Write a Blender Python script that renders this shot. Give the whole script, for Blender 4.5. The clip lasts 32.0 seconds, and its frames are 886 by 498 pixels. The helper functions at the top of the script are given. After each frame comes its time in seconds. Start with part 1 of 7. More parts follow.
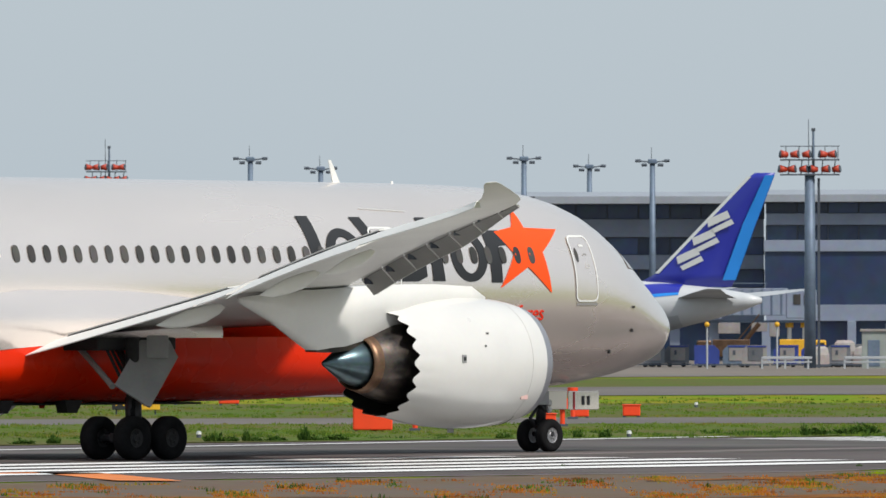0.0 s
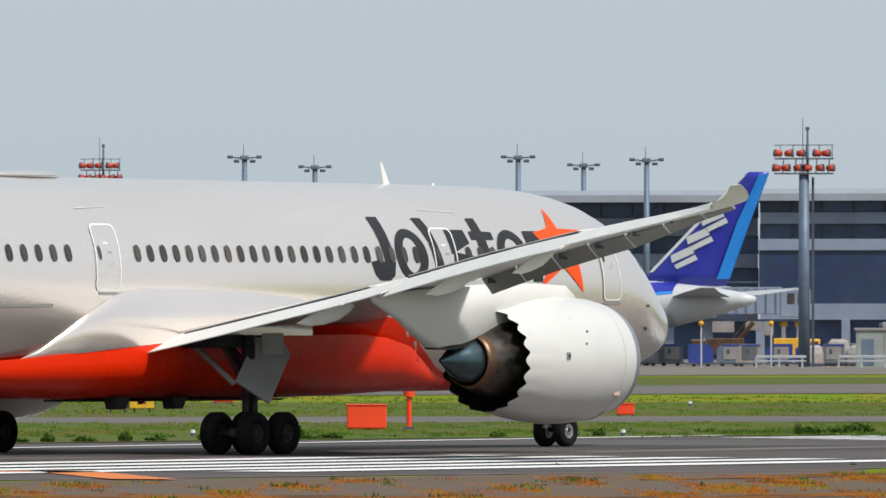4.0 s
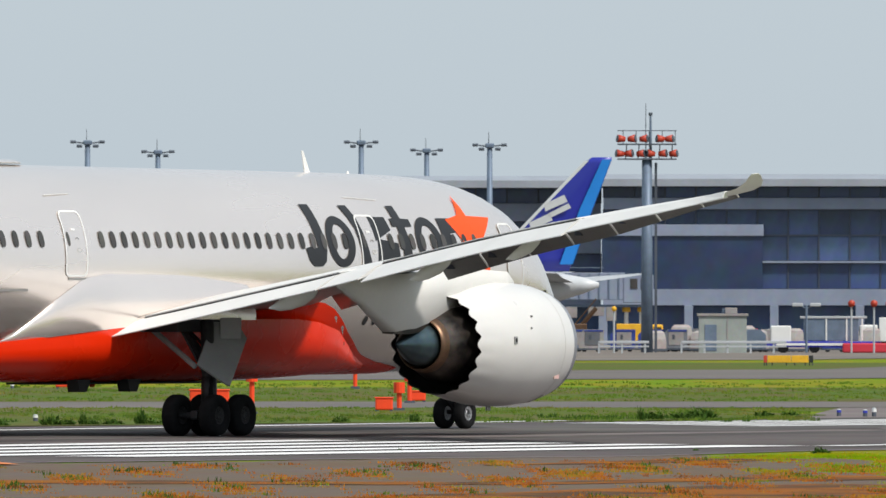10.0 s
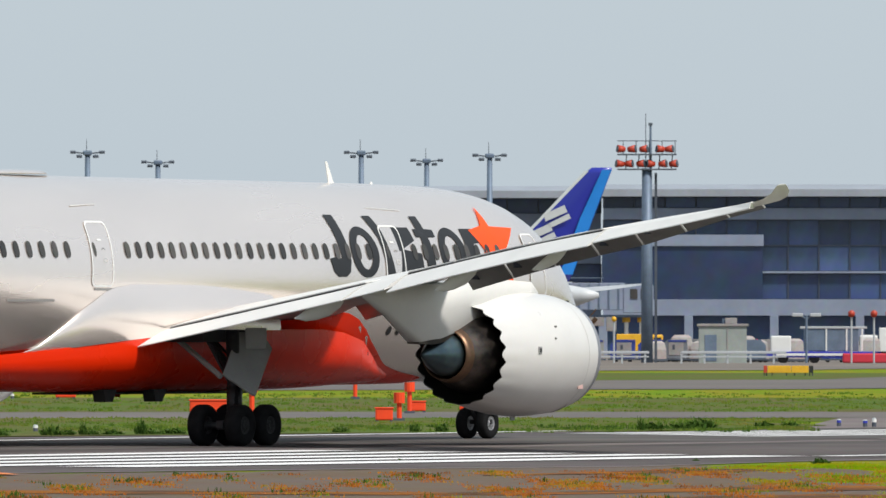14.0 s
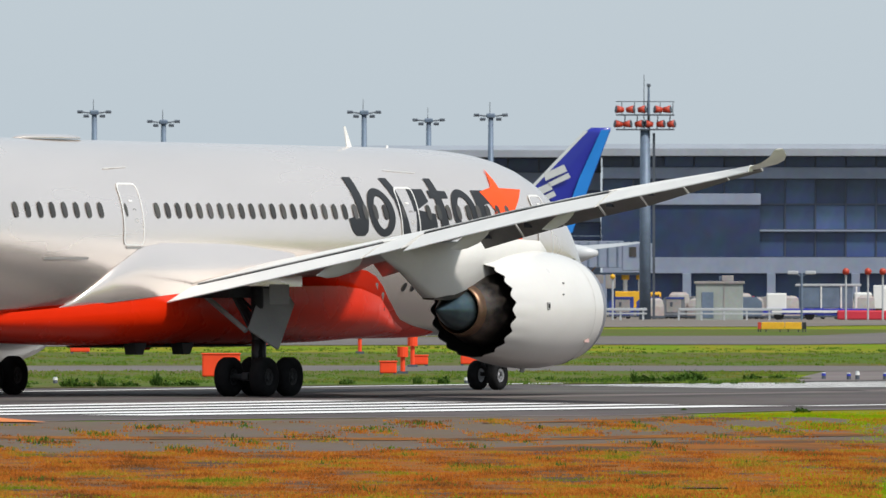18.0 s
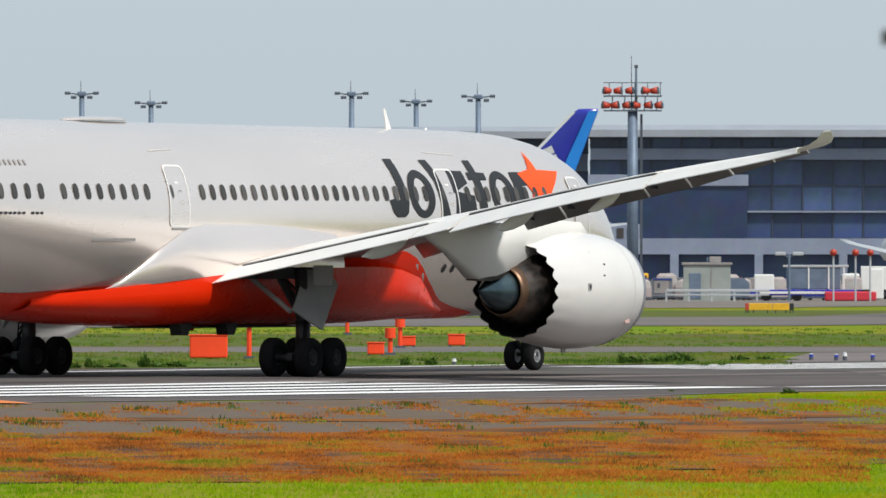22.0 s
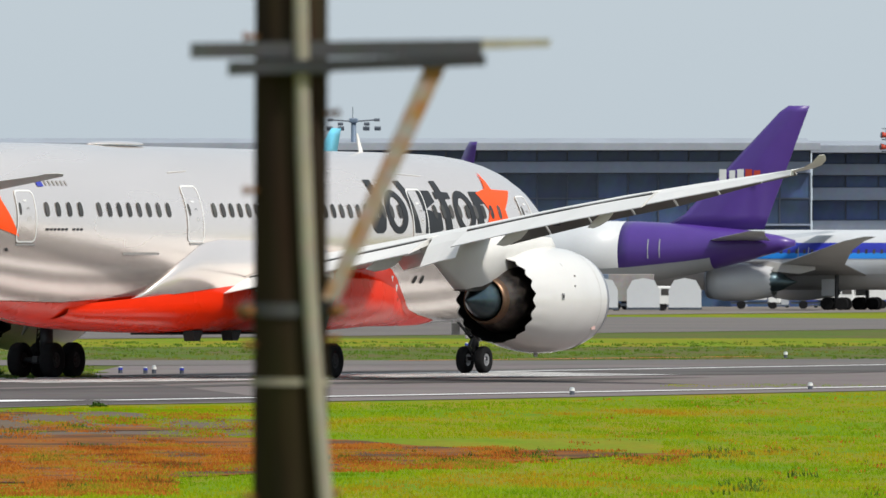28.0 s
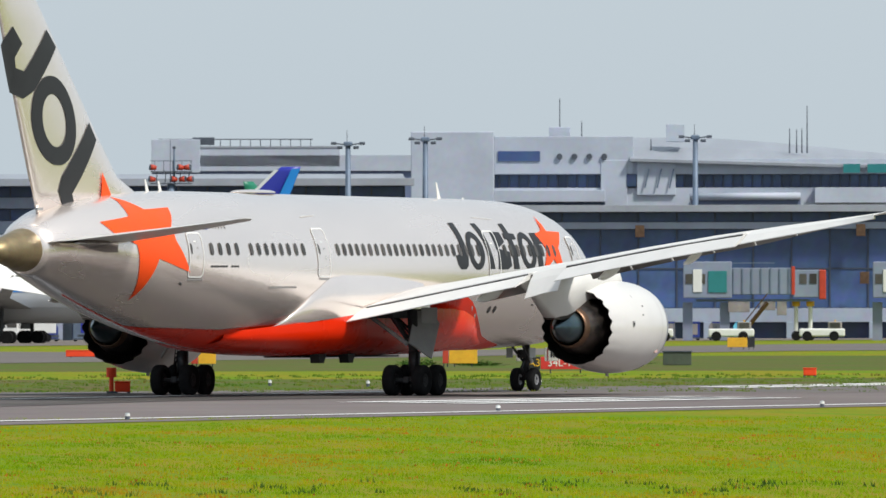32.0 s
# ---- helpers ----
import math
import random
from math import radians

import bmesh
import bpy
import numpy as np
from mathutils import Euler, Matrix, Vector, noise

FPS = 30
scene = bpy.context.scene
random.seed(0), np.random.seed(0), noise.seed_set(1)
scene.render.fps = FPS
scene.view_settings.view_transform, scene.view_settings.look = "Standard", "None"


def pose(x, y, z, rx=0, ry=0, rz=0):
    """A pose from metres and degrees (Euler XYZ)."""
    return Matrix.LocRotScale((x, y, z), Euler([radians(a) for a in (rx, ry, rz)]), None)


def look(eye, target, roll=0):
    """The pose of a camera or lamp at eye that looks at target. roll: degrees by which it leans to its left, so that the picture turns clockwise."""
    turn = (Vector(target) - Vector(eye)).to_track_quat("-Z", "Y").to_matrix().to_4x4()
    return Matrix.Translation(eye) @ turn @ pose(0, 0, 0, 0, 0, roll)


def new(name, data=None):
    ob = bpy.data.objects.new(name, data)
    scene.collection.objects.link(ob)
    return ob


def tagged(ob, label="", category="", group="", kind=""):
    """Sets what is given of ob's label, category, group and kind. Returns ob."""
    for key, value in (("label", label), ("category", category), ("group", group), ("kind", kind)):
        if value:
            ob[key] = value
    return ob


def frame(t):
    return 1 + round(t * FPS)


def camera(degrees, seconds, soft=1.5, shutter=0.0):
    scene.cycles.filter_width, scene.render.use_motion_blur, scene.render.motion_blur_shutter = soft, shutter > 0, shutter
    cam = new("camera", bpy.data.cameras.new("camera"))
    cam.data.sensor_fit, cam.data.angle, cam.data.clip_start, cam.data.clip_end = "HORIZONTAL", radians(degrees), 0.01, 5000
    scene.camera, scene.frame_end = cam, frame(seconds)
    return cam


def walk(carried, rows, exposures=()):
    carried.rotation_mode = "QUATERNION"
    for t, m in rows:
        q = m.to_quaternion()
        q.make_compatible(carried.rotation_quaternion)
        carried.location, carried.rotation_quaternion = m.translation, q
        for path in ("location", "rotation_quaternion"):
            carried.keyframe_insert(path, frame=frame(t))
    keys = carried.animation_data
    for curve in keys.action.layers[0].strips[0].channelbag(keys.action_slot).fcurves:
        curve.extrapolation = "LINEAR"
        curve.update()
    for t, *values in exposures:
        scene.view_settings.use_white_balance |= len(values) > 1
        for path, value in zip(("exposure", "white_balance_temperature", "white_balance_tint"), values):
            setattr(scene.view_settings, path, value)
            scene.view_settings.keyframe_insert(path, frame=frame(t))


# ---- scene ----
cam = camera(3.6086, 32.0)
EYE_HEIGHT = 4.066


def aim(x, y, yaw, pitch, roll):
    """Camera pose: yaw to the right of +y and pitch above the horizon, in degrees."""
    a, b = radians(yaw), radians(pitch)
    ahead = Vector((math.sin(a) * math.cos(b), math.cos(a) * math.cos(b), math.sin(b)))
    eye = Vector((x, y, EYE_HEIGHT))
    return look(eye, eye + 100 * ahead, roll)


walk(cam, [
    (0.0, aim(0.24, 21.20, -0.0180, 0.2603, -0.084)),
    (0.5, aim(0.24, 21.20, -0.0180, 0.2594, -0.084)),
    (1.0, aim(0.24, 21.20, -0.0188, 0.2598, -0.082)),
    (1.5, aim(0.24, 21.20, -0.0180, 0.2598, -0.079)),
    (2.0, aim(0.24, 21.20, -0.0188, 0.2591, -0.074)),
    (2.5, aim(0.24, 21.20, -0.0191, 0.2606, -0.068)),
    (3.0, aim(0.24, 21.20, -0.0179, 0.2615, -0.061)),
    (3.5, aim(0.24, 21.20, -0.0192, 0.2592, -0.051)),
    (4.0, aim(0.24, 21.20, 0.0059, 0.2546, -0.040)),
    (4.5, aim(0.24, 21.20, 0.0690, 0.2440, -0.030)),
    (5.0, aim(0.24, 21.20, 0.1520, 0.2320, -0.019)),
    (5.5, aim(0.24, 21.20, 0.2367, 0.2236, -0.010)),
    (6.0, aim(0.24, 21.20, 0.3362, 0.2171, -0.001)),
    (6.5, aim(0.24, 21.20, 0.3937, 0.2127, 0.003)),
    (7.0, aim(0.24, 21.20, 0.4227, 0.2089, 0.005)),
    (7.5, aim(0.24, 21.20, 0.4446, 0.2053, 0.007)),
    (8.0, aim(0.24, 21.20, 0.4757, 0.2019, 0.010)),
    (8.5, aim(0.24, 21.20, 0.5217, 0.2009, 0.013)),
    (9.0, aim(0.24, 21.20, 0.5744, 0.2001, 0.016)),
    (9.5, aim(0.24, 21.20, 0.6184, 0.1979, 0.019)),
    (10.0, aim(0.24, 21.20, 0.6457, 0.1944, 0.022)),
    (10.5, aim(0.24, 21.20, 0.6658, 0.1903, 0.025)),
    (11.0, aim(0.24, 21.20, 0.6872, 0.1849, 0.027)),
    (11.5, aim(0.24, 21.20, 0.7039, 0.1814, 0.028)),
    (12.0, aim(0.24, 21.20, 0.7014, 0.1852, 0.027)),
    (12.5, aim(0.24, 21.20, 0.6826, 0.1980, 0.025)),
    (13.0, aim(0.24, 21.20, 0.6625, 0.2140, 0.021)),
    (13.5, aim(0.24, 21.20, 0.6512, 0.2275, 0.018)),
    (14.0, aim(0.24, 21.20, 0.6457, 0.2361, 0.018)),
    (14.5, aim(0.24, 21.20, 0.6454, 0.2434, 0.021)),
    (15.0, aim(0.21, 18.09, 0.6445, 0.2227, 0.024)),
    (15.5, aim(0.12, 10.60, 0.6421, 0.1727, 0.031)),
    (16.0, aim(0.04, 3.10, 0.6398, 0.1228, 0.039)),
    (16.5, aim(0.00, 0.00, 0.6389, 0.1021, 0.042)),
    (17.0, aim(0.00, 0.00, 0.6414, 0.0938, 0.045)),
    (17.5, aim(0.00, 0.00, 0.6447, 0.0811, 0.045)),
    (18.0, aim(0.00, 0.00, 0.6388, 0.0637, 0.042)),
    (18.5, aim(0.00, 0.00, 0.6339, 0.0542, 0.038)),
    (19.0, aim(0.00, 0.00, 0.6295, 0.0461, 0.035)),
    (19.5, aim(0.00, 0.00, 0.6256, 0.0354, 0.032)),
    (20.0, aim(0.00, 0.00, 0.6267, 0.0145, 0.031)),
    (20.5, aim(0.00, 0.00, 0.6268, -0.0054, 0.030)),
    (21.0, aim(0.00, 0.00, 0.6480, -0.0133, 0.029)),
    (21.5, aim(0.00, 0.00, 0.6656, -0.0162, 0.029)),
    (22.0, aim(0.00, 0.00, 0.6898, -0.0130, 0.030)),
    (22.5, aim(0.00, 0.00, 0.7380, 0.0035, 0.031)),
    (23.0, aim(0.00, 0.00, 0.9078, 0.0060, 0.033)),
    (23.5, aim(0.00, 0.00, 0.9846, 0.0105, 0.033)),
    (24.0, aim(0.00, 0.00, 1.1299, 0.0123, 0.030)),
    (24.5, aim(0.00, 0.00, 1.3181, 0.0134, 0.024)),
    (25.0, aim(0.00, 0.00, 1.4747, 0.0228, 0.019)),
    (25.5, aim(0.00, 0.00, 1.6900, 0.0251, 0.014)),
    (26.0, aim(0.00, 0.00, 1.9649, 0.0281, 0.010)),
    (26.5, aim(0.00, 0.00, 2.2563, 0.0399, 0.001)),
    (27.0, aim(0.00, 0.00, 2.5769, 0.0322, 0.000)),
    (27.5, aim(0.00, 0.00, 3.0520, 0.0350, -0.000)),
    (28.0, aim(0.00, 0.00, 3.5041, 0.0414, -0.007)),
    (28.5, aim(0.00, 0.00, 4.0041, 0.0474, -0.020)),
    (29.0, aim(0.00, 0.00, 4.4463, 0.0533, -0.037)),
    (29.5, aim(0.00, 0.00, 4.8425, 0.0654, -0.053)),
    (30.0, aim(0.00, 0.00, 5.1337, 0.0727, -0.066)),
    (30.5, aim(0.00, 0.00, 5.4961, 0.0926, -0.075)),
    (31.0, aim(0.00, 0.00, 5.9228, 0.1193, -0.081)),
    (31.5, aim(0.00, 0.00, 6.4166, 0.1618, -0.089)),
    (32.0, aim(0.00, 0.00, 6.9064, 0.1747, -0.092)),
], [(0.0, 0.05), (3.5, 0.07), (7.5, 0.16), (24.0, 0.16), (32.0, 0.19)])

cam.data.dof.use_dof, cam.data.dof.focus_distance, cam.data.dof.aperture_fstop = True, 430.0, 12.0

# ---- sky and sun: bright haze, soft sun high behind the viewer's right shoulder ----
world = bpy.data.worlds.new("hazy_sky")
scene.world = world
world.use_nodes = True
wn, wl = world.node_tree.nodes, world.node_tree.links
sky = wn.new("ShaderNodeTexSky")
sky.sky_type, sky.sun_disc = "NISHITA", False
sky.sun_elevation, sky.sun_rotation = radians(50), radians(136)
sky.air_density, sky.dust_density, sky.ozone_density = 1.0, 2.0, 1.0
haze = wn.new("ShaderNodeMix")
haze.data_type = "RGBA"
haze.inputs["Factor"].default_value = 0.82
haze.inputs["B"].default_value = (4.95, 5.72, 6.35, 1)
wl.new(sky.outputs["Color"], haze.inputs["A"])
back = wn["Background"]
back.inputs["Strength"].default_value = 0.105
wl.new(haze.outputs["Result"], back.inputs["Color"])

sun_data = bpy.data.lights.new("sun", "SUN")
sun_data.energy, sun_data.angle, sun_data.color = 3.4, radians(7), (1.0, 0.955, 0.885)
sun = new("sun", sun_data)
sun.matrix_world = look(Vector((math.sin(radians(136)) * math.cos(radians(50)), math.cos(radians(136)) * math.cos(radians(50)),
                                math.sin(radians(50)))) * 300, (0, 0, 0))

# ---- materials ----
def material(name, colour, rough=0.5, metal=0.0, vary=0.12, scale=1.0, fine=14.0, bump=0.0, coat=0.0, emit=0.0, stretch=(1, 1, 1), tint=None, vary_piece=0.0, clear=0.0, spec=0.5, edges=(0.38, 0.64)):
    """Principled surface with grain at two scales; tint is the second colour of the coarse grain."""
    m = bpy.data.materials.new(name)
    m.use_nodes = True
    n, l = m.node_tree.nodes, m.node_tree.links
    b = n["Principled BSDF"]
    b.inputs["Roughness"].default_value, b.inputs["Metallic"].default_value = rough, metal
    b.inputs["Coat Weight"].default_value = coat
    b.inputs["Specular IOR Level"].default_value = spec if rough < 0.8 else 0.04
    b.inputs["Transmission Weight"].default_value = clear
    tc = n.new("ShaderNodeTexCoord")
    mp = n.new("ShaderNodeMapping")
    mp.inputs["Scale"].default_value = stretch
    l.new(tc.outputs["Object"], mp.inputs["Vector"])
    coarse, grain = n.new("ShaderNodeTexNoise"), n.new("ShaderNodeTexNoise")
    coarse.inputs["Scale"].default_value, coarse.inputs["Detail"].default_value = scale, 4
    grain.inputs["Scale"].default_value, grain.inputs["Detail"].default_value = fine, 3
    for k in (coarse, grain):
        l.new(mp.outputs["Vector"], k.inputs["Vector"])
    ramp = n.new("ShaderNodeValToRGB")
    c = Vector(colour)
    d = Vector(tint) if tint else c * (1 - vary)
    ramp.color_ramp.elements[0].position, ramp.color_ramp.elements[1].position = edges
    ramp.color_ramp.elements[0].color, ramp.color_ramp.elements[1].color = (*d, 1), (*c, 1)
    l.new(coarse.outputs["Fac"], ramp.inputs["Fac"])
    mix = n.new("ShaderNodeMix")
    mix.data_type, mix.blend_type = "RGBA", "OVERLAY"
    mix.inputs["Factor"].default_value = vary
    l.new(ramp.outputs["Color"], mix.inputs["A"])
    l.new(grain.outputs["Color"], mix.inputs["B"])
    out = mix.outputs["Result"]
    if vary_piece:
        info, hsv, mr = n.new("ShaderNodeObjectInfo"), n.new("ShaderNodeHueSaturation"), n.new("ShaderNodeMapRange")
        mr.inputs["To Min"].default_value, mr.inputs["To Max"].default_value = 1 - vary_piece, 1 + vary_piece
        l.new(info.outputs["Random"], mr.inputs["Value"])
        l.new(mr.outputs["Result"], hsv.inputs["Value"])
        l.new(out, hsv.inputs["Color"])
        out = hsv.outputs["Color"]
    l.new(out, b.inputs["Base Color"])
    rm = n.new("ShaderNodeMapRange")
    rm.inputs["To Min"].default_value, rm.inputs["To Max"].default_value = max(0.02, rough - 0.08), min(1, rough + 0.1)
    l.new(coarse.outputs["Fac"], rm.inputs["Value"])
    l.new(rm.outputs["Result"], b.inputs["Roughness"])
    if bump:
        bp = n.new("ShaderNodeBump")
        bp.inputs["Strength"].default_value, bp.inputs["Distance"].default_value = bump, 0.02
        l.new(grain.outputs["Fac"], bp.inputs["Height"])
        l.new(bp.outputs["Normal"], b.inputs["Normal"])
    if emit:
        b.inputs["Emission Color"].default_value, b.inputs["Emission Strength"].default_value = (*colour, 1), emit
    return m


SILVER = material("silver_grey_paint", (0.91, 0.82, 0.765), 0.25, 0.76, 0.05, 0.35, 9, 0, 0.3, stretch=(0.25, 1, 1))
WHITE = material("white_wing_paint", (0.74, 0.73, 0.705), 0.45, 0.0, 0.07, 0.5, 8, 0, 0.0, spec=0.12)
WINGGREY = material("grey_wing_paint", (0.60, 0.595, 0.575), 0.42, 0.0, 0.1, 0.4, 6)
NACELLE = material("white_nacelle_paint", (0.67, 0.655, 0.63), 0.3, 0.0, 0.05, 0.6, 7, 0, 0.4)
RED = material("orange_red_paint", (0.87, 0.028, 0.002), 0.26, 0.0, 0.06, 0.5, 8, 0, 0.0, spec=0.28)
ORANGE = material("orange_star_paint", (0.95, 0.082, 0.006), 0.45, 0.0, 0.05, 0.8, 9, 0, 0.0, spec=0.25)
NAVY = material("black_title_paint", (0.014, 0.015, 0.018), 0.55, 0.0, 0.1, 1, 9, 0, 0.0)
LINE = material("white_line_paint", (0.72, 0.72, 0.70), 0.5, 0, 0.04, 2, 11)
SEAM = material("panel_seam", (0.30, 0.29, 0.28), 0.6, 0, 0.1)
GLASS_DARK = material("cabin_window_glass", (0.06, 0.055, 0.05), 0.45, 0.0, 0.3, 1.2, 6, vary_piece=0.5)
COCKPIT = material("cockpit_glass", (0.30, 0.17, 0.10), 0.08, 0.0, 0.1, 2, 6, 0, 0.6)
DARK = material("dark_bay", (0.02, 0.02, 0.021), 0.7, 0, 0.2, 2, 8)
LIPMETAL = material("brushed_lip_metal", (0.34, 0.345, 0.38), 0.42, 0.5, 0.08, 2, 20)
CORE = material("heat_stained_metal", (0.135, 0.11, 0.095), 0.34, 0.85, 0.3, 1.6, 12, tint=(0.045, 0.04, 0.04))
BRONZE = material("bronze_nozzle_ring", (0.20, 0.12, 0.075), 0.4, 0.8, 0.25, 3, 14)
CONE = material("blue_grey_cone_metal", (0.10, 0.145, 0.165), 0.3, 0.85, 0.2, 1.4, 8)
APU = material("brass_tail_metal", (0.36, 0.28, 0.16), 0.5, 0.85, 0.2, 2, 10)
TYRE = material("tyre_rubber", (0.018, 0.018, 0.019), 0.85, 0, 0.25, 4, 30, 0.3)
RIM = material("wheel_rim", (0.34, 0.34, 0.35), 0.45, 0.5, 0.2, 6, 30)
STRUT = material("gear_strut_metal", (0.045, 0.045, 0.048), 0.5, 0.4, 0.3, 4, 20)
GEARGREY = material("gear_door_grey", (0.33, 0.33, 0.325), 0.5, 0, 0.12, 1.2, 9)
BEACON = material("red_beacon_lens", (0.55, 0.03, 0.01), 0.15, 0, 0.05)
LAMPRED = material("red_lamp_paint", (0.50, 0.05, 0.022), 0.5, 0, 0.15, 2, 10)
# both steels are tinted blue-grey to paint in the haze over the far masts
STEEL = material("galvanised_steel", (0.15, 0.20, 0.275), 0.55, 0.3, 0.2, 1, 8)
DKSTEEL = material("dark_steel", (0.085, 0.10, 0.125), 0.6, 0.3, 0.2, 1, 8)
BLUE = material("royal_blue_paint", (0.02, 0.03, 0.36), 0.4, 0, 0.06, 0.4, 5, 0, 0.2)
SKYBLUE = material("bright_blue_paint", (0.02, 0.26, 0.78), 0.4, 0, 0.06, 0.4, 5)
KBLUE = material("pale_blue_paint", (0.16, 0.60, 0.82), 0.4, 0, 0.05, 0.4, 5, 0, 0.2)
PURPLE = material("purple_paint", (0.075, 0.03, 0.24), 0.4, 0, 0.08, 0.4, 5, 0, 0.2)
GREEN = material("green_paint", (0.015, 0.20, 0.12), 0.45, 0, 0.08, 0.4, 5)
CRIMSON = material("crimson_paint", (0.55, 0.03, 0.05), 0.45, 0, 0.08, 0.4, 5)
JETWHITE = material("airliner_white_paint", (0.56, 0.575, 0.59), 0.4, 0, 0.05, 0.3, 4, 0, 0.2)
JETGREY = material("airliner_grey_paint", (0.42, 0.44, 0.46), 0.45, 0, 0.08, 0.3, 4)
YELLOW = material("yellow_paint", (0.78, 0.42, 0.02), 0.55, 0, 0.15, 1.5, 8)
SIGNRED = material("sign_red_paint", (0.62, 0.03, 0.025), 0.5, 0, 0.1, 1.5, 8)
BLACKSIGN = material("black_sign_paint", (0.02, 0.02, 0.02), 0.5, 0, 0.1, 1.5, 8)
MARKER = material("orange_marker_paint", (0.90, 0.06, 0.006), 0.6, 0, 0.12, 0.8, 7)
RECESS = material("slat_recess_grey", (0.20, 0.195, 0.185), 0.55, 0, 0.15, 0.8, 7)
FADED = material("faded_pink_stain", (0.62, 0.42, 0.38), 0.5, 0, 0.3, 6, 20)
JETSEAM = material("faint_cowl_seam", (0.55, 0.535, 0.51), 0.5, 0, 0.1)

# ---- building tools ----
def part(name, bm, mat, parent=None, label="", smooth=False):
    """Links a bmesh as one mesh object, under a thing or a part."""
    me = bpy.data.meshes.new(name)
    bm.to_mesh(me)
    bm.free()
    me.materials.append(mat)
    if smooth:
        me.polygons.foreach_set("use_smooth", [True] * len(me.polygons))
    ob = new(name, me)
    ob.parent = parent
    if label:
        ob["label"] = label
    return ob


def again(name, like, m, parent):
    """Another piece on the same mesh."""
    ob = new(name, like.data)
    ob.parent = parent
    ob.matrix_basis = m
    return ob


def thing(name, m, label, category, group="", kind=""):
    ob = new(name)
    ob.empty_display_size = 0.5
    ob.matrix_basis = m
    return tagged(ob, label, category, group, kind)


def box(bm, c, s, m=None, bevel=0.0):
    g = bmesh.ops.create_cube(bm, size=1.0, matrix=(m or Matrix()) @ Matrix.Translation(c) @ Matrix.Diagonal((*s, 1)))
    if bevel:
        es = list({e for v in g["verts"] for e in v.link_edges})
        bmesh.ops.bevel(bm, geom=es, offset=bevel, segments=2, affect="EDGES", profile=0.5)
    return bm


def rod(bm, a, b, r0, r1=None, seg=10, caps=True):
    a, b = Vector(a), Vector(b)
    d = b - a
    m = Matrix.Translation((a + b) / 2) @ d.to_track_quat("Z", "Y").to_matrix().to_4x4()
    bmesh.ops.create_cone(bm, cap_ends=caps, segments=seg, radius1=r0, radius2=r0 if r1 is None else r1, depth=d.length, matrix=m)
    return bm


def loft(rings, closed=True, caps=True, bm=None):
    """A skin through rings of equal point count."""
    bm = bm or bmesh.new()
    vs = [[bm.verts.new(p) for p in r] for r in rings]
    n = len(rings[0])
    for a, b in zip(vs, vs[1:]):
        for i in range(n if closed else n - 1):
            j = (i + 1) % n
            bm.faces.new((a[i], a[j], b[j], b[i]))
    if caps and closed:
        bm.faces.new(vs[0][::-1])
        bm.faces.new(vs[-1])
    bmesh.ops.recalc_face_normals(bm, faces=bm.faces)
    return bm


def revolve(profile, seg=48, axis="X", centre=(0, 0, 0), bm=None, wave=None):
    """A solid of revolution about an axis along x; profile holds (x, r)."""
    rings = []
    for k, (x, r) in enumerate(profile):
        ring = []
        for i in range(seg):
            a = 2 * math.pi * i / seg
            dx = wave(k, a) if wave else 0
            ring.append(Vector(centre) + Vector((x + dx, r * math.cos(a), r * math.sin(a))))
        rings.append(ring)
    return loft(rings, True, False, bm)


def poly(points, step=0.0):
    """A flat face in x and z, cut into strips so that it can follow a curved skin."""
    bm = bmesh.new()
    f = bm.faces.new([bm.verts.new((x, 0, z)) for x, z in points])
    f.normal_update()
    bmesh.ops.triangulate(bm, faces=[f], quad_method="BEAUTY", ngon_method="EAR_CLIP")
    if step:
        xs, zs = [p[0] for p in points], [p[1] for p in points]
        for axis, lo, hi in ((0, min(xs), max(xs)), (2, min(zs), max(zs))):
            k = math.floor(lo / step) + 1
            while k * step < hi:
                co, no = Vector((0, 0, 0)), Vector((0, 0, 0))
                co[axis], no[axis] = k * step, 1
                bmesh.ops.bisect_plane(bm, geom=bm.verts[:] + bm.edges[:] + bm.faces[:], plane_co=co, plane_no=no)
                k += 1
    return bm


def words(name, text, size, m, mat, parent, align="CENTER"):
    """Lettering in the built-in font, as a thin mesh."""
    cu = bpy.data.curves.new(name, "FONT")
    cu.body, cu.size, cu.align_x, cu.align_y, cu.extrude = text, size, align, "CENTER", 0.004
    tmp = bpy.data.objects.new(name, cu)
    me = bpy.data.meshes.new_from_object(tmp)
    bpy.data.objects.remove(tmp)
    me.materials.append(mat)
    ob = new(name, me)
    ob.parent, ob.matrix_basis = parent, m
    return ob


def bearing(az, dist, z=0.0):
    """A place by its bearing from the viewpoint, in degrees right of +y, and its distance."""
    return Vector((dist * math.sin(radians(az)), dist * math.cos(radians(az)), z))


def apron_z(dist):
    """Past 700 m the field falls away gently towards the far apron."""
    return -0.0013 * max(0.0, dist - 700)


def on_apron(az, dist, rz=0.0):
    """A pose on the ground at a bearing; rz counts from the line of sight's right."""
    p = bearing(az, dist, apron_z(dist))
    return pose(p.x, p.y, p.z, 0, 0, rz - az)

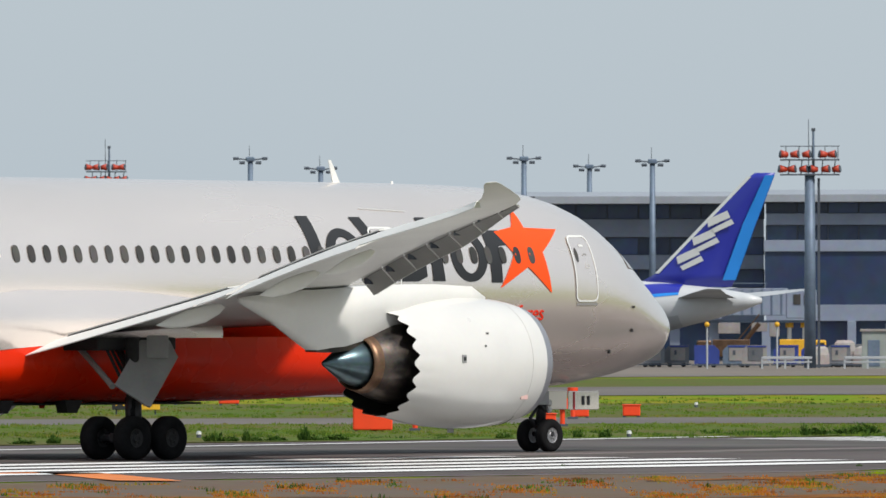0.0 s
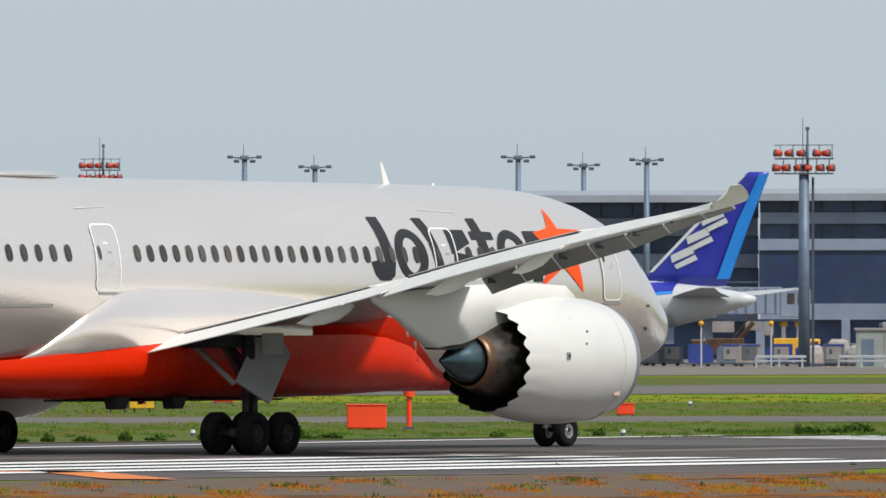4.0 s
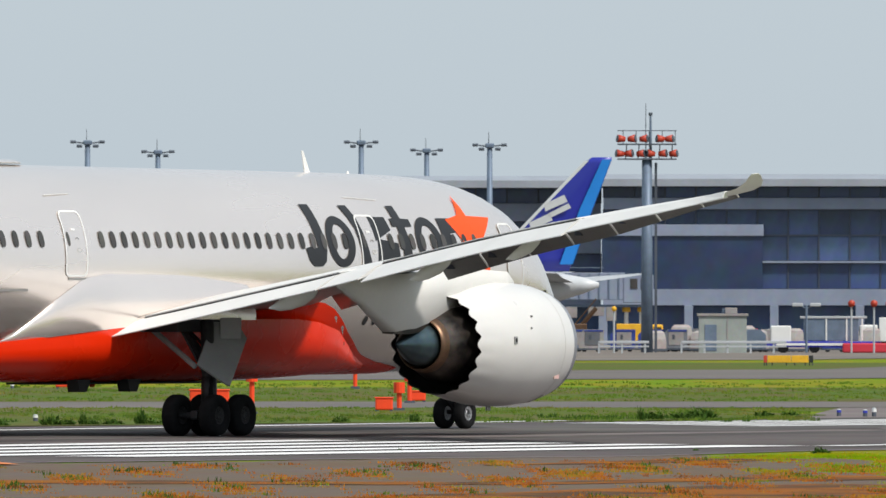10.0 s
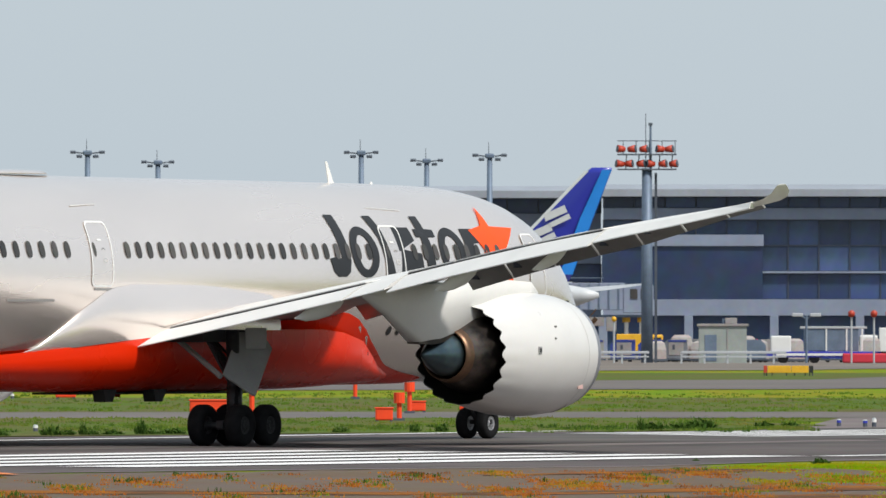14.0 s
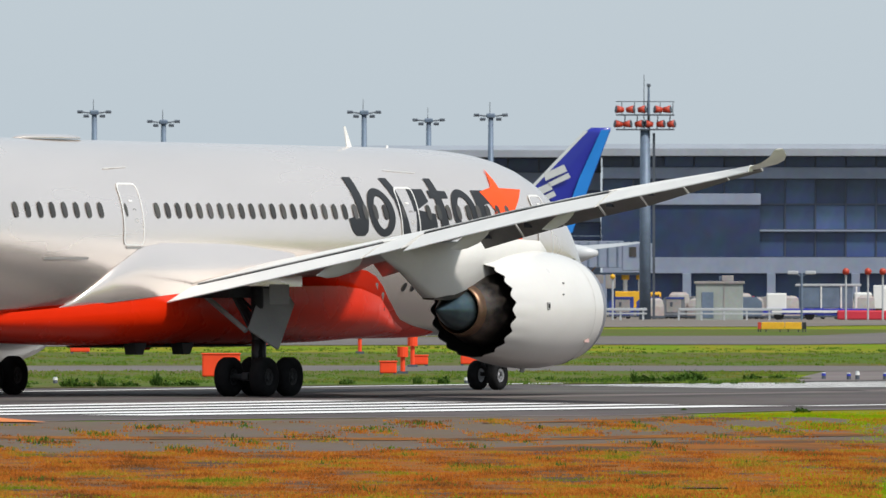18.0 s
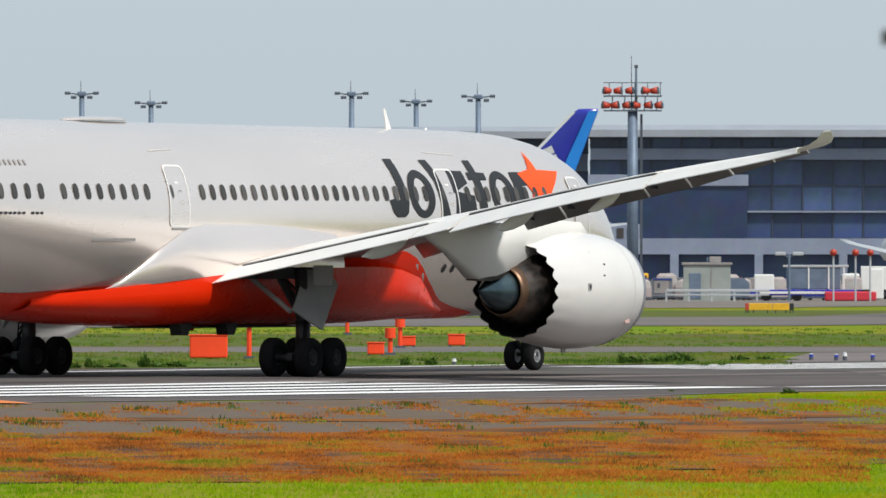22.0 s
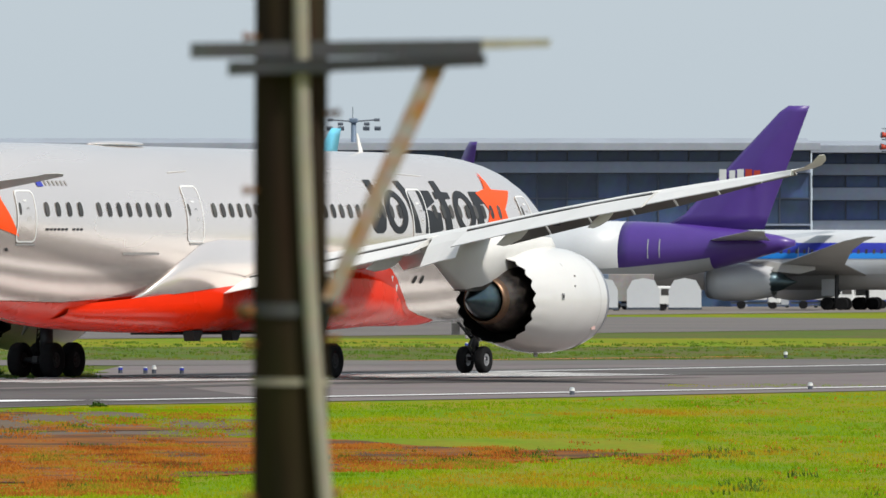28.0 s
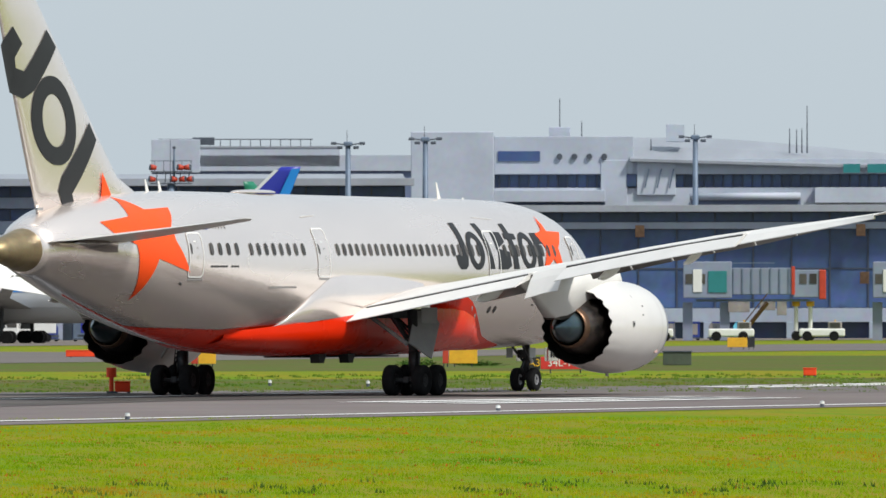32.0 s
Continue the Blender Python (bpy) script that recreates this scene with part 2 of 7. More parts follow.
# ---- ground: one sheet of grass, with pavements, markings and verges on it ----
GRASS = material("mown_grass", (0.115, 0.205, 0.008), 0.95, 0, 0.35, 0.05, 1.3, tint=(0.21, 0.19, 0.014), stretch=(5, 1, 1))
# extra blue in both far grass tones stands in for distance haze
FARGRASS = material("far_grass", (0.078, 0.124, 0.021), 0.95, 0, 0.4, 0.045, 0.9, tint=(0.108, 0.100, 0.036), stretch=(4, 1, 1))
DEADGRASS = material("dead_brown_grass", (0.235, 0.088, 0.020), 0.95, 0, 0.5, 0.16, 1.6, tint=(0.088, 0.052, 0.032), stretch=(1.6, 1, 1), edges=(0.43, 0.55))
VERGE = material("worn_grey_verge", (0.132, 0.106, 0.090), 0.95, 0, 0.3, 0.11, 1.6, tint=(0.135, 0.098, 0.068), stretch=(1.6, 1, 1))
ASPHALT = material("runway_asphalt", (0.160, 0.138, 0.134), 0.85, 0, 0.25, 0.07, 1.5, tint=(0.185, 0.160, 0.154), stretch=(1.5, 1, 1))
TAXIWAY = material("taxiway_asphalt", (0.165, 0.147, 0.137), 0.9, 0, 0.25, 0.05, 1.2, tint=(0.135, 0.125, 0.12))
APRON = material("apron_concrete", (0.205, 0.178, 0.155), 0.9, 0, 0.2, 0.04, 0.8, tint=(0.165, 0.148, 0.132))
RUBBER = material("tyre_rubber_marks", (0.065, 0.06, 0.058), 0.8, 0, 0.4, 0.12, 2.5, tint=(0.12, 0.11, 0.105), stretch=(0.5, 1, 1))
MARKWHITE = material("runway_white_paint", (0.84, 0.83, 0.81), 0.7, 0, 0.12, 0.5, 3.0)
MARKORANGE = material("orange_line_paint", (0.72, 0.20, 0.03), 0.7, 0, 0.25, 0.5, 3.0)

RUN = radians(59.83)
RUN_O = Vector((-2.11, 438.62, 0))
RUN_U = Vector((math.cos(RUN), math.sin(RUN), 0))
RUN_V = Vector((math.sin(RUN), -math.cos(RUN), 0))


def rw(u, v, z=0.0):
    """Runway frame: u along the take-off run, v towards the viewer."""
    return RUN_O + RUN_U * u + RUN_V * v + Vector((0, 0, z))


def quad_sheet(name, rows, mat, label, kind="structure", category="", lift=0.0, parent=None):
    """A strip between pairs of near and far points."""
    bm = bmesh.new()
    vs = []
    for a, b in rows:
        r = []
        for k in range(5):
            p = Vector(a).lerp(Vector(b), k / 4)
            r.append(bm.verts.new((p.x, p.y, apron_z(math.hypot(p.x, p.y)) + lift)))
        vs.append(r)
    for r, q in zip(vs, vs[1:]):
        for k in range(4):
            bm.faces.new((r[k], r[k + 1], q[k + 1], q[k]))
    bmesh.ops.recalc_face_normals(bm, faces=bm.faces)
    for f in bm.faces:
        if f.normal.z < 0:
            f.normal_flip()
    ob = part(name, bm, mat, parent)
    return tagged(ob, label, category or name.replace("_", " "), kind=kind) if parent is None else ob


# the grass sheet, sloping a little beyond 700 m
bm = bmesh.new()
xs = [-2600, -900, -400, -150, -60, -25, 0, 25, 50, 75, 100, 150, 250, 500, 1000, 2600]
ys = [-120, 60, 150, 200, 250, 300, 350, 400, 450, 520, 600, 700, 760, 820, 900, 1000, 1150, 1300, 1500, 1800, 2400, 3400, 4600]
gv = [[bm.verts.new((x, y, min(0, apron_z(math.hypot(x, y))) if y < 2000 else -1.7)) for x in xs] for y in ys]
for a, b in zip(gv, gv[1:]):
    for i in range(len(xs) - 1):
        bm.faces.new((a[i], a[i + 1], b[i + 1], b[i]))
tagged(part("ground", bm, GRASS), "mown green airfield grass with yellowed patches", "ground", kind="structure")

AZ = [-3.0, -1.7, 0.0, 1.4, 2.12, 2.2, 3.9, 6.4, 8.3, 10.5]


def band(name, near, far, mat, label, lift, az0=-3.0, az1=10.5, wobble=0.0, seed=1, kind="structure"):
    """A strip of ground between two distances, given along the bearings AZ."""
    rng = random.Random(seed)
    rows, n = [], int((az1 - az0) / 0.1)
    j0 = j1 = 0.0
    for i in range(n + 1):
        az = az0 + (az1 - az0) * i / n
        j0, j1 = 0.7 * j0 + rng.uniform(-1, 1) * wobble, 0.7 * j1 + rng.uniform(-1, 1) * wobble
        a, b = float(np.interp(az, AZ, near)) + j0, float(np.interp(az, AZ, far)) + j1
        if b - a < 0.6:
            b = a + 0.6
        rows.append((bearing(az, a), bearing(az, b)))
    return quad_sheet(name, rows, mat, label, kind, lift=lift)


band("far_grass", [520] * 10, [960] * 10, FARGRASS, "far green grass strip between taxiways", 0.01)
band("taxiway_1", [528, 530, 533, 534, 535, 535, 536, 540, 560, 570], [556, 558, 562, 563, 563, 563, 560, 580, 612, 630], TAXIWAY, "grey asphalt taxiway beside the runway", 0.03)
band("taxiway_2", [672, 682, 705, 716, 718, 722, 780, 905, 1065, 1150], [745, 758, 800, 830, 840, 850, 1130, 1020, 1272, 1400], TAXIWAY, "distant grey taxiway", 0.03)
band("apron", [860, 900, 960, 1000, 1015, 1030, 1156, 1345, 1435, 1500], [2300] * 10, APRON, "pale concrete apron", 0.04)

# runway: its far edge drops behind the grass island, its near edge runs with the edge line
rows = []
for i in range(0, 71):
    az = -3.2 + 0.2 * i
    far = float(np.interp(az, [-3.2, -1.7, 0, 1.4, 2.05, 2.2, 3.9, 6.4, 8.3, 11], [438, 451, 468, 478, 484, 536, 538, 545, 565, 600]))
    near = float(np.interp(az, [-3.2, -1.1, 0.0, 1.4, 2.0, 3.7, 5.2, 6.9, 8.7, 11], [350, 363, 370, 378, 390, 408, 432, 461, 495, 540]))
    rows.append((bearing(az, near), bearing(az, far)))
quad_sheet("runway", rows, ASPHALT, "grey asphalt runway with worn white markings", lift=0.02)
band("island_grass", [449, 452, 469, 479, 500, 500, 500, 500, 500, 500], [527, 529, 532, 533, 504, 500.2, 500.2, 500, 500, 500], FARGRASS, "weedy grass island between runway and taxiway", 0.035, -3.0, 2.14, 0.5, 4)

# older, darker asphalt towards the runway's end
WORN = material("old_dark_asphalt", (0.088, 0.077, 0.076), 0.85, 0, 0.25, 0.07, 1.5, tint=(0.116, 0.101, 0.098), stretch=(1.5, 1, 1))
quad_sheet("old_asphalt", [(Vector(a).lerp(Vector(b), 0.02), Vector(a).lerp(Vector(b), 0.98 - 0.9 * max(0, i - 24) / 6)) for i, (a, b) in enumerate(rows[:31])], WORN, "older dark asphalt at the runway's end", lift=0.025)

# rubber-darkened lane under the wheels
quad_sheet("rubber_lane", [(rw(u, 9 + 2 * math.sin(u * 0.11)), rw(u, -7 + 1.5 * math.sin(u * 0.07))) for u in range(-70, 130, 5)], RUBBER, "dark rubber streaks on the runway", lift=0.034)
quad_sheet("rubber_lane", [(rw(u, 16 + math.sin(u * 0.2)), rw(u, 12.5 + math.sin(u * 0.13))) for u in range(-60, 60, 5)], RUBBER, "dark rubber streaks on the runway", lift=0.030)


def stripe(u0, u1, v0, v1, width, mat=MARKWHITE, name="runway_stripe", lift=0.045, n=24, seed=3):
    rng = random.Random(seed)
    rows = []
    for i in range(n + 1):
        q = i / n
        u, v = u0 + (u1 - u0) * q, v0 + (v1 - v0) * q
        w = width * (1 - 0.08 * rng.random())
        rows.append((rw(u, v + w / 2), rw(u, v - w / 2)))
    quad_sheet(name, rows, mat, "worn white painted runway stripe", lift=lift, category="runway marking", parent=MARKS)


MARKS = tagged(new("runway_markings"), "worn white painted stripes on the runway", "runway marking", kind="structure")
# side line along the near edge
stripe(-24, 180, 33.6, 41.0, 1.0, n=90)
# threshold bars, near group and far group
for k in range(5):
    v = 31.0 - 4.3 * k
    stripe(-56 - 7.6 * k, -24 + 1.5 * k, v - 1.2, v + 0.9, 2.1 if k else 2.6, seed=k)
for k in range(5):
    v = 7.4 - 2.3 * k
    stripe(26 + 1.5 * k, 64 + 2.0 * k, v - 3.2, v + 1.5, 1.25, seed=20 + k)
stripe(-60, 40, -6.5, -10.0, 0.9, seed=31, n=50)
# touchdown bars further along
for k in range(3):
    stripe(88 + 2.5 * k, 116 + 3.0 * k, 22.6 - 3.2 * k, 24.0 - 3.2 * k, 1.7, seed=40 + k)
for k in range(2):
    stripe(168 + 4 * k, 200 + 4 * k, 0.8 - 3.0 * k, -0.2 - 3.0 * k, 1.6, seed=50 + k)
stripe(62, 150, -2.0, -4.5, 0.9, seed=60, n=40)
stripe(-78, -57, 18, 24.7, 2.2, MARKORANGE, "orange_stripe", seed=70)
stripe(-57, -71, 24.7, 35.7, 2.0, MARKORANGE, "orange_stripe", seed=71)
stripe(120, 148, -30, -27, 0.8, MARKORANGE, "orange_stripe", seed=72)
quad_sheet("wet_patch", [(rw(u, 14 + 0.4 * math.sin(u)), rw(u, 11.8 + 0.5 * math.sin(u * 1.7))) for u in range(-30, 20, 3)], ASPHALT, "patched asphalt strip", lift=0.039)

# verge on the viewer's side: worn pavement, then dead grass, then green again
AZ = [-3.0, -1.1, 0.0, 1.0, 1.6, 2.1, 3.0, 3.6, 4.3, 10.5]
band("worn_verge", [285, 292, 297, 300, 312, 318, 326, 300, 300, 300], [349, 362, 369, 376.5, 382, 376, 345, 301, 301, 301], VERGE, "worn grey verge with sparse weeds", 0.012, -3.0, 2.9, 1.2, 5)
band("dead_grass", [236, 239, 242, 247, 254, 258, 268, 279, 290, 300], [296, 299, 304, 313, 322, 326, 318, 301, 293, 300.5], DEADGRASS, "dead orange-brown grass strip", 0.02, -3.0, 4.6, 1.0, 6)
band("dead_grass", [352, 352, 352, 360, 366, 371, 380, 390, 395, 400], [352.5, 353, 353, 363, 373, 374, 380.5, 390.5, 395.5, 400.5], DEADGRASS, "dead orange-brown grass patch", 0.024, 0.8, 2.0, 0.4, 7)
band("dead_grass", [326, 326, 325, 324, 330, 332, 334, 360, 365, 365], [330, 331, 329, 328, 336, 341, 336, 360.5, 365.5, 365.5], DEADGRASS, "dead orange-brown grass patch", 0.024, -3.0, 2.8, 0.6, 8)


def grass_stuff(name, mat, label, areas, height, seed, blades=5, wide=0.014, furrow=0.0):
    """Fine upright blades over stretches of (bearing, distance), denser far off as the eye sees them; one object."""
    rng = np.random.default_rng(seed)
    out = []
    for az0, az1, d0, d1, n, k in areas:
        az = rng.uniform(az0, az1, n)
        d = 1.0 / rng.uniform(1 / d1, 1 / d0, n)
        a = np.radians(az)
        c = np.sin(a * 900 + d * 0.21) + np.sin(a * 411 - d * 0.13) + rng.uniform(-1.2, 1.2, n) + furrow * np.sin(d * 1.45 + 2.2 * np.sin(a * 70) + 1.3 * np.sin(a * 163))
        edge = np.interp(az, [-3.2, -1.1, 0.0, 1.4, 2.0, 3.7, 5.2, 6.9, 8.7, 11], [350, 363, 370, 378, 390, 408, 432, 461, 495, 540])
        keep = (c > k) & ~((edge - 7 < d) & (d < 445))
        a, d, c = a[keep], d[keep], c[keep]
        z = -0.0013 * np.maximum(0, d - 700)
        p = np.repeat(np.stack([d * np.sin(a), d * np.cos(a), z], 1), blades, 0)
        h = np.repeat(height * (0.5 + 0.7 * rng.random(len(a)) ** 2 + 0.1 * np.maximum(0, c)), blades) * rng.uniform(0.55, 1.0, len(p))
        m = len(p)
        p[:, 0] += rng.uniform(-0.16, 0.16, m)
        p[:, 1] += rng.uniform(-0.5, 0.5, m)
        w = rng.uniform(0.6, 1.4, m) * wide * np.maximum(1.0, p[:, 1] / 300)
        lean = rng.uniform(-0.5, 0.5, m) * h
        tri = np.stack([p + np.stack([-w, 0 * w, 0 * w - 0.02], 1), p + np.stack([w, 0 * w, 0 * w - 0.02], 1), p + np.stack([lean, rng.uniform(-0.5, 0.5, m) * h, h], 1)], 1)
        out.append(tri.reshape(-1, 3))
    v = np.concatenate(out)
    me = bpy.data.meshes.new(name)
    me.from_pydata(v.tolist(), [], np.arange(len(v)).reshape(-1, 3).tolist())
    me.materials.append(mat)
    return tagged(new(name, me), label, "grass", kind="stuff")


def blade_material(name, stops, patch=0.05):
    m = bpy.data.materials.new(name)
    m.use_nodes = True
    n, l = m.node_tree.nodes, m.node_tree.links
    b = n["Principled BSDF"]
    b.inputs["Roughness"].default_value, b.inputs["Specular IOR Level"].default_value = 0.9, 0.04
    geo, ramp, noise_t, add, tc = n.new("ShaderNodeNewGeometry"), n.new("ShaderNodeValToRGB"), n.new("ShaderNodeTexNoise"), n.new("ShaderNodeMath"), n.new("ShaderNodeTexCoord")
    noise_t.inputs["Scale"].default_value, noise_t.inputs["Detail"].default_value = patch, 4
    add.operation = "MULTIPLY_ADD"
    add.inputs[1].default_value, add.inputs[2].default_value = 0.3, 0.0
    mp = n.new("ShaderNodeMapping")
    mp.inputs["Scale"].default_value = (4, 1, 1)
    l.new(tc.outputs["Object"], mp.inputs["Vector"])
    l.new(mp.outputs["Vector"], noise_t.inputs["Vector"])
    l.new(geo.outputs["Random Per Island"], add.inputs[0])
    half = n.new("ShaderNodeMath")
    half.operation = "MULTIPLY_ADD"
    half.inputs[1].default_value = 2.3
    l.new(noise_t.outputs["Fac"], half.inputs[0])
    l.new(add.outputs[0], half.inputs[2])
    sub = n.new("ShaderNodeMath")
    sub.operation = "SUBTRACT"
    sub.inputs[1].default_value = 0.70
    l.new(half.outputs[0], sub.inputs[0])
    l.new(sub.outputs[0], ramp.inputs["Fac"])
    els = ramp.color_ramp.elements
    while len(els) < len(stops):
        els.new(0.5)
    for e, (p, c) in zip(els, stops):
        e.position, e.color = p, (*c, 1)
    l.new(ramp.outputs["Color"], b.inputs["Base Color"])
    return m


BLADE_GREEN = blade_material("green_blades", [(0.0, (0.08, 0.17, 0.004)), (0.35, (0.16, 0.275, 0.005)), (0.65, (0.235, 0.31, 0.006)), (0.85, (0.32, 0.27, 0.009)), (1.0, (0.36, 0.20, 0.014))])
BLADE_DRY = blade_material("dry_blades", [(0.0, (0.08, 0.045, 0.024)), (0.25, (0.20, 0.075, 0.018)), (0.55, (0.42, 0.12, 0.018)), (0.8, (0.36, 0.19, 0.026)), (1.0, (0.15, 0.19, 0.012))], 0.12)
BLADE_WEED = blade_material("weed_blades", [(0.0, (0.022, 0.05, 0.012)), (0.5, (0.045, 0.095, 0.018)), (1.0, (0.10, 0.15, 0.02))])
grass_stuff("green_grass", BLADE_GREEN, "bright green mown grass with yellowed patches",
            [(-2.6, 2.4, 205, 247, 9000, -1.6), (2.0, 9.4, 205, 290, 30000, -1.7), (4.4, 9.4, 290, 455, 20000, -1.7), (2.3, 4.6, 318, 405, 6500, -1.5), (1.66, 2.6, 372, 388, 2600, -0.9), (1.8, 2.7, 345, 374, 2600, 0.5), (-2.6, 2.2, 250, 365, 2600, 1.7)], 0.075, 11)
grass_stuff("dry_grass", BLADE_DRY, "dead orange-brown grass blades",
            [(-2.6, 2.4, 241, 304, 62000, -0.7), (2.2, 3.3, 268, 308, 7500, -0.7), (3.1, 3.8, 272, 303, 3200, -0.2), (3.6, 4.5, 278, 298, 2200, 0.7), (-2.6, 2.6, 300, 368, 26000, 1.5), (0.8, 2.9, 330, 378, 4200, 0.5), (4.0, 9.0, 240, 420, 2600, 1.0)], 0.07, 12, 5, 0.022, 1.0)
grass_stuff("verge_weeds", BLADE_WEED, "dark green weeds along the pavement edges",
            [(-2.8, 2.1, 472, 500, 1500, 0.4), (-2.6, 2.0, 345, 360, 90, 0.8), (-2.6, 2.3, 300, 374, 1500, 1.5), (-2.6, 2.6, 246, 300, 900, 1.5), (1.2, 2.0, 484, 492, 260, -0.5), (3.0, 9.0, 280, 300, 420, 0.6), (4.5, 9.0, 240, 262, 320, 0.9)], 0.13, 13, 8, 0.02)
# island blade colours carry a little added blue as haze
grass_stuff("island_blades", blade_material("island_green_blades", [(0.0, (0.05, 0.10, 0.016)), (0.4, (0.09, 0.16, 0.02)), (0.75, (0.135, 0.185, 0.026)), (1.0, (0.18, 0.155, 0.04))]), "yellow-green grass of the island", [(-2.8, 2.08, 478, 532, 7000, -0.8), (-2.8, 9.0, 566, 640, 7000, -0.3), (-2.8, 9.0, 640, 690, 3000, 0.0)], 0.12, 14, 5, 0.02)


def weed_tuft(m, label, r, h, seed):
    """A ragged tuft of upright stalks and narrow leaves."""
    rng = np.random.default_rng(seed)
    t = thing("weed_tuft", m, label, "weed", "weeds on the airfield")
    for k in range(3):
        a, q = 2 * math.pi * rng.random(), r * rng.random() ** 0.5
        part("stem", rod(bmesh.new(), (0.6 * q * math.cos(a), 0.6 * q * math.sin(a), 0), (q * math.cos(a), q * math.sin(a), h * rng.uniform(0.6, 1.0)), 0.018, 0.006, 5), BLADE_WEED, t)
    verts, faces = [], []
    for k in range(int(160 + 420 * r)):
        a, q = 2 * math.pi * rng.random(), r * rng.random() ** 0.55
        top = h * (1 - 0.55 * (q / r) ** 2) * (0.7 + 0.3 * math.sin(2.3 * a + seed)) * rng.random() ** 0.45
        base = np.array([q * math.cos(a), q * math.sin(a), 0.75 * top * rng.random()])
        tip = base + np.array([rng.normal() * 0.3 * r, rng.normal() * 0.3 * r, 0.14 * h + 0.25 * h * rng.random()])
        w = np.array([rng.normal(), rng.normal(), 0.3 * rng.normal()]) * min(0.022, 0.1 * r)
        mid = (base + tip) / 2
        i = len(verts)
        verts += [tuple(base), tuple(mid + w), tuple(tip), tuple(mid - w)]
        faces.append((i, i + 1, i + 2, i + 3))
    me = bpy.data.meshes.new("foliage")
    me.from_pydata(verts, [], faces)
    me.materials.append(BLADE_WEED)
    new("foliage", me).parent = t
    return t


for k, (az, d, r, h) in enumerate([
    (-0.881, 463.2, 0.3, 0.5), (-0.821, 463.8, 0.3, 0.3), (-0.752, 464.5, 0.14, 0.55), (-0.717, 464.8, 0.2, 0.25), (-0.637, 465.6, 0.3, 0.28), (-0.529, 466.7, 0.18, 0.68),
    (-0.487, 467.1, 0.2, 0.25), (-0.43, 467.7, 0.25, 0.25), (-0.391, 468.1, 0.3, 0.3), (0.249, 473.8, 0.25, 0.3), (0.537, 475.8, 0.16, 0.42), (0.641, 476.6, 0.2, 0.4),
    (1.418, 482.5, 0.14, 0.55), (1.469, 484.0, 0.3, 0.4), (1.577, 487.2, 0.3, 0.36), (1.646, 489.2, 0.55, 0.55), (1.895, 496.4, 0.3, 0.3), (1.998, 499.5, 0.3, 0.25),
    (-1.62, 455.8, 0.3, 0.3), (-1.5, 457.0, 0.2, 0.45), (-1.36, 458.4, 0.35, 0.3), (-1.2, 460.0, 0.2, 0.5), (-1.08, 461.2, 0.3, 0.3),
]):
    p = bearing(az, d, apron_z(d))
    weed_tuft(pose(p.x, p.y, p.z, 0, 0, 40 * k), "dark green weeds at the edge of the grass island", r, h, 100 + k)
for k, (az, d, r, h) in enumerate([(2.10, 384, 0.2, 0.24), (0.48, 392, 0.07, 0.09), (1.62, 391, 0.08, 0.10), (7.62, 800, 1.4, 0.6), (6.8, 790, 1.0, 0.6), (7.05, 790, 1.1, 0.45)]):
    p = bearing(az, d, apron_z(d))
    weed_tuft(pose(p.x, p.y, p.z, 0, 0, 40 * k), "dark green weeds on the grass", r, h, 140 + k)

# ---- the main jet: x forward, y to port, z up, origin on the ground between the main wheels ----
HULL = [  # x, top, bottom, half width
    (28.22, 3.74, 3.60, 0.05), (28.10, 3.98, 3.28, 0.36), (27.82, 4.24, 2.95, 0.66), (27.10, 4.70, 2.60, 1.12), (26.28, 5.25, 2.39, 1.50), (25.40, 5.82, 2.22, 1.90),
    (24.36, 6.48, 2.08, 2.31), (23.20, 7.08, 1.94, 2.60), (21.6, 7.50, 1.86, 2.78), (19.6, 7.70, 1.80, 2.87), (17.0, 7.77, 1.75, 2.895),
    (12.0, 7.81, 1.74, 2.885), (6.0, 7.84, 1.74, 2.885), (0.0, 7.87, 1.74, 2.885), (-6.0, 7.91, 1.75, 2.885), (-9.2, 7.93, 1.86, 2.88),
    (-12.3, 7.94, 2.12, 2.83), (-15.5, 7.90, 2.59, 2.71), (-18.8, 7.76, 3.23, 2.46), (-22.0, 7.46, 3.98, 2.0), (-24.3, 6.98, 4.55, 1.42), (-25.5, 6.50, 4.80, 0.92)]
_hx = np.array([h[0] for h in HULL][::-1])
_hv = np.array([h[1:] for h in HULL][::-1])
_hs = np.gradient(_hv, _hx, axis=0)


def hull(x):
    """Mid height, half height and half width of the body at x, eased between the stations."""
    x = max(_hx[0], min(_hx[-1], x))
    i = min(len(_hx) - 2, max(0, int(np.searchsorted(_hx, x)) - 1))
    d = _hx[i + 1] - _hx[i]
    q = (x - _hx[i]) / d
    v = (1 + 2 * q) * (1 - q) ** 2 * _hv[i] + q * (1 - q) ** 2 * d * _hs[i] + q * q * (3 - 2 * q) * _hv[i + 1] + q * q * (q - 1) * d * _hs[i + 1]
    top, bot, ry = (float(k) for k in v)
    return (top + bot) / 2, (top - bot) / 2, max(0.02, ry)


def skin(x, z, off=0.012):
    """A point on the starboard flank at the height z."""
    zc, h, ry = hull(x)
    s = max(-0.985, min(0.985, (z - zc) / h))
    a = math.asin(s)
    return Vector((x, -(ry + off) * math.cos(a), zc + (h + off) * math.sin(a)))


def skin_angle(x, a, off=0.012):
    zc, h, ry = hull(x)
    return Vector((x, -(ry + off) * math.cos(a), zc + (h + off) * math.sin(a)))


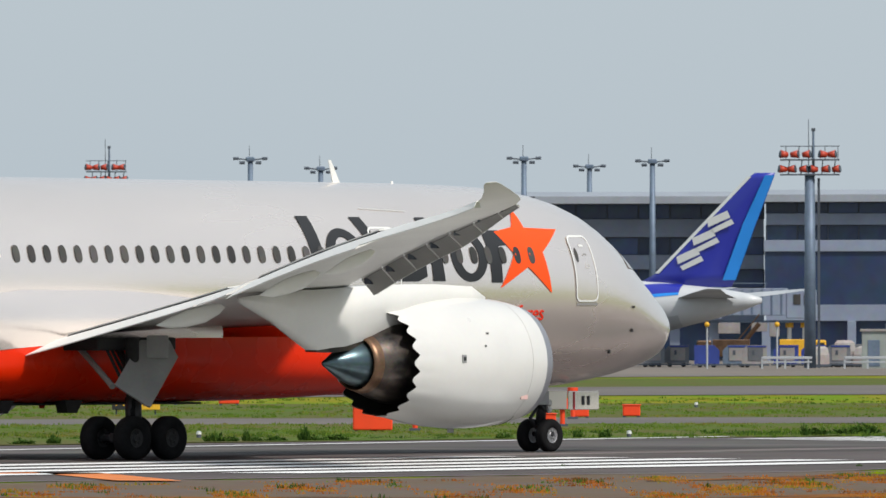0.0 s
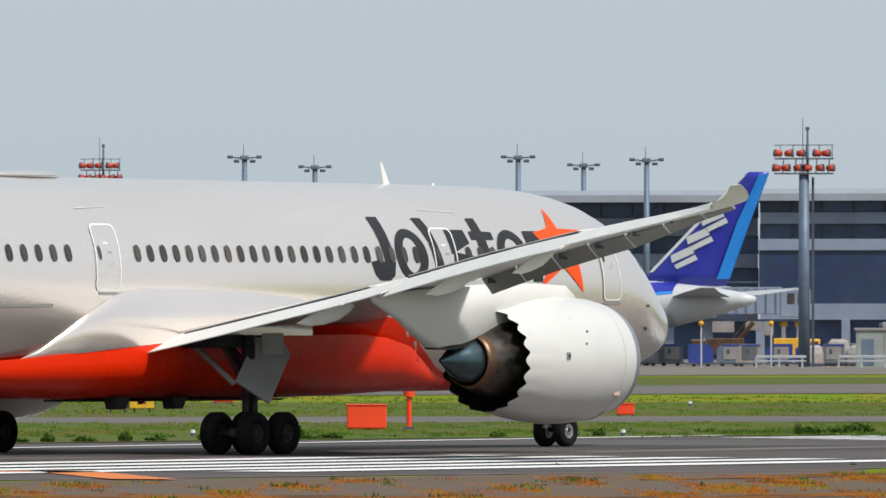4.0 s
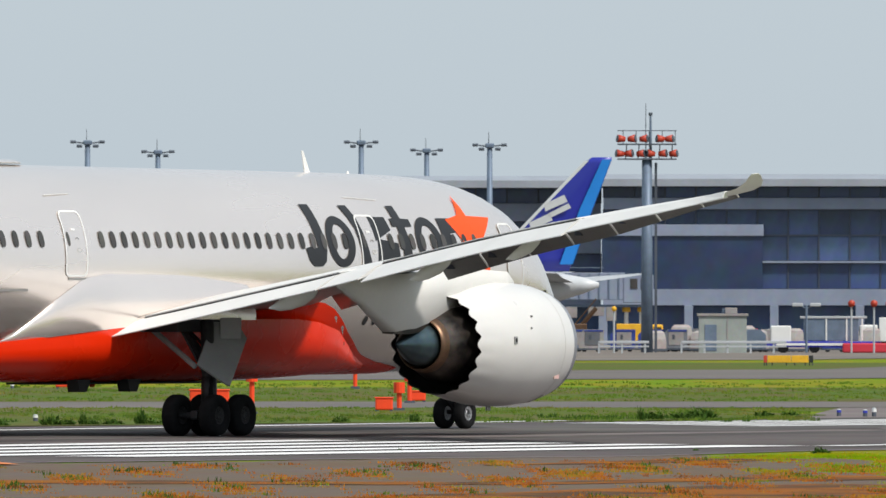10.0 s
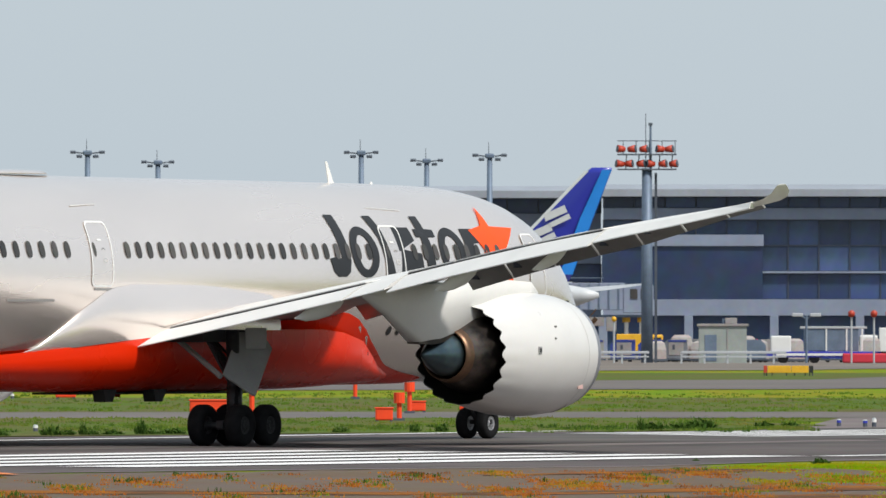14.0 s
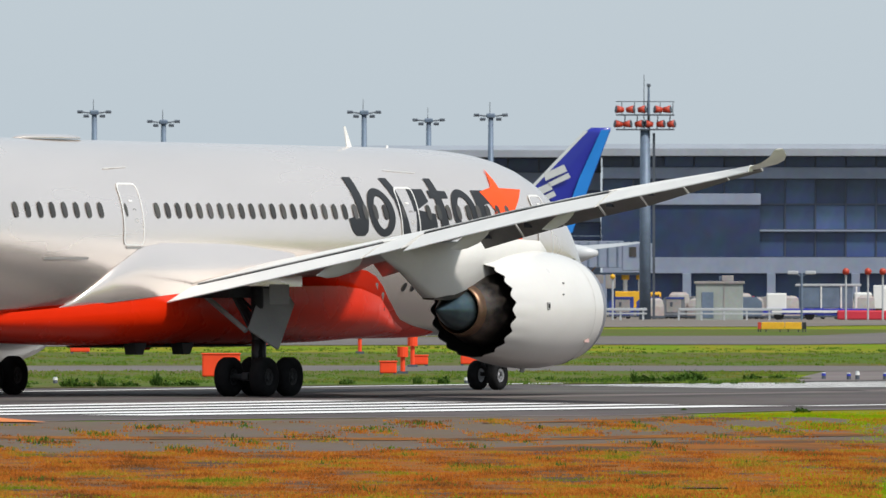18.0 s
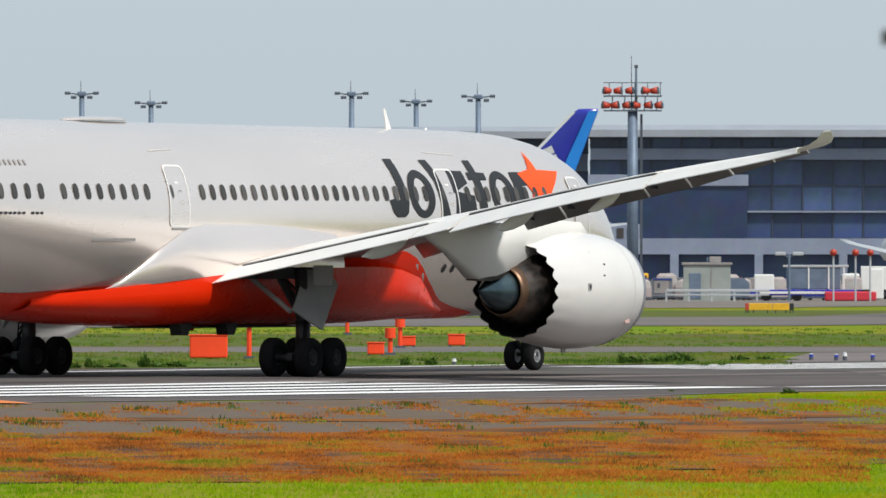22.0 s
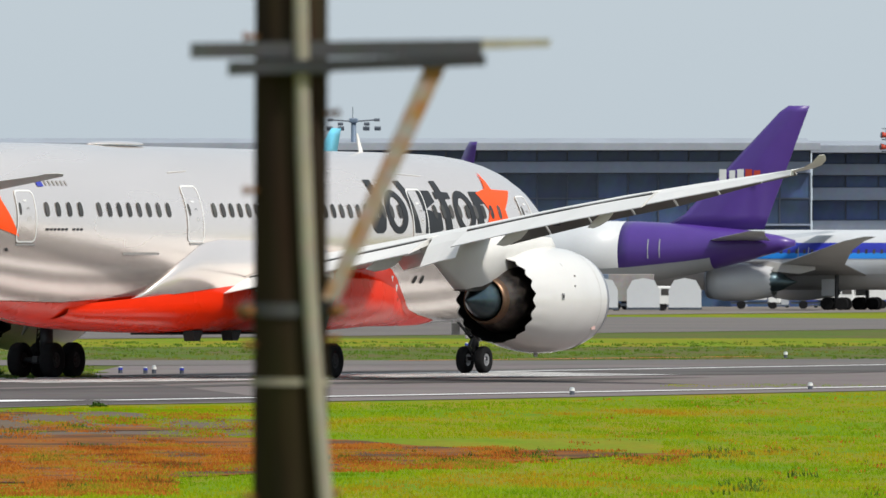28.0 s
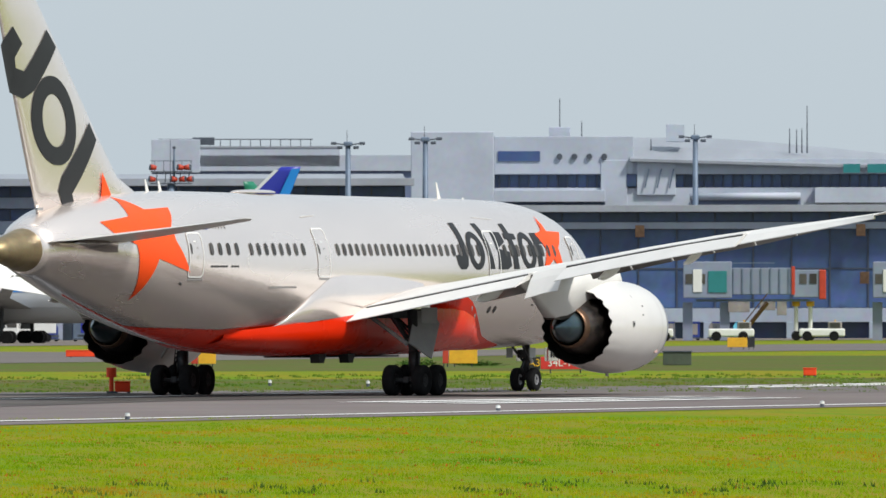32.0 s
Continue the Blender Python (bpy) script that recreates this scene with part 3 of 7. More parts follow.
def flank(name, points, mat, parent, label="", step=0.3, off=0.012):
    """A painted shape on the starboard flank."""
    bm = poly(points, step)
    for v in bm.verts:
        v.co = skin(v.co.x, v.co.z, off)
    bmesh.ops.recalc_face_normals(bm, faces=bm.faces)
    for f in bm.faces:
        if f.calc_center_median().y * 0 + f.normal.y > 0:
            f.normal_flip()
    return part(name, bm, mat, parent, label, True)


def ring_shape(cx, cz, rx, rz, tx, tz, a0=0, a1=360, n=28, lean=0.0):
    out = [(cx + rx * math.cos(radians(a0 + (a1 - a0) * i / n)), cz + rz * math.sin(radians(a0 + (a1 - a0) * i / n))) for i in range(n + 1)]
    inn = [(cx + (rx - tx) * math.cos(radians(a0 + (a1 - a0) * i / n)), cz + (rz - tz) * math.sin(radians(a0 + (a1 - a0) * i / n))) for i in range(n + 1)]
    return [(x + lean * (z - cz), z) for x, z in out + inn[::-1]]


def foil(x_le, x_te, y, z, thick, rise=0.0, n=14):
    """A closed wing section at the span y."""
    c = x_le - x_te
    up, lo = [], []
    for i in range(n + 1):
        s = (1 - math.cos(math.pi * i / n)) / 2
        t = thick * 2.9 * (0.2969 * math.sqrt(s) - 0.126 * s - 0.3516 * s * s + 0.2843 * s ** 3 - 0.1036 * s ** 4) / 1.0
        camber = 0.018 * c * math.sin(math.pi * s) + rise * c * (1 - s)
        up.append(Vector((x_le - s * c, y, z + camber + t)))
        lo.append(Vector((x_le - s * c, y, z + camber - t * 0.72)))
    return up + lo[-2:0:-1]


WING = [  # |y|, leading edge x, trailing edge x, z, thickness
    (2.2, 10.8, -0.55, 3.25, 1.35), (5.0, 7.2, -1.05, 3.72, 1.10), (9.6, 3.75, -2.10, 4.50, 0.78), (12.0, 1.85, -2.95, 4.88, 0.60), (16.0, -1.24, -5.45, 5.42, 0.46),
    (20.0, -4.30, -8.00, 5.90, 0.36), (24.0, -7.35, -10.45, 6.32, 0.26), (26.6, -9.30, -11.85, 6.58, 0.21), (28.4, -10.80, -12.9, 6.77, 0.16),
    (29.5, -11.9, -13.65, 6.89, 0.12), (30.3, -12.95, -14.35, 7.01, 0.10), (30.9, -13.95, -14.95, 7.17, 0.08), (31.2, -14.6, -15.3, 7.31, 0.06), (31.3, -14.9, -15.35, 7.38, 0.03)]
_wy = np.array([w[0] for w in WING])
_wv = np.array([w[1:] for w in WING])


RISE = 0.06


def wing_at(y):
    return [float(np.interp(y, _wy, _wv[:, k])) for k in range(4)]


def panel(rows, thick, bm=None):
    """A slab through rows of (front point, rear point), with a rounded nose and a thin tail."""
    rings = []
    for a, b in rows:
        a, b = Vector(a), Vector(b)
        d = (b - a)
        n = Vector((d.z, 0, -d.x)).normalized()
        if n.z < 0:
            n = -n
        rings.append([a - d * 0.03, a + n * thick * 0.5, a + d * 0.35 + n * thick * 0.62, b + n * 0.015, b - n * 0.015, a + d * 0.35 - n * thick * 0.3, a - n * thick * 0.5])
    return loft(rings, True, True, bm)


FLAPERONS = []


def build_wing(jet, side):
    s = -1 if side == "starboard" else 1
    rings = [foil(le, te, s * y, z, t, RISE) for y, le, te, z, t in WING]
    w = part("wing", loft(rings), WHITE, jet, "pale swept wing with an upswept raked tip", True)
    # trailing-edge surfaces, lowered for take-off
    for name, y0, y1, chord, drop in (("inboard_flap", 3.1, 10.95, 1.8, 0.42), ("flaperon", 11.1, 12.8, 1.64, 0.38), ("outboard_flap", 12.95, 22.8, 1.55, 0.46),
                                           ("aileron", 23.0, 29.6, 1.18, 0.30)):
        rows = []
        for y in [y0 + (y1 - y0) * j / 6 for j in range(7)]:
            le, te, z, t = wing_at(y)
            c = chord * (1 - {"outboard_flap": 0.22, "aileron": 0.80}.get(name, 0.08) * (y - y0) / (y1 - y0))
            rows.append(((te + 0.12, s * y, z - 0.05), (te + 0.12 - c, s * y, z - 0.08 - drop * c / chord)))
        ob = part(name, panel(rows, 0.2), WHITE, w, "white lowered " + name.replace("_", " "))
        if name == "flaperon":
            a, b = Vector(rows[0][0]), Vector(rows[-1][0])
            ob.data.transform(Matrix.Translation(-a))
            ob.matrix_basis = Matrix.Translation(a)
            FLAPERONS.append((ob, a, (b - a).normalized() * s))
    for name, y0, y1 in (("spoiler_panel", 3.3, 10.9), ("spoiler_panel", 12.9, 22.7)):
        rows = []
        for y in (y0, (y0 + y1) / 2, y1):
            le, te, z, t = wing_at(y)
            rows.append(((te + 1.5, s * y, z + 0.12 + 0.12 * t), (te - 0.12, s * y, z + 0.055)))
        part(name, panel(rows, 0.05), WHITE, w)
        rows = []
        for y in (y0, (y0 + y1) / 2, y1):
            le, te, z, t = wing_at(y)
            rows.append(((te - 0.06, s * y, z + 0.035), (te - 0.15, s * y, z + 0.0)))
        part("dark_gap", panel(rows, 0.03), DARK, w, "dark slot between wing and flap")
    # drooped slats, one piece after another
    for y0, y1 in ((11.3, 13.7), (13.82, 16.2), (16.32, 18.7), (18.82, 21.2), (21.32, 23.7), (23.82, 26.2), (26.3, 28.3)):
        rows, inner = [], []
        for y in (y0, y1):
            le, te, z, t = wing_at(y)
            up = z + RISE * (le - te)
            k = min(1.0, max(0.25, (29.0 - y) / 7.0))
            rows.append(((le + 0.58 * k, s * y, up - (up - z + 0.16) * k), (le - 0.28 * k, s * y, up + 0.08 * k)))
            inner.append(((le + 0.46 * k, s * y, up - (up - z + 0.20) * k), (le - 0.06 * k, s * y, up - 0.10 * k)))
        part("slat", panel(rows, 0.03 + 0.06 * k), WINGGREY, w, "grey drooped slat")
        part("slat_bay", panel(inner, 0.06), RECESS, w, "dark slat recess")
        y = y0 + 0.25 * (y1 - y0)
        le, te, z, t = wing_at(y)
        up = z + RISE * (le - te)
        part("slat_track", box(bmesh.new(), (le + 0.10 * k, s * y, up - (0.5 * (up - z) + 0.07) * k), (0.26 * k, 0.22, 0.16 * k)), DKSTEEL, w)
    for y0, y1 in ((4.4, 7.4), (7.5, 8.6)):
        rows = []
        for y in (y0, y1):
            le, te, z, t = wing_at(y)
            up = z + RISE * (le - te)
            rows.append(((le + 0.55, s * y, up - 0.42), (le - 0.3, s * y, up + 0.10)))
        part("slat", panel(rows, 0.14), WINGGREY, w, "grey drooped slat", True)
    # canoe fairings over the flap tracks
    for y, back, drop, r in ((9.1, 1.5, 0.50, 0.20), (15.3, 1.15, 0.60, 0.18), (19.87, 0.75, 0.60, 0.15)):
        le, te, z, t = wing_at(y)
        prof = [(0.0, 0.02, 0.0), (0.10, 0.62, -0.05), (0.3, 1.0, -0.18), (0.55, 0.98, -0.30), (0.78, 0.66, -0.42), (1.0, 0.03, -0.5)]
        L = 1.3 + back
        rings = []
        for q, k, dz in prof:
            x = te + 1.2 - q * L
            zz = z - 0.18 + dz * drop * 2.0
            rings.append([Vector((x, s * y + r * 0.62 * k * math.cos(a), zz + r * 1.25 * k * math.sin(a))) for a in [2 * math.pi * i / 12 for i in range(12)]])
        part("flap_fairing", loft(rings), WHITE, w, "pointed white flap track fairing", True)
    part("tip_light", box(bmesh.new(), (-15.05, s * 31.22, 7.37), (0.2, 0.06, 0.05), bevel=0.03), LINE, w)
    return w


def build_engine(jet, side):
    s = -1 if side == "starboard" else 1
    cy, cz = s * 9.9, 2.68
    teeth = 20
    chev = lambda k, a: -0.25 * (0.5 + 0.5 * math.cos(teeth * a)) ** 0.7 if k == 0 else 0
    outer = [(4.71, 1.462), (5.10, 1.525), (5.80, 1.66), (6.60, 1.765), (7.45, 1.825), (8.40, 1.815), (9.32, 1.74), (9.82, 1.65)]
    n = part("nacelle", revolve(outer, 160, centre=(0, cy, cz), wave=chev), NACELLE, jet, "white engine nacelle with a toothed rear edge", True)
    lip = [(9.82, 1.652), (10.12, 1.58), (10.26, 1.47), (10.21, 1.375), (9.92, 1.30), (9.0, 1.41)]
    part("inlet_lip", revolve(lip, 72, centre=(0, cy, cz)), LIPMETAL, n, "bare metal inlet lip", True)
    duct = [(4.71, 1.435), (5.30, 1.462), (6.52, 1.526), (6.72, 0.645)]
    part("fan_duct", revolve(duct, 160, centre=(0, cy, cz), wave=chev), DARK, n, "black inside of the toothed nozzle", True)
    part("fan_disc", revolve([(9.0, 1.41), (9.02, 0.376), (9.5, 0.021)], 40, centre=(0, cy, cz)), DKSTEEL, n, "", True)
    core = [(6.52, 1.097), (5.50, 1.161), (4.79, 1.097), (4.23, 0.924), (3.90, 0.817)]
    c = part("core_cowl", revolve(core, 48, centre=(0, cy, cz)), CORE, n, "heat-stained core cowl", True)
    part("nozzle_ring", revolve([(3.94, 0.833), (3.77, 0.795), (3.61, 0.752), (3.61, 0.715), (3.98, 0.710)], 48, centre=(0, cy, cz)), BRONZE, c, "bronze nozzle ring", True)
    part("exhaust_cone", revolve([(3.98, 0.645), (3.57, 0.629), (3.16, 0.484), (2.76, 0.290), (2.45, 0.129), (2.33, 0.075), (2.30, 0.000)], 40, centre=(0, cy, cz)), CONE, c, "blue-grey exhaust cone", True)
    # pylon: a deep wedge under the wing, cut off slantwise behind
    rings = []
    for x, zt, zb, hw in ((9.0, 4.50, 4.15, 0.05), (8.1, 4.80, 4.1, 0.24), (6.4, 4.86, 3.84, 0.32), (4.75, 4.84, 3.46, 0.38), (3.8, 4.80, 3.26, 0.40), (2.9, 4.76, 3.08, 0.40), (1.85, 4.72, 3.02, 0.36),
                          (1.1, 4.70, 3.38, 0.28), (0.2, 4.62, 3.84, 0.20), (-1.1, 4.50, 4.34, 0.06)):
        rings.append([Vector((x, cy + hw * dx, z)) for dx, z in ((-1.5, zt), (1.5, zt), (1.12, zt * 0.55 + zb * 0.45), (0.86, zb + 0.10), (0.5, zb), (-0.5, zb), (-0.86, zb + 0.10), (-1.12, zt * 0.55 + zb * 0.45))])
    p = part("pylon", loft(rings), WHITE, n, "white engine pylon", True)
    rings = []
    for x, zt, zb, hw in ((4.43, 3.70, 3.28, 0.30), (3.71, 3.50, 3.10, 0.31), (2.5, 3.30, 2.98, 0.28), (1.80, 3.22, 3.00, 0.2)):
        rings.append([Vector((x, cy + hw * dx, z)) for dx, z in ((-1, zt), (1, zt), (1, zb), (-1, zb))])
    part("pylon_heat_shield", loft(rings), CORE, p, "scorched metal heat shield")
    # small fittings on the outer cowl
    for x, z, a, b in ((6.24, 2.80, 0.17, 0.22), (7.3, 3.5, 0.1, 0.06), (7.1, 3.15, 0.06, 0.07)):
        r = float(np.interp(x, [q[0] for q in outer], [q[1] for q in outer]))
        y = math.sqrt(max(0.01, r * r - (z - cz) ** 2)) + 0.012
        f = part("cowl_fitting", box(bmesh.new(), (x, cy + s * y, z), (a, 0.03, b), bevel=0.008), GEARGREY, n, "small grey access hatch")
        part("hatch_centre", box(bmesh.new(), (x, cy + s * (y + 0.02), z), (a * 0.55, 0.02, b * 0.5)), DARK, f)
    for x, r in ((9.10, 1.758),):
        part("cowl_seam", revolve([(x + 0.012, r + 0.004), (x, r + 0.010), (x - 0.012, r + 0.006)], 90, centre=(0, cy, cz)), JETSEAM, n, "", True)
    part("drain_mast", box(bmesh.new(), (7.6, cy, 0.82), (0.22, 0.05, 0.16)), GEARGREY, n)
    # thin plate added for the faded pink stain on the cowl
    part("pink_stain", box(bmesh.new(), (9.0, cy + s * 1.50, cz - 0.94), (0.30, 0.03, 0.16), bevel=0.004), FADED, n)
    # cowl seam
    seam = bmesh.new()
    pts = []
    for i in range(15):
        a = radians(-86 + 78 * i / 14)
        x = 9.4 - 0.5 * i / 14
        r = float(np.interp(x, [q[0] for q in outer], [q[1] for q in outer])) + 0.004
        pts.append(Vector((x, cy + s * r * math.cos(a), cz + r * math.sin(a))))
    for a, b in zip(pts[:5], pts[1:6]):
        rod(seam, a, b, 0.012, seg=4)
    part("cowl_seam", seam, SEAM, n)
    return n


def wheel_mesh(r, w, rim):
    h = w / 2
    prof = [(-h * 0.7, rim), (-h * 0.85, rim + 0.03), (-h, (r + rim) / 2), (-h * 0.86, r * 0.93), (-h * 0.55, r), (h * 0.55, r), (h * 0.86, r * 0.93), (h, (r + rim) / 2), (h * 0.85, rim + 0.03), (h * 0.7, rim)]
    bm = bmesh.new()
    rings = []
    for x, q in prof:
        rings.append([Vector((q * math.cos(a), x, q * math.sin(a))) for a in [2 * math.pi * i / 36 for i in range(36)]])
    return loft(rings, True, False, bm)


def rim_mesh(rim, w):
    h = w / 2
    bm = bmesh.new()
    rings = []
    for x, q in ((-h * 0.62, 0.03), (-h * 0.72, rim * 0.35), (-h * 0.5, rim * 0.55), (-h * 0.66, rim * 0.92), (-h * 0.72, rim), (h * 0.72, rim), (h * 0.66, rim * 0.92), (h * 0.5, rim * 0.55), (h * 0.72, rim * 0.35), (h * 0.62, 0.03)):
        rings.append([Vector((q * math.cos(a), x, q * math.sin(a))) for a in [2 * math.pi * i / 20 for i in range(20)]])
    loft(rings, True, True, bm)
    for i in range(8):
        a = 2 * math.pi * i / 8
        for sd in (-1, 1):
            box(bm, (rim * 0.72 * math.cos(a), sd * h * 0.6, rim * 0.72 * math.sin(a)), (0.07, 0.03, 0.07))
    return bm


ROLLING = []


def wheel(parent, x, y, z, r, w, rim, tone):
    ob = new("wheel")
    ob.parent = parent
    ob.matrix_basis = pose(x, y, z)
    part("tyre", wheel_mesh(r, w, rim), TYRE, ob, "", True)
    part("rim", rim_mesh(rim, w), tone, ob)
    ROLLING.append((ob, (x, y, z), r))
    return ob


def build_main_gear(jet, side):
    s = -1 if side == "starboard" else 1
    y = s * 4.95
    g = new("main_gear")
    g.parent = jet
    bm = bmesh.new()
    rod(bm, (0.0, y, 0.62), (0.05, y - s * 0.1, 3.4), 0.17, 0.2, 14)
    rod(bm, (0.0, y, 0.9), (0.0, y, 1.75), 0.23, 0.23, 14)
    part("strut", bm, STRUT, g, "dark shock strut", True)
    part("truck_beam", box(bmesh.new(), (0, y, 0.64), (1.75, 0.26, 0.26), bevel=0.05), STRUT, g)
    bm = bmesh.new()
    rod(bm, (-0.95, y + s * 0.1, 2.05), (-0.30, y - s * 1.75, 3.12), 0.085, seg=8)
    part("side_brace", bm, GEARGREY, g, "grey side brace")
    for i in range(5):
        a = 0.9 + 0.25 * i
        bm = bmesh.new()
        rod(bm, (-0.25, y + s * (0.1 + 0.05 * i), 0.8), (-0.42 + 0.05 * i, y + s * 0.2, a), 0.022, seg=6)
        rod(bm, (-0.42 + 0.05 * i, y + s * 0.2, a), (0.0, y + s * 0.15, 1.7), 0.022, seg=6)
        part("hydraulic_hose", bm, TYRE, g, "black hydraulic hose")
    for ax in (-0.73, 0.73):
        part("axle", rod(bmesh.new(), (ax, y - 0.75, 0.635), (ax, y + 0.75, 0.635), 0.09, seg=10), STRUT, g)
        for d in (-0.62, 0.62):
            wheel(g, ax, y + d, 0.635, 0.60, 0.48, 0.26, DARK)
    # leg door, folded out on the strut, a slanting plate
    a = [(0.48, 4.75, 3.30), (1.32, 5.08, 3.28), (1.25, 5.45, 2.82), (-0.20, 5.75, 1.46), (-0.30, 5.70, 1.50), (-0.95, 5.10, 2.08)]
    nrm = (Vector(a[2]) - Vector(a[0])).cross(Vector(a[3]) - Vector(a[0])).normalized() * 0.06
    bm = bmesh.new()
    fr = [bm.verts.new((x, s * yy, z)) for x, yy, z in a]
    bk = [bm.verts.new((x + nrm.x, s * (yy + nrm.y), z + nrm.z)) for x, yy, z in a]
    bm.faces.new(fr)
    bm.faces.new(bk[::-1])
    for i in range(len(a)):
        j = (i + 1) % len(a)
        bm.faces.new((fr[i], fr[j], bk[j], bk[i]))
    bmesh.ops.recalc_face_normals(bm, faces=bm.faces)
    d = part("leg_door", bm, GEARGREY, g, "large grey leg door")
    u = part("upper_leg_door", box(bmesh.new(), (0, 0, 0), (0.62, 0.05, 0.62), bevel=0.02), GEARGREY, g, "small grey upper door")
    u.matrix_basis = pose(0.55, s * 5.35, 3.15, 0, 0, s * 62)
    for i in range(4):
        bm = bmesh.new()
        rod(bm, (-0.3 + 0.25 * i, y - s * 0.9, 3.35 - 0.1 * i), (-0.15 + 0.1 * i, y - s * 0.1, 1.9 + 0.2 * i), 0.05, seg=6)
        part("retraction_link", bm, STRUT, g, "dark retraction link")
    part("retraction_jack", rod(bmesh.new(), (0.9, y - s * 1.4, 3.2), (0.1, y, 1.8), 0.1, seg=8), STRUT, g, "dark retraction jack")
    # solid dark block: open well and the wing's shade, both put into its colour
    part("wheel_well", box(bmesh.new(), (0.7, s * 3.5, 3.22), (3.2, 1.9, 0.36), bevel=0.05), DARK, g, "dark wheel well block with under-wing shade in its colour")
    return g


def build_nose_gear(jet):
    g = new("nose_gear")
    g.parent = jet
    bm = bmesh.new()
    rod(bm, (22.78, 0, 0.52), (22.95, 0, 2.0), 0.11, 0.13, 12)
    rod(bm, (22.82, 0, 0.95), (22.9, 0, 1.7), 0.15, 0.15, 12)
    part("strut", bm, STRUT, g, "dark nose strut", True)
    part("axle", rod(bmesh.new(), (22.78, -0.5, 0.545), (22.78, 0.5, 0.545), 0.07), STRUT, g)
    part("torque_link", rod(rod(bmesh.new(), (22.65, 0, 1.3), (22.35, 0, 1.0), 0.05), (22.35, 0, 1.0), (22.66, 0, 0.7), 0.05), STRUT, g)
    part("drag_brace", rod(rod(bmesh.new(), (22.9, 0.12, 1.2), (21.9, 0.25, 1.9), 0.05), (22.9, -0.12, 1.2), (21.9, -0.25, 1.9), 0.05), STRUT, g)
    for y in (-0.36, 0.36):
        wheel(g, 22.78, y, 0.51, 0.475, 0.35, 0.22, RIM)
    for s in (-1, 1):
        d = part("gear_door", box(bmesh.new(), (24.0, s * 0.62, 1.52), (1.35, 0.05, 0.55), bevel=0.02), SILVER, g, "pale nose gear door")
        for k in range(2):
            part("door_mark", box(bmesh.new(), (23.95 + 0.24 * k, s * 0.66, 1.52), (0.09, 0.02, 0.26)), NAVY, d)
        part("door_stripe", box(bmesh.new(), (23.55, s * 0.66, 1.52), (0.05, 0.02, 0.5)), CRIMSON, d)
        part("rear_gear_door", box(bmesh.new(), (22.3, s * 0.5, 1.6), (0.6, 0.04, 0.4), bevel=0.01), GEARGREY, g)
    for z in (1.25, 1.45):
        part("taxi_light", rod(bmesh.new(), (22.95, -0.12, z), (23.08, -0.12, z), 0.1), LINE, g)
    part("steering_unit", box(bmesh.new(), (22.7, 0, 1.55), (0.45, 0.5, 0.35), bevel=0.05), STRUT, g)
    return g


def door_outline(jet, x0, x1, z0, z1, body, lean=0.0, name="cabin_door"):
    """A cabin door: its leaf, white outline, window, and handle."""
    r = 0.16

    def rounded(a, b, c, d, q):
        pts = []
        for cx, cz, a0 in ((b - q, d - q, 0), (a + q, d - q, 90), (a + q, c + q, 180), (b - q, c + q, 270)):
            pts += [(cx + q * math.cos(radians(a0 + 30 * i)), cz + q * math.sin(radians(a0 + 30 * i))) for i in range(4)]
        dense = []
        for (xa, za), (xb, zb) in zip(pts, pts[1:] + pts[:1]):
            n = 11 if abs(zb - za) > 0.5 else 1
            dense += [(xa + (xb - xa) * i / n, za + (zb - za) * i / n) for i in range(n)]
        return [(x + lean * (z - (z0 + z1) / 2), z) for x, z in dense]
    leaf = flank(name, rounded(x0 + 0.03, x1 - 0.03, z0 + 0.03, z1 - 0.03, r), body, jet, "pale cabin door with a white outline", 0.3, 0.016)
    o, i = rounded(x0, x1, z0, z1, r + 0.03), rounded(x0 + 0.055, x1 - 0.055, z0 + 0.055, z1 - 0.055, r)
    bm = bmesh.new()
    n = len(o)
    vo, vi = [bm.verts.new(skin(x, z, 0.024)) for x, z in o], [bm.verts.new(skin(x, z, 0.024)) for x, z in i]
    for k in range(n):
        j = (k + 1) % n
        bm.faces.new((vo[k], vo[j], vi[j], vi[k]))
    part("outline", bm, LINE, leaf)
    zw = 5.72
    x0, x1 = x0 + lean * 0.12, x1 + lean * 0.12
    flank("door_window", [(x0 + 0.22 + 0.08 * math.cos(a), zw + 0.21 * math.sin(a)) for a in [2 * math.pi * k / 14 for k in range(14)]], GLASS_DARK, leaf, "", 0, 0.026)
    flank("door_handle", ring_shape((x0 + x1) / 2 + 0.12, zw - 0.32, 0.12, 0.07, 0.03, 0.025, 0, 352), JETSEAM, leaf, "", 0, 0.026)
    flank("door_placard", [(x0 + 0.48, zw + 0.24), (x0 + 0.70, zw + 0.24), (x0 + 0.70, zw + 0.30), (x0 + 0.48, zw + 0.30)], LINE, leaf, "", 0, 0.026)
    flank("door_arch", ring_shape((x0 + x1) / 2 + 0.1, zw - 0.02, 0.1, 0.07, 0.03, 0.03, 0, 180, 10), SEAM, leaf, "", 0, 0.026)
    flank("door_sill", [(x0 + 0.05, z0 - 0.1), (x1 - 0.02, z0 - 0.1), (x1 - 0.02, z0 - 0.03), (x0 + 0.05, z0 - 0.03)], SEAM, leaf, "", 0.3, 0.018)
    return leaf


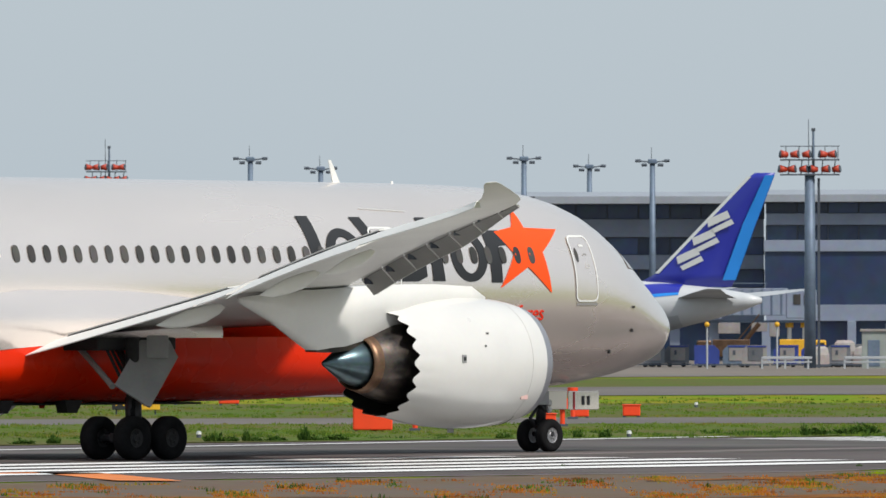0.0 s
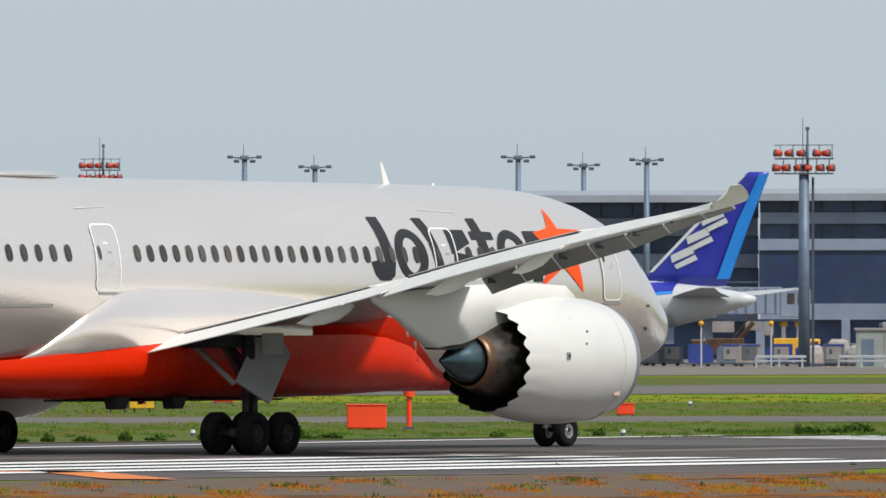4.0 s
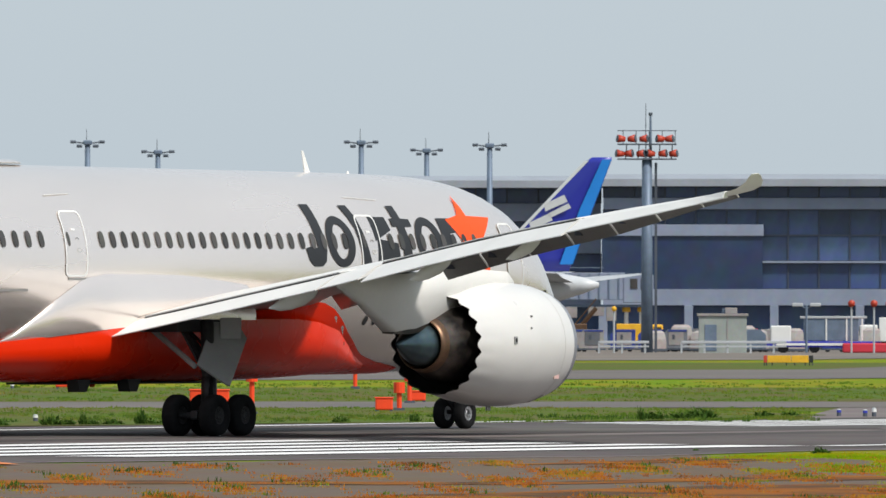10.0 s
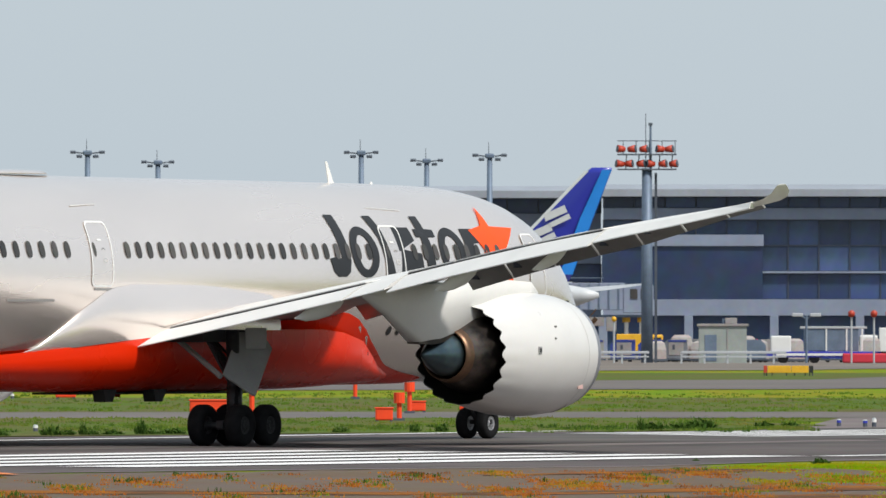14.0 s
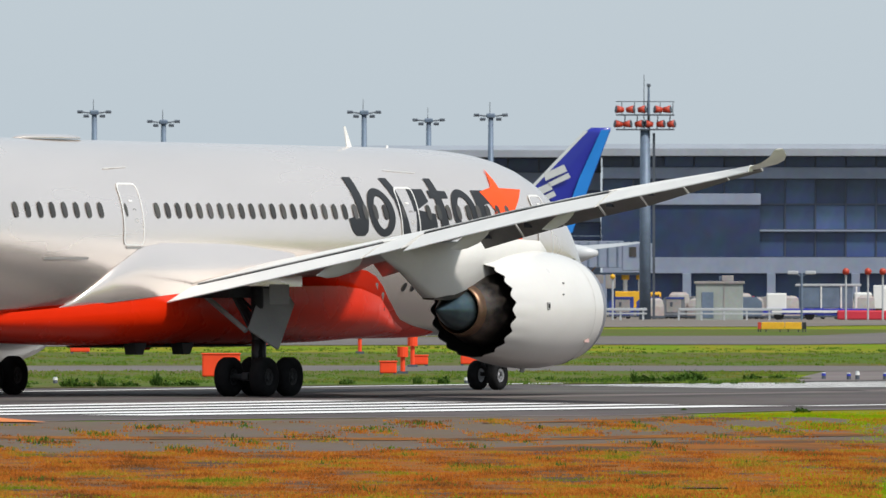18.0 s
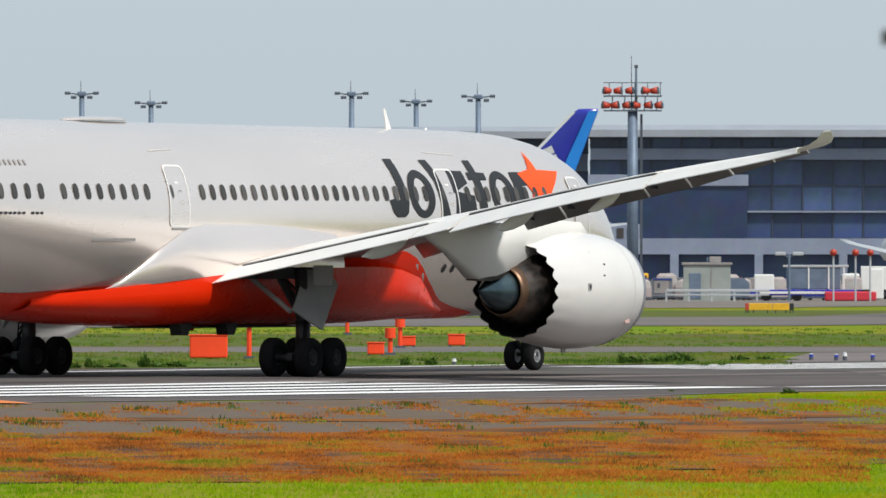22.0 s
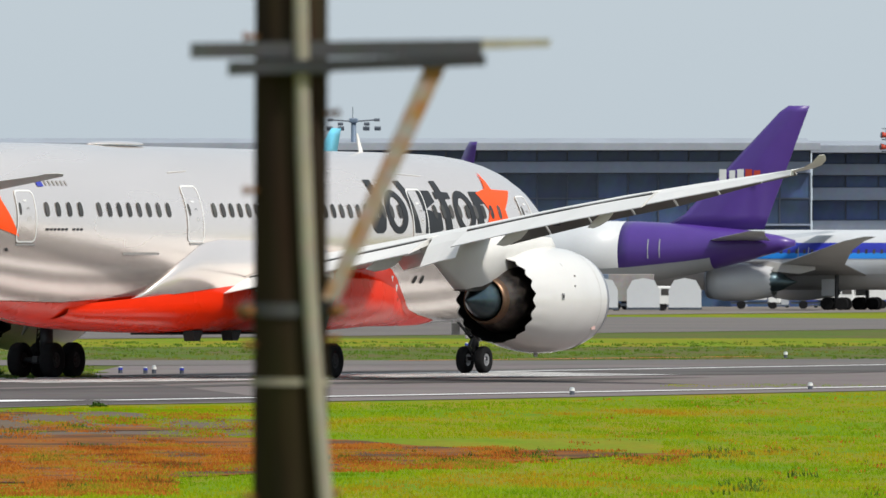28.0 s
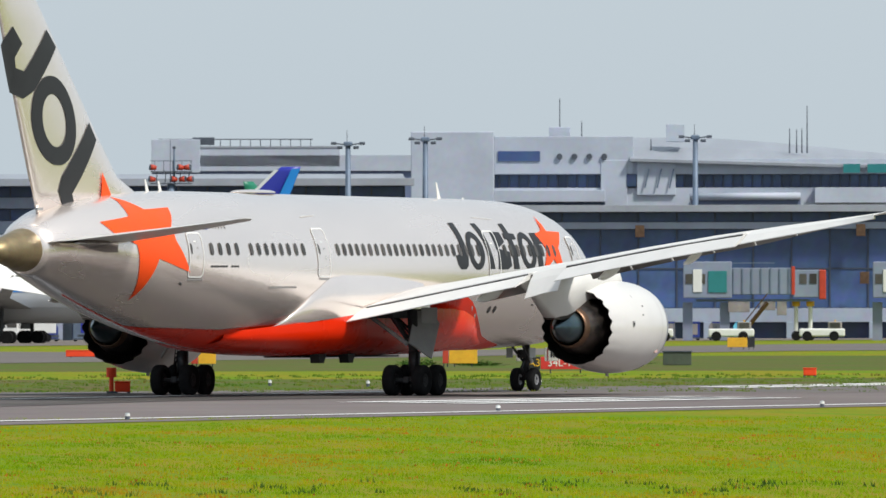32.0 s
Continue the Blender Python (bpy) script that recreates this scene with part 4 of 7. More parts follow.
def build_jet():
    jet = thing("passenger_jet", pose(0, 0, 0), "silver twin-engine passenger jet with orange-red belly on the runway", "airplane")
    rings = []
    N = 56
    for k in range(len(HULL) - 1):
        x0, x1 = HULL[k][0], HULL[k + 1][0]
        n = max(2, int(abs(x1 - x0) / 0.9))
        for i in range(n):
            x = x0 + (x1 - x0) * i / n
            zc, h, ry = hull(x)
            rings.append([Vector((x, ry * math.cos(2 * math.pi * j / N), zc + h * math.sin(2 * math.pi * j / N))) for j in range(N)])
    x = HULL[-1][0]
    zc, h, ry = hull(x)
    rings.append([Vector((x, ry * math.cos(2 * math.pi * j / N), zc + h * math.sin(2 * math.pi * j / N))) for j in range(N)])
    fus = part("fuselage", loft(rings), SILVER, jet, "silver-grey fuselage", True)
    rings = []
    for x, zc, r in ((-25.5, 5.65, 0.86), (-26.4, 5.64, 0.68), (-27.4, 5.62, 0.46), (-28.2, 5.6, 0.27)):
        rings.append([Vector((x, r * math.cos(a), zc + r * 0.95 * math.sin(a))) for a in [2 * math.pi * i / 32 for i in range(32)]])
    part("tail_cone", loft(rings), APU, fus, "brass-coloured metal tail cone", True)

    # wing-to-body fairing: a swollen belly between nose and tail
    rings = []
    belly = ((15.0, 0.0, 1.80, 2.1), (13.8, 0.06, 1.755, 2.3), (12.6, 0.16, 1.72, 2.65), (11.4, 0.34, 1.67, 3.05), (9.8, 0.62, 1.62, 3.3), (8.2, 0.85, 1.59, 3.4), (6.2, 1.0, 1.57, 3.4), (4.0, 1.0, 1.56, 3.4), (0.0, 1.0, 1.56, 3.3), (-2.85, 0.9, 1.58, 3.12),
                           (-4.8, 0.6, 1.62, 2.95), (-7.0, 0.3, 1.70, 2.78), (-9.5, 0.1, 1.86, 2.62), (-10.6, 0.0, 2.05, 2.5))
    for x, k, zb, ztop in belly:
        ring = []
        zc, h, ry = hull(x)
        for j in range(24):
            a = math.pi + math.pi * (j / 23)
            c, sn = math.cos(a), math.sin(a)
            wide = (1 - k) * (abs(skin(x, ztop, 0.0).y) - 0.06) + k * (ry + 0.30)
            y = math.copysign(abs(c) ** 0.62, c) * wide
            z = ztop + (ztop - zb) * math.copysign(abs(sn) ** 0.7, sn)
            ring.append(Vector((x, y, z)))
        rings.append(ring)
    bm = loft(rings, False, False)
    part("belly_fairing", bm, RED, jet, "orange-red belly fairing", True)

    # painted belly ahead of and behind the fairing
    bm = bmesh.new()
    grid = []
    for i in range(61):
        x = -22.0 + 39.6 * i / 60
        top = float(np.interp(x, [-22, -19.5, -15.5, -11.5, -7, -2.85, 2, 9.5, 10.6, 11.27, 12.42, 14.0, 15.5, 17.6], [2.75, 2.86, 2.72, 2.62, 2.85, 3.2, 3.75, 3.95, 3.85, 3.59, 2.97, 2.35, 2.12, 1.93]))
        zc, h, ry = hull(x)
        a = math.asin(max(-0.999, min(0.999, (top - zc) / h)))
        grid.append([skin_angle(x, a + (-math.pi / 2 - a) * j / 9, 0.014) for j in range(10)])
    vs = [[bm.verts.new(p) for p in r] for r in grid]
    for r, q in zip(vs, vs[1:]):
        for j in range(9):
            bm.faces.new((r[j], r[j + 1], q[j + 1], q[j]))
    part("belly_paint", bm, RED, fus, "orange-red belly paint", True)

    # upright wing-root fairing that carries the silver down to the red belly
    rings = []

    def eased(x, xs, vs):
        return sum(float(np.interp(x + d, xs, vs)) for d in (-0.9, -0.6, -0.3, 0.0, 0.3, 0.6, 0.9)) / 7
    for i in range(51):
        x = -7.3 + 12.9 * i / 50
        top = float(np.interp(x, [-7.3, -6.5, -5.0, -3.55, -2.2], [2.70, 2.98, 3.95, 4.60, 4.72])) if x < -2.6 else eased(x, [-2.2, 2.0, 6.0, 10.0, 12.0], [4.72, 4.70, 4.40, 3.6, 3.2])
        fx = [b[0] for b in belly][::-1]
        kf, ztop = (float(np.interp(x, fx, [b[n] for b in belly][::-1])) for n in (1, 3))
        low = min(top - 0.02, ztop - 0.015)
        k = min(1.0, max(0.0, (x + 7.3) / 2.0))
        zc, h, ry = hull(x)
        hi, foot = skin(x, top, 0.006), skin(x, low, 0.02)
        wide = (1 - kf) * (abs(skin(x, ztop, 0.0).y) - 0.06) + kf * (ry + 0.30) + 0.012
        reach = foot.y + (min(foot.y, -wide) - foot.y) * k
        ring = []
        for j in range(13):
            q = j / 12
            base = skin(x, hi.z + (low - hi.z) * q, 0.006)
            ring.append(Vector((x, base.y + (reach - foot.y) * q ** 0.8 - 0.014 * min(1.0, q * 8), base.z)))
        rings.append(ring)
    for s in (-1, 1):
        bm = loft([[Vector((p.x, p.y * -s, p.z)) for p in r] for r in rings], False, False)
        part("root_fairing", bm, SILVER, fus, "silver wing-root fairing", True)
    part("inlet_scoop", loft([[skin(11.0 + 0.35 * i, 2.05 + 0.22 * i + dz, 0.02 + d) for dz, d in ((-0.12, 0.0), (0.0, 0.22 * (1 - 0.2 * i)), (0.16, 0.20), (0.24, 0.0))] for i in range(4)]), RED, fus, "red ram-air inlet scoop", True)
    part("inlet_mouth", box(bmesh.new(), skin(12.1, 2.78, 0.12), (0.05, 0.2, 0.16)), DARK, fus)

    # cabin windows
    zc = 5.71
    first = None
    xs = [-14.24 + 0.753 * i for i in range(4)] + [-10.67 + 0.704 * i for i in range(8)] + [-2.41 + 0.632 * i for i in range(23)] + [14.2 + 0.632 * i for i in range(9)]
    for x in xs:
        w = flank("cabin_window", [(x + 0.135 * math.cos(a) * (1 + 0.12 * abs(math.sin(2 * a))), zc + 0.235 * math.sin(a) * (1 + 0.10 * abs(math.sin(2 * a)))) for a in [2 * math.pi * k / 18 for k in range(18)]],
                  GLASS_DARK, fus, "", 0, 0.030)

    for x0, x1, z0, z1, lean in ((21.15, 22.22, 4.38, 6.29, 0.0), (12.38, 13.55, 4.62, 6.50, 0.12), (-4.48, -3.28, 4.64, 6.54, 0.14), (-16.2, -14.98, 4.62, 6.34, 0.06)):
        door_outline(fus, x0, x1, z0, z1, SILVER, lean)

    # big dark word on the flank: seven plain leaning masses
    marks = [[(9.72, 6.80), (10.24, 6.80), (10.34, 5.45), (10.22, 5.10), (9.98, 4.96), (9.52, 4.96), (9.26, 5.12), (9.12, 5.50), (9.52, 5.56), (9.84, 5.50)],
             ring_shape(11.26, 5.70, 0.80, 0.76, 0.38, 0.24, 0, 180, 16, 0.03), ring_shape(11.26, 5.70, 0.80, 0.76, 0.38, 0.24, 180, 360, 16, 0.03),
             [(11.98, 6.78), (12.46, 6.78), (12.62, 6.40), (12.90, 4.97), (12.42, 4.97), (12.30, 6.10)],
             [(13.30, 6.44), (14.30, 6.44), (14.38, 6.05), (13.30, 5.72)], [(13.42, 5.80), (14.60, 5.66), (14.60, 5.10), (14.20, 4.96), (13.20, 4.96)],
             [(14.80, 6.78), (15.22, 6.78), (15.24, 6.40), (15.72, 6.38), (15.72, 6.16), (15.28, 6.16), (15.36, 4.97), (14.84, 4.97), (14.84, 6.16), (14.58, 6.16), (14.58, 6.40), (14.80, 6.40)],
             ring_shape(16.52, 5.70, 0.78, 0.75, 0.36, 0.24, 0, 180, 16, 0.03), ring_shape(16.52, 5.70, 0.78, 0.75, 0.36, 0.24, 180, 360, 16, 0.03),
             [(17.40, 6.42), (18.35, 6.42), (18.50, 6.02), (17.92, 5.98), (17.84, 4.93), (17.38, 4.93)]]
    for q in marks:
        flank("title_shape", q, NAVY, fus, "dark leaning plain shape", 0.3, 0.020)

    # orange star on the nose flank and the larger one round the tail
    def star(cx, cz, pts):
        return [(cx + x, cz + z) for x, z in pts]
    outline = [(19.40, 7.10), (19.40, 6.50), (20.88, 6.46), (19.82, 5.80), (20.02, 4.63), (19.03, 5.38), (17.76, 4.78), (18.52, 5.76), (17.95, 6.38), (18.85, 6.52)]
    flank("star", outline, ORANGE, fus, "orange five-pointed star", 0.25, 0.022)
    big = [(-18.98, 7.68), (-18.21, 7.19), (-16.1, 7.28), (-16.52, 6.93), (-17.1, 6.53), (-17.08, 6.0), (-16.06, 4.82), (-18.55, 5.34), (-18.92, 4.54), (-19.2, 3.75), (-19.82, 4.87), (-20.13, 5.86), (-21.44, 6.23), (-22.07, 6.71), (-19.85, 6.92), (-19.52, 7.32)]
    flank("tail_star", big, ORANGE, fus, "large orange star across the tail", 0.25, 0.022)
    slogan = words("slogan", "low fares", 0.62, Matrix(), RED, fus)
    for v in slogan.data.vertices:
        v.co = skin(18.62 + v.co.x, 4.05 + v.co.y, 0.02 + v.co.z)
    flank("flag_mark", [(-14.4, 6.46), (-14.0, 6.46), (-14.0, 6.68), (-14.4, 6.68)], BLUE, fus, "small dark blue flag", 0, 0.022)
    for k in range(6):
        x = -13.8 + 0.28 * k
        flank("registration_bar", [(x, 6.50), (x + 0.11, 6.50), (x + 0.09, 6.66), (x - 0.02, 6.66)], SEAM, fus, "", 0, 0.022)
    for k in range(10):
        x = -14.4 + 0.25 * k
        if k != 6:
            flank("type_bar", [(x, 5.01), (x + 0.15, 5.01), (x + 0.17, 5.09), (x + 0.03, 5.09)], NAVY, fus, "", 0, 0.022)
    # cockpit glass
    for q in ([(25.46, 5.30), (26.06, 5.20), (26.46, 5.38), (25.66, 5.81), (25.21, 5.91)], [(24.42, 5.36), (25.36, 5.30), (25.11, 5.95), (24.47, 5.89)]):
        flank("cockpit_window", q, COCKPIT, fus, "tinted cockpit window", 0.25, 0.016)
    for x, z, a in ((24.2, 4.23, 0.05), (24.3, 3.56, 0.07), (23.5, 2.95, 0.08), (-16.6, 4.39, 0.08), (17.2, 3.54, 0.05)):
        part("static_port", box(bmesh.new(), skin(x, z, 0.02), (a, 0.05, a * 1.4)), DARK, fus)
    for x in (13.0, 13.55):
        flank("vent", [(x + 0.12 * math.cos(a), 3.36 + 0.14 * math.sin(a)) for a in [2 * math.pi * k / 12 for k in range(12)]], DARK, fus, "", 0, 0.02)
    flank("hatch_line", [(-9.13, 4.22), (-6.59, 4.22), (-6.59, 4.29), (-9.13, 4.29)], SEAM, fus, "", 0.3, 0.03)
    flank("roof_seam", [(12.70, 7.02), (14.59, 6.94), (14.59, 6.96), (12.70, 7.04)], JETSEAM, fus, "", 0.3, 0.018)
    flank("roof_seam", [(-4.47, 6.96), (-2.99, 7.02), (-2.99, 7.04), (-4.47, 6.99)], JETSEAM, fus, "", 0.3, 0.018)

    # tail fin
    rings = []
    for z, le, te, t in ((7.0, -13.8, -24.2, 0.32), (7.88, -15.6, -24.6, 0.36), (8.45, -17.3, -24.9, 0.40), (10.0, -19.1, -25.6, 0.38), (14.2, -23.55, -27.4, 0.27), (16.4, -25.9, -28.4, 0.17), (16.92, -26.7, -28.6, 0.05)):
        n = 12
        ring = [Vector((le - (le - te) * (1 - math.cos(math.pi * i / n)) / 2, t * math.sin(math.pi * ((i / n) ** 0.7)) + 0.012, z)) for i in range(n + 1)]
        ring += [Vector((p.x, -p.y, p.z)) for p in ring[-2:0:-1]]
        rings.append(ring)
    fin = part("tail_fin", loft(rings), SILVER, jet, "silver-grey tail fin with dark plain shapes", True)

    def on_fin(name, pts, mat, off=0.03):
        bm = poly(pts, 0.4)
        for v in bm.verts:
            z = v.co.z
            le = float(np.interp(z, [7.0, 7.88, 8.45, 10.0, 14.2, 16.92], [-13.8, -15.6, -17.3, -19.1, -23.55, -26.7]))
            te = float(np.interp(z, [7.0, 7.88, 8.45, 10.0, 14.2, 16.92], [-24.2, -24.6, -24.9, -25.6, -27.4, -28.6]))
            t = float(np.interp(z, [7.0, 8.45, 10.0, 14.2, 16.4, 16.92], [0.32, 0.40, 0.38, 0.27, 0.17, 0.05]))
            q = max(0.0, min(1.0, (le - v.co.x) / (le - te)))
            i = math.acos(max(-1, min(1, 1 - 2 * q))) / math.pi
            v.co.y = -(t * math.sin(math.pi * (i ** 0.7)) + 0.012 + off)
        return part(name, bm, mat, fin, "dark slanting plain shape", True)
    on_fin("title_shape", [(-26.68, 14.01), (-25.94, 13.37), (-26.43, 12.84), (-26.34, 12.45), (-25.72, 12.33), (-23.92, 13.93), (-23.08, 13.29), (-24.95, 11.62), (-25.73, 11.31), (-26.65, 11.53), (-26.96, 12.18), (-27.42, 13.28)], NAVY)
    for a0 in (0, 180):
        on_fin("title_shape", ring_shape(-23.31, 10.52, 1.75, 1.68, 0.80, 0.68, a0, a0 + 180, 18, -0.22), NAVY)
    on_fin("title_shape", [(-20.26, 10.49), (-19.63, 9.83), (-21.69, 7.77), (-21.38, 7.31), (-22.32, 7.24), (-22.79, 7.9), (-22.63, 8.43)], NAVY)
    on_fin("star_ray", [(-19.29, 8.62), (-18.38, 7.73), (-19.26, 7.55)], ORANGE, 0.05)
    part("rudder_hinge", box(bmesh.new(), (-24.4, -0.2, 7.2), (0.5, 0.12, 0.1)), GEARGREY, fin)

    # tailplane
    for s in (-1, 1):
        rings = [foil(le, te, s * y, z, t) for y, le, te, z, t in ((1.0, -19.6, -25.3, 5.95, 0.5), (2.2, -20.3, -25.5, 6.02, 0.46), (6.0, -23.0, -26.5, 6.38, 0.3), (9.4, -25.6, -27.4, 6.72, 0.16), (9.9, -26.5, -27.7, 6.78, 0.05))]
        t = part("tailplane", loft(rings), WINGGREY, jet, "grey horizontal tailplane", True)
        part("tail_fairing", loft([[Vector((x, s * (1.2 + 0.9 * k), 5.9 + z * 0.34 * k)) for x, z in ((-19.0, 0), (-20.2, 1), (-22.6, 1.1), (-25.4, 0), (-22.6, -1), (-20.2, -1))] for k in (0.2, 1.0)]), SILVER, t, "", True)
    for side in ("starboard", "port"):
        build_wing(jet, side)
        build_engine(jet, side)
        build_main_gear(jet, side)
    build_nose_gear(jet)
    # aerials, beacons, belly fittings
    for x, h in ((13.95, 0.52), (-14.1, 0.45), (-12.9, 0.4)):
        part("blade_aerial", loft([[Vector((x + 0.16, -0.02, 7.72)), Vector((x - 0.16, -0.02, 7.72)), Vector((x - 0.16, 0.02, 7.72)), Vector((x + 0.16, 0.02, 7.72))],
                                   [Vector((x - 0.02 - h * 0.45, -0.01, 7.92 + h)), Vector((x - 0.13 - h * 0.45, -0.01, 7.92 + h)), Vector((x - 0.13 - h * 0.45, 0.01, 7.92 + h)), Vector((x - 0.02 - h * 0.45, 0.01, 7.92 + h))]]), LINE, fus, "white blade aerial")
    rings = [[Vector((x, 0.5 * k * math.cos(a), 7.92 + 0.13 * k * max(0, math.sin(a)))) for a in [2 * math.pi * i / 16 for i in range(16)]] for x, k in ((-2.4, 0.1), (-3.1, 0.9), (-4.4, 1.0), (-5.6, 0.8), (-6.3, 0.1))]
    part("satellite_hump", loft(rings), SILVER, fus, "low white roof hump", True)
    part("roof_beacon", rod(bmesh.new(), (16.32, 0, 7.74), (16.32, 0, 7.85), 0.06, 0.03, 12), LINE, fus, "small pale anti-collision beacon")
    part("belly_beacon", rod(bmesh.new(), (1.6, 0, 1.58), (1.6, 0, 1.42), 0.12, 0.07, 12), BEACON, fus, "red anti-collision beacon")
    for x in (-1.9, 0.9):
        part("belly_scoop", loft([[Vector((x + 0.35, y, 1.66)), Vector((x - 0.4, y, 1.66)), Vector((x - 0.28, y, 1.30)), Vector((x + 0.1, y, 1.30))] for y in (-1.9, -1.5)]), DARK, fus, "dark belly outlet")
    part("keel_strip", box(bmesh.new(), (1.9, -0.6, 1.545), (9.5, 1.6, 0.06)), DARK, fus, "dark keel strip")
    return jet


jet = build_jet()

# ---- parked and taxiing airliners far behind the runway ----
def airliner(name, m, label, k, body, belly, fin_mat, stripes=(), fin_stripe=None, tail_mat=None, nacelle=None, marks=(), chevrons=False, slim=1.0, eng=(9.9, 2.75, 1.0), span=1.0, fin_up=1.0):
    """A generic twin-jet, scaled by k from a 57 m long one; nose along +x, origin between the main wheels."""
    t = thing(name, m, label, "airplane", "far airliners")
    r, zc = 2.88 * k * slim, 4.85 * k
    prof = [(28.4, -0.9, 0.03), (27.9, -0.8, 0.3), (27, -0.6, 0.5), (25.6, -0.35, 0.72), (23.5, -0.1, 0.9), (21, 0, 0.985), (17, 0, 1), (-8, 0, 1), (-13, 0.15, 0.93), (-18, 0.42, 0.75), (-23, 0.75, 0.46), (-25.8, 0.92, 0.24), (-27.2, 0.97, 0.08)]

    def at(x):
        return float(np.interp(x, [p[0] for p in prof][::-1], [p[1] for p in prof][::-1])) * k, float(np.interp(x, [p[0] for p in prof][::-1], [p[2] for p in prof][::-1])) * r

    def ring(x, n=32):
        dz, q = at(x)
        return [Vector((x * k, q * math.cos(2 * math.pi * i / n), zc + dz + q * math.sin(2 * math.pi * i / n))) for i in range(n)]
    cut = -12.0
    f = part("fuselage", loft([ring(p[0]) for p in prof if p[0] > cut] + [ring(cut)]), body, t, "", True)
    part("rear_fuselage", loft([ring(cut)] + [ring(p[0]) for p in prof if p[0] < cut]), tail_mat or body, t, "", True)

    def wrap(pname, x0, x1, a0, a1, mat, off=0.03, a2=None, a3=None):
        """A band round both flanks between two angles over the horizontal; it may taper."""
        a2, a3 = a0 if a2 is None else a2, a1 if a3 is None else a3
        for s in (-1, 1):
            rows = []
            xs = sorted({x0, x1, *[p[0] for p in prof if min(x0, x1) < p[0] < max(x0, x1)], *[x0 + (x1 - x0) * j / 14 for j in range(15)]}, reverse=True)
            for x in xs:
                i, n = (x - x0) / (x1 - x0), 1
                dz, q = at(x)
                lo, hi = a0 + (a2 - a0) * i / n, a1 + (a3 - a1) * i / n
                rows.append([Vector((x * k, s * (q + off) * math.cos(radians(lo + (hi - lo) * j / 5)), zc + dz + (q + off) * math.sin(radians(lo + (hi - lo) * j / 5)))) for j in range(6)])
            part(pname, loft(rows, False, False), mat, f, "", True)
    wrap("belly", 24.5, -20, -88, -28, belly, 0.02)
    for st in stripes:
        wrap("stripe", *st)
    # cabin windows in groups and doors
    first = None
    for s in (-1, 1):
        for i in range(0 if fin_mat is PURPLE else 44):
            x = 19.5 - 0.78 * i
            dz, q = at(x)
            if first is None:
                first = part("cabin_window", box(bmesh.new(), (0, 0, 0), (0.27 * k, 0.05, 0.42 * k)), GLASS_DARK, f)
                w = first
            else:
                w = again("cabin_window", first, Matrix(), f)
            w.matrix_basis = pose(x * k, s * (q * math.cos(radians(16)) + 0.02), zc + dz + q * math.sin(radians(16)), -s * -16)
    for x in (21.2, 4.0, -15.2):
        wrap("door_edge", x + 0.55, x + 0.47, -14, 24, JETGREY, 0.05)
        wrap("door_edge", x - 0.47, x - 0.55, -14, 24, JETGREY, 0.05)
    for x, w, a0, a1 in ((26.55, 0.75, 24, 46), (25.65, 0.75, 20, 42), (24.8, 0.55, 18, 38)):
        wrap("cockpit_window", x + w / 2, x - w / 2, a0, a1, GLASS_DARK, 0.045)
    for x0, x1, z0, z1, mat in marks:
        for s in (-1, 1):
            dz, q = at((x0 + x1) / 2)
            a = math.asin(max(-0.9, min(0.9, ((z0 + z1) / 2 * k - zc - dz) / q)))
            b = part("title_shape", box(bmesh.new(), (0, 0, 0), ((x1 - x0) * k, 0.05, (z1 - z0) * k)), mat, f, "plain title bar")
            b.matrix_basis = pose((x0 + x1) / 2 * k, s * ((q + 0.01) * math.cos(a)), (z0 + z1) / 2 * k, s * math.degrees(a))
    # fin
    rings = []
    for z, le, te, th in ((7.0, -14.8, -24.4, 0.35), (8.2, -17.2, -24.9, 0.36), (12.5, -21.7, -26.7, 0.26), (16.4, -25.8, -28.3, 0.14), (16.9, -26.6, -28.5, 0.05)):
        pts = [(le, 0), (le - 0.1 * (le - te), th * 0.8), (le - 0.4 * (le - te), th), (te, 0.03), (te, -0.03), (le - 0.4 * (le - te), -th), (le - 0.1 * (le - te), -th * 0.8)]
        rings.append([Vector((x * k, y * k, (7 + (z - 7) * fin_up) * k)) for x, y in pts])
    fin = part("tail_fin", loft(rings), fin_mat, t, "", True)
    if fin_stripe:
        for s in (-1, 1):
            rows = []
            for z, te in ((7.6, -24.7), (12.5, -26.65), (16.7, -28.4)):
                w = 1.05 if z < 16 else 0.7
                rows.append([Vector(((te + w) * k, s * 0.30 * k, z * k)), Vector(((te - 0.05) * k, s * 0.07 * k, z * k))])
            part("fin_stripe", loft(rows, False, False), fin_stripe, fin, "brighter stripe along the rudder")
    if fin_mat is BLUE:
        part("fin_edge", loft([[Vector((x * k, y * k, z * k)) for x, y in ((le + 0.12, 0.0), (le - 0.35, 0.2 * th + 0.12), (le - 0.35, -0.2 * th - 0.12))] for z, le, te, th in ((8.2, -17.2, -24.9, 0.6), (12.5, -21.7, -26.7, 0.4), (16.6, -26.0, -28.3, 0.2))]), LINE, fin, "pale leading edge", False)
    # wings, tailplane, engines, gear
    for s in (-1, 1):
        rings = [foil(le * k, te * k, s * y * k * span, z * k, th * k) for y, le, te, z, th in ((2.2, 10.5, -2.3, 3.3, 1.3), (9.6, 4.2, -2.4, 4.4, 0.75), (20, -3.0, -6.4, 5.7, 0.35), (27, -7.8, -9.9, 6.6, 0.2), (29.6, -10.6, -11.9, 7.0, 0.05))]
        part("wing", loft(rings), JETGREY, t, "", True)
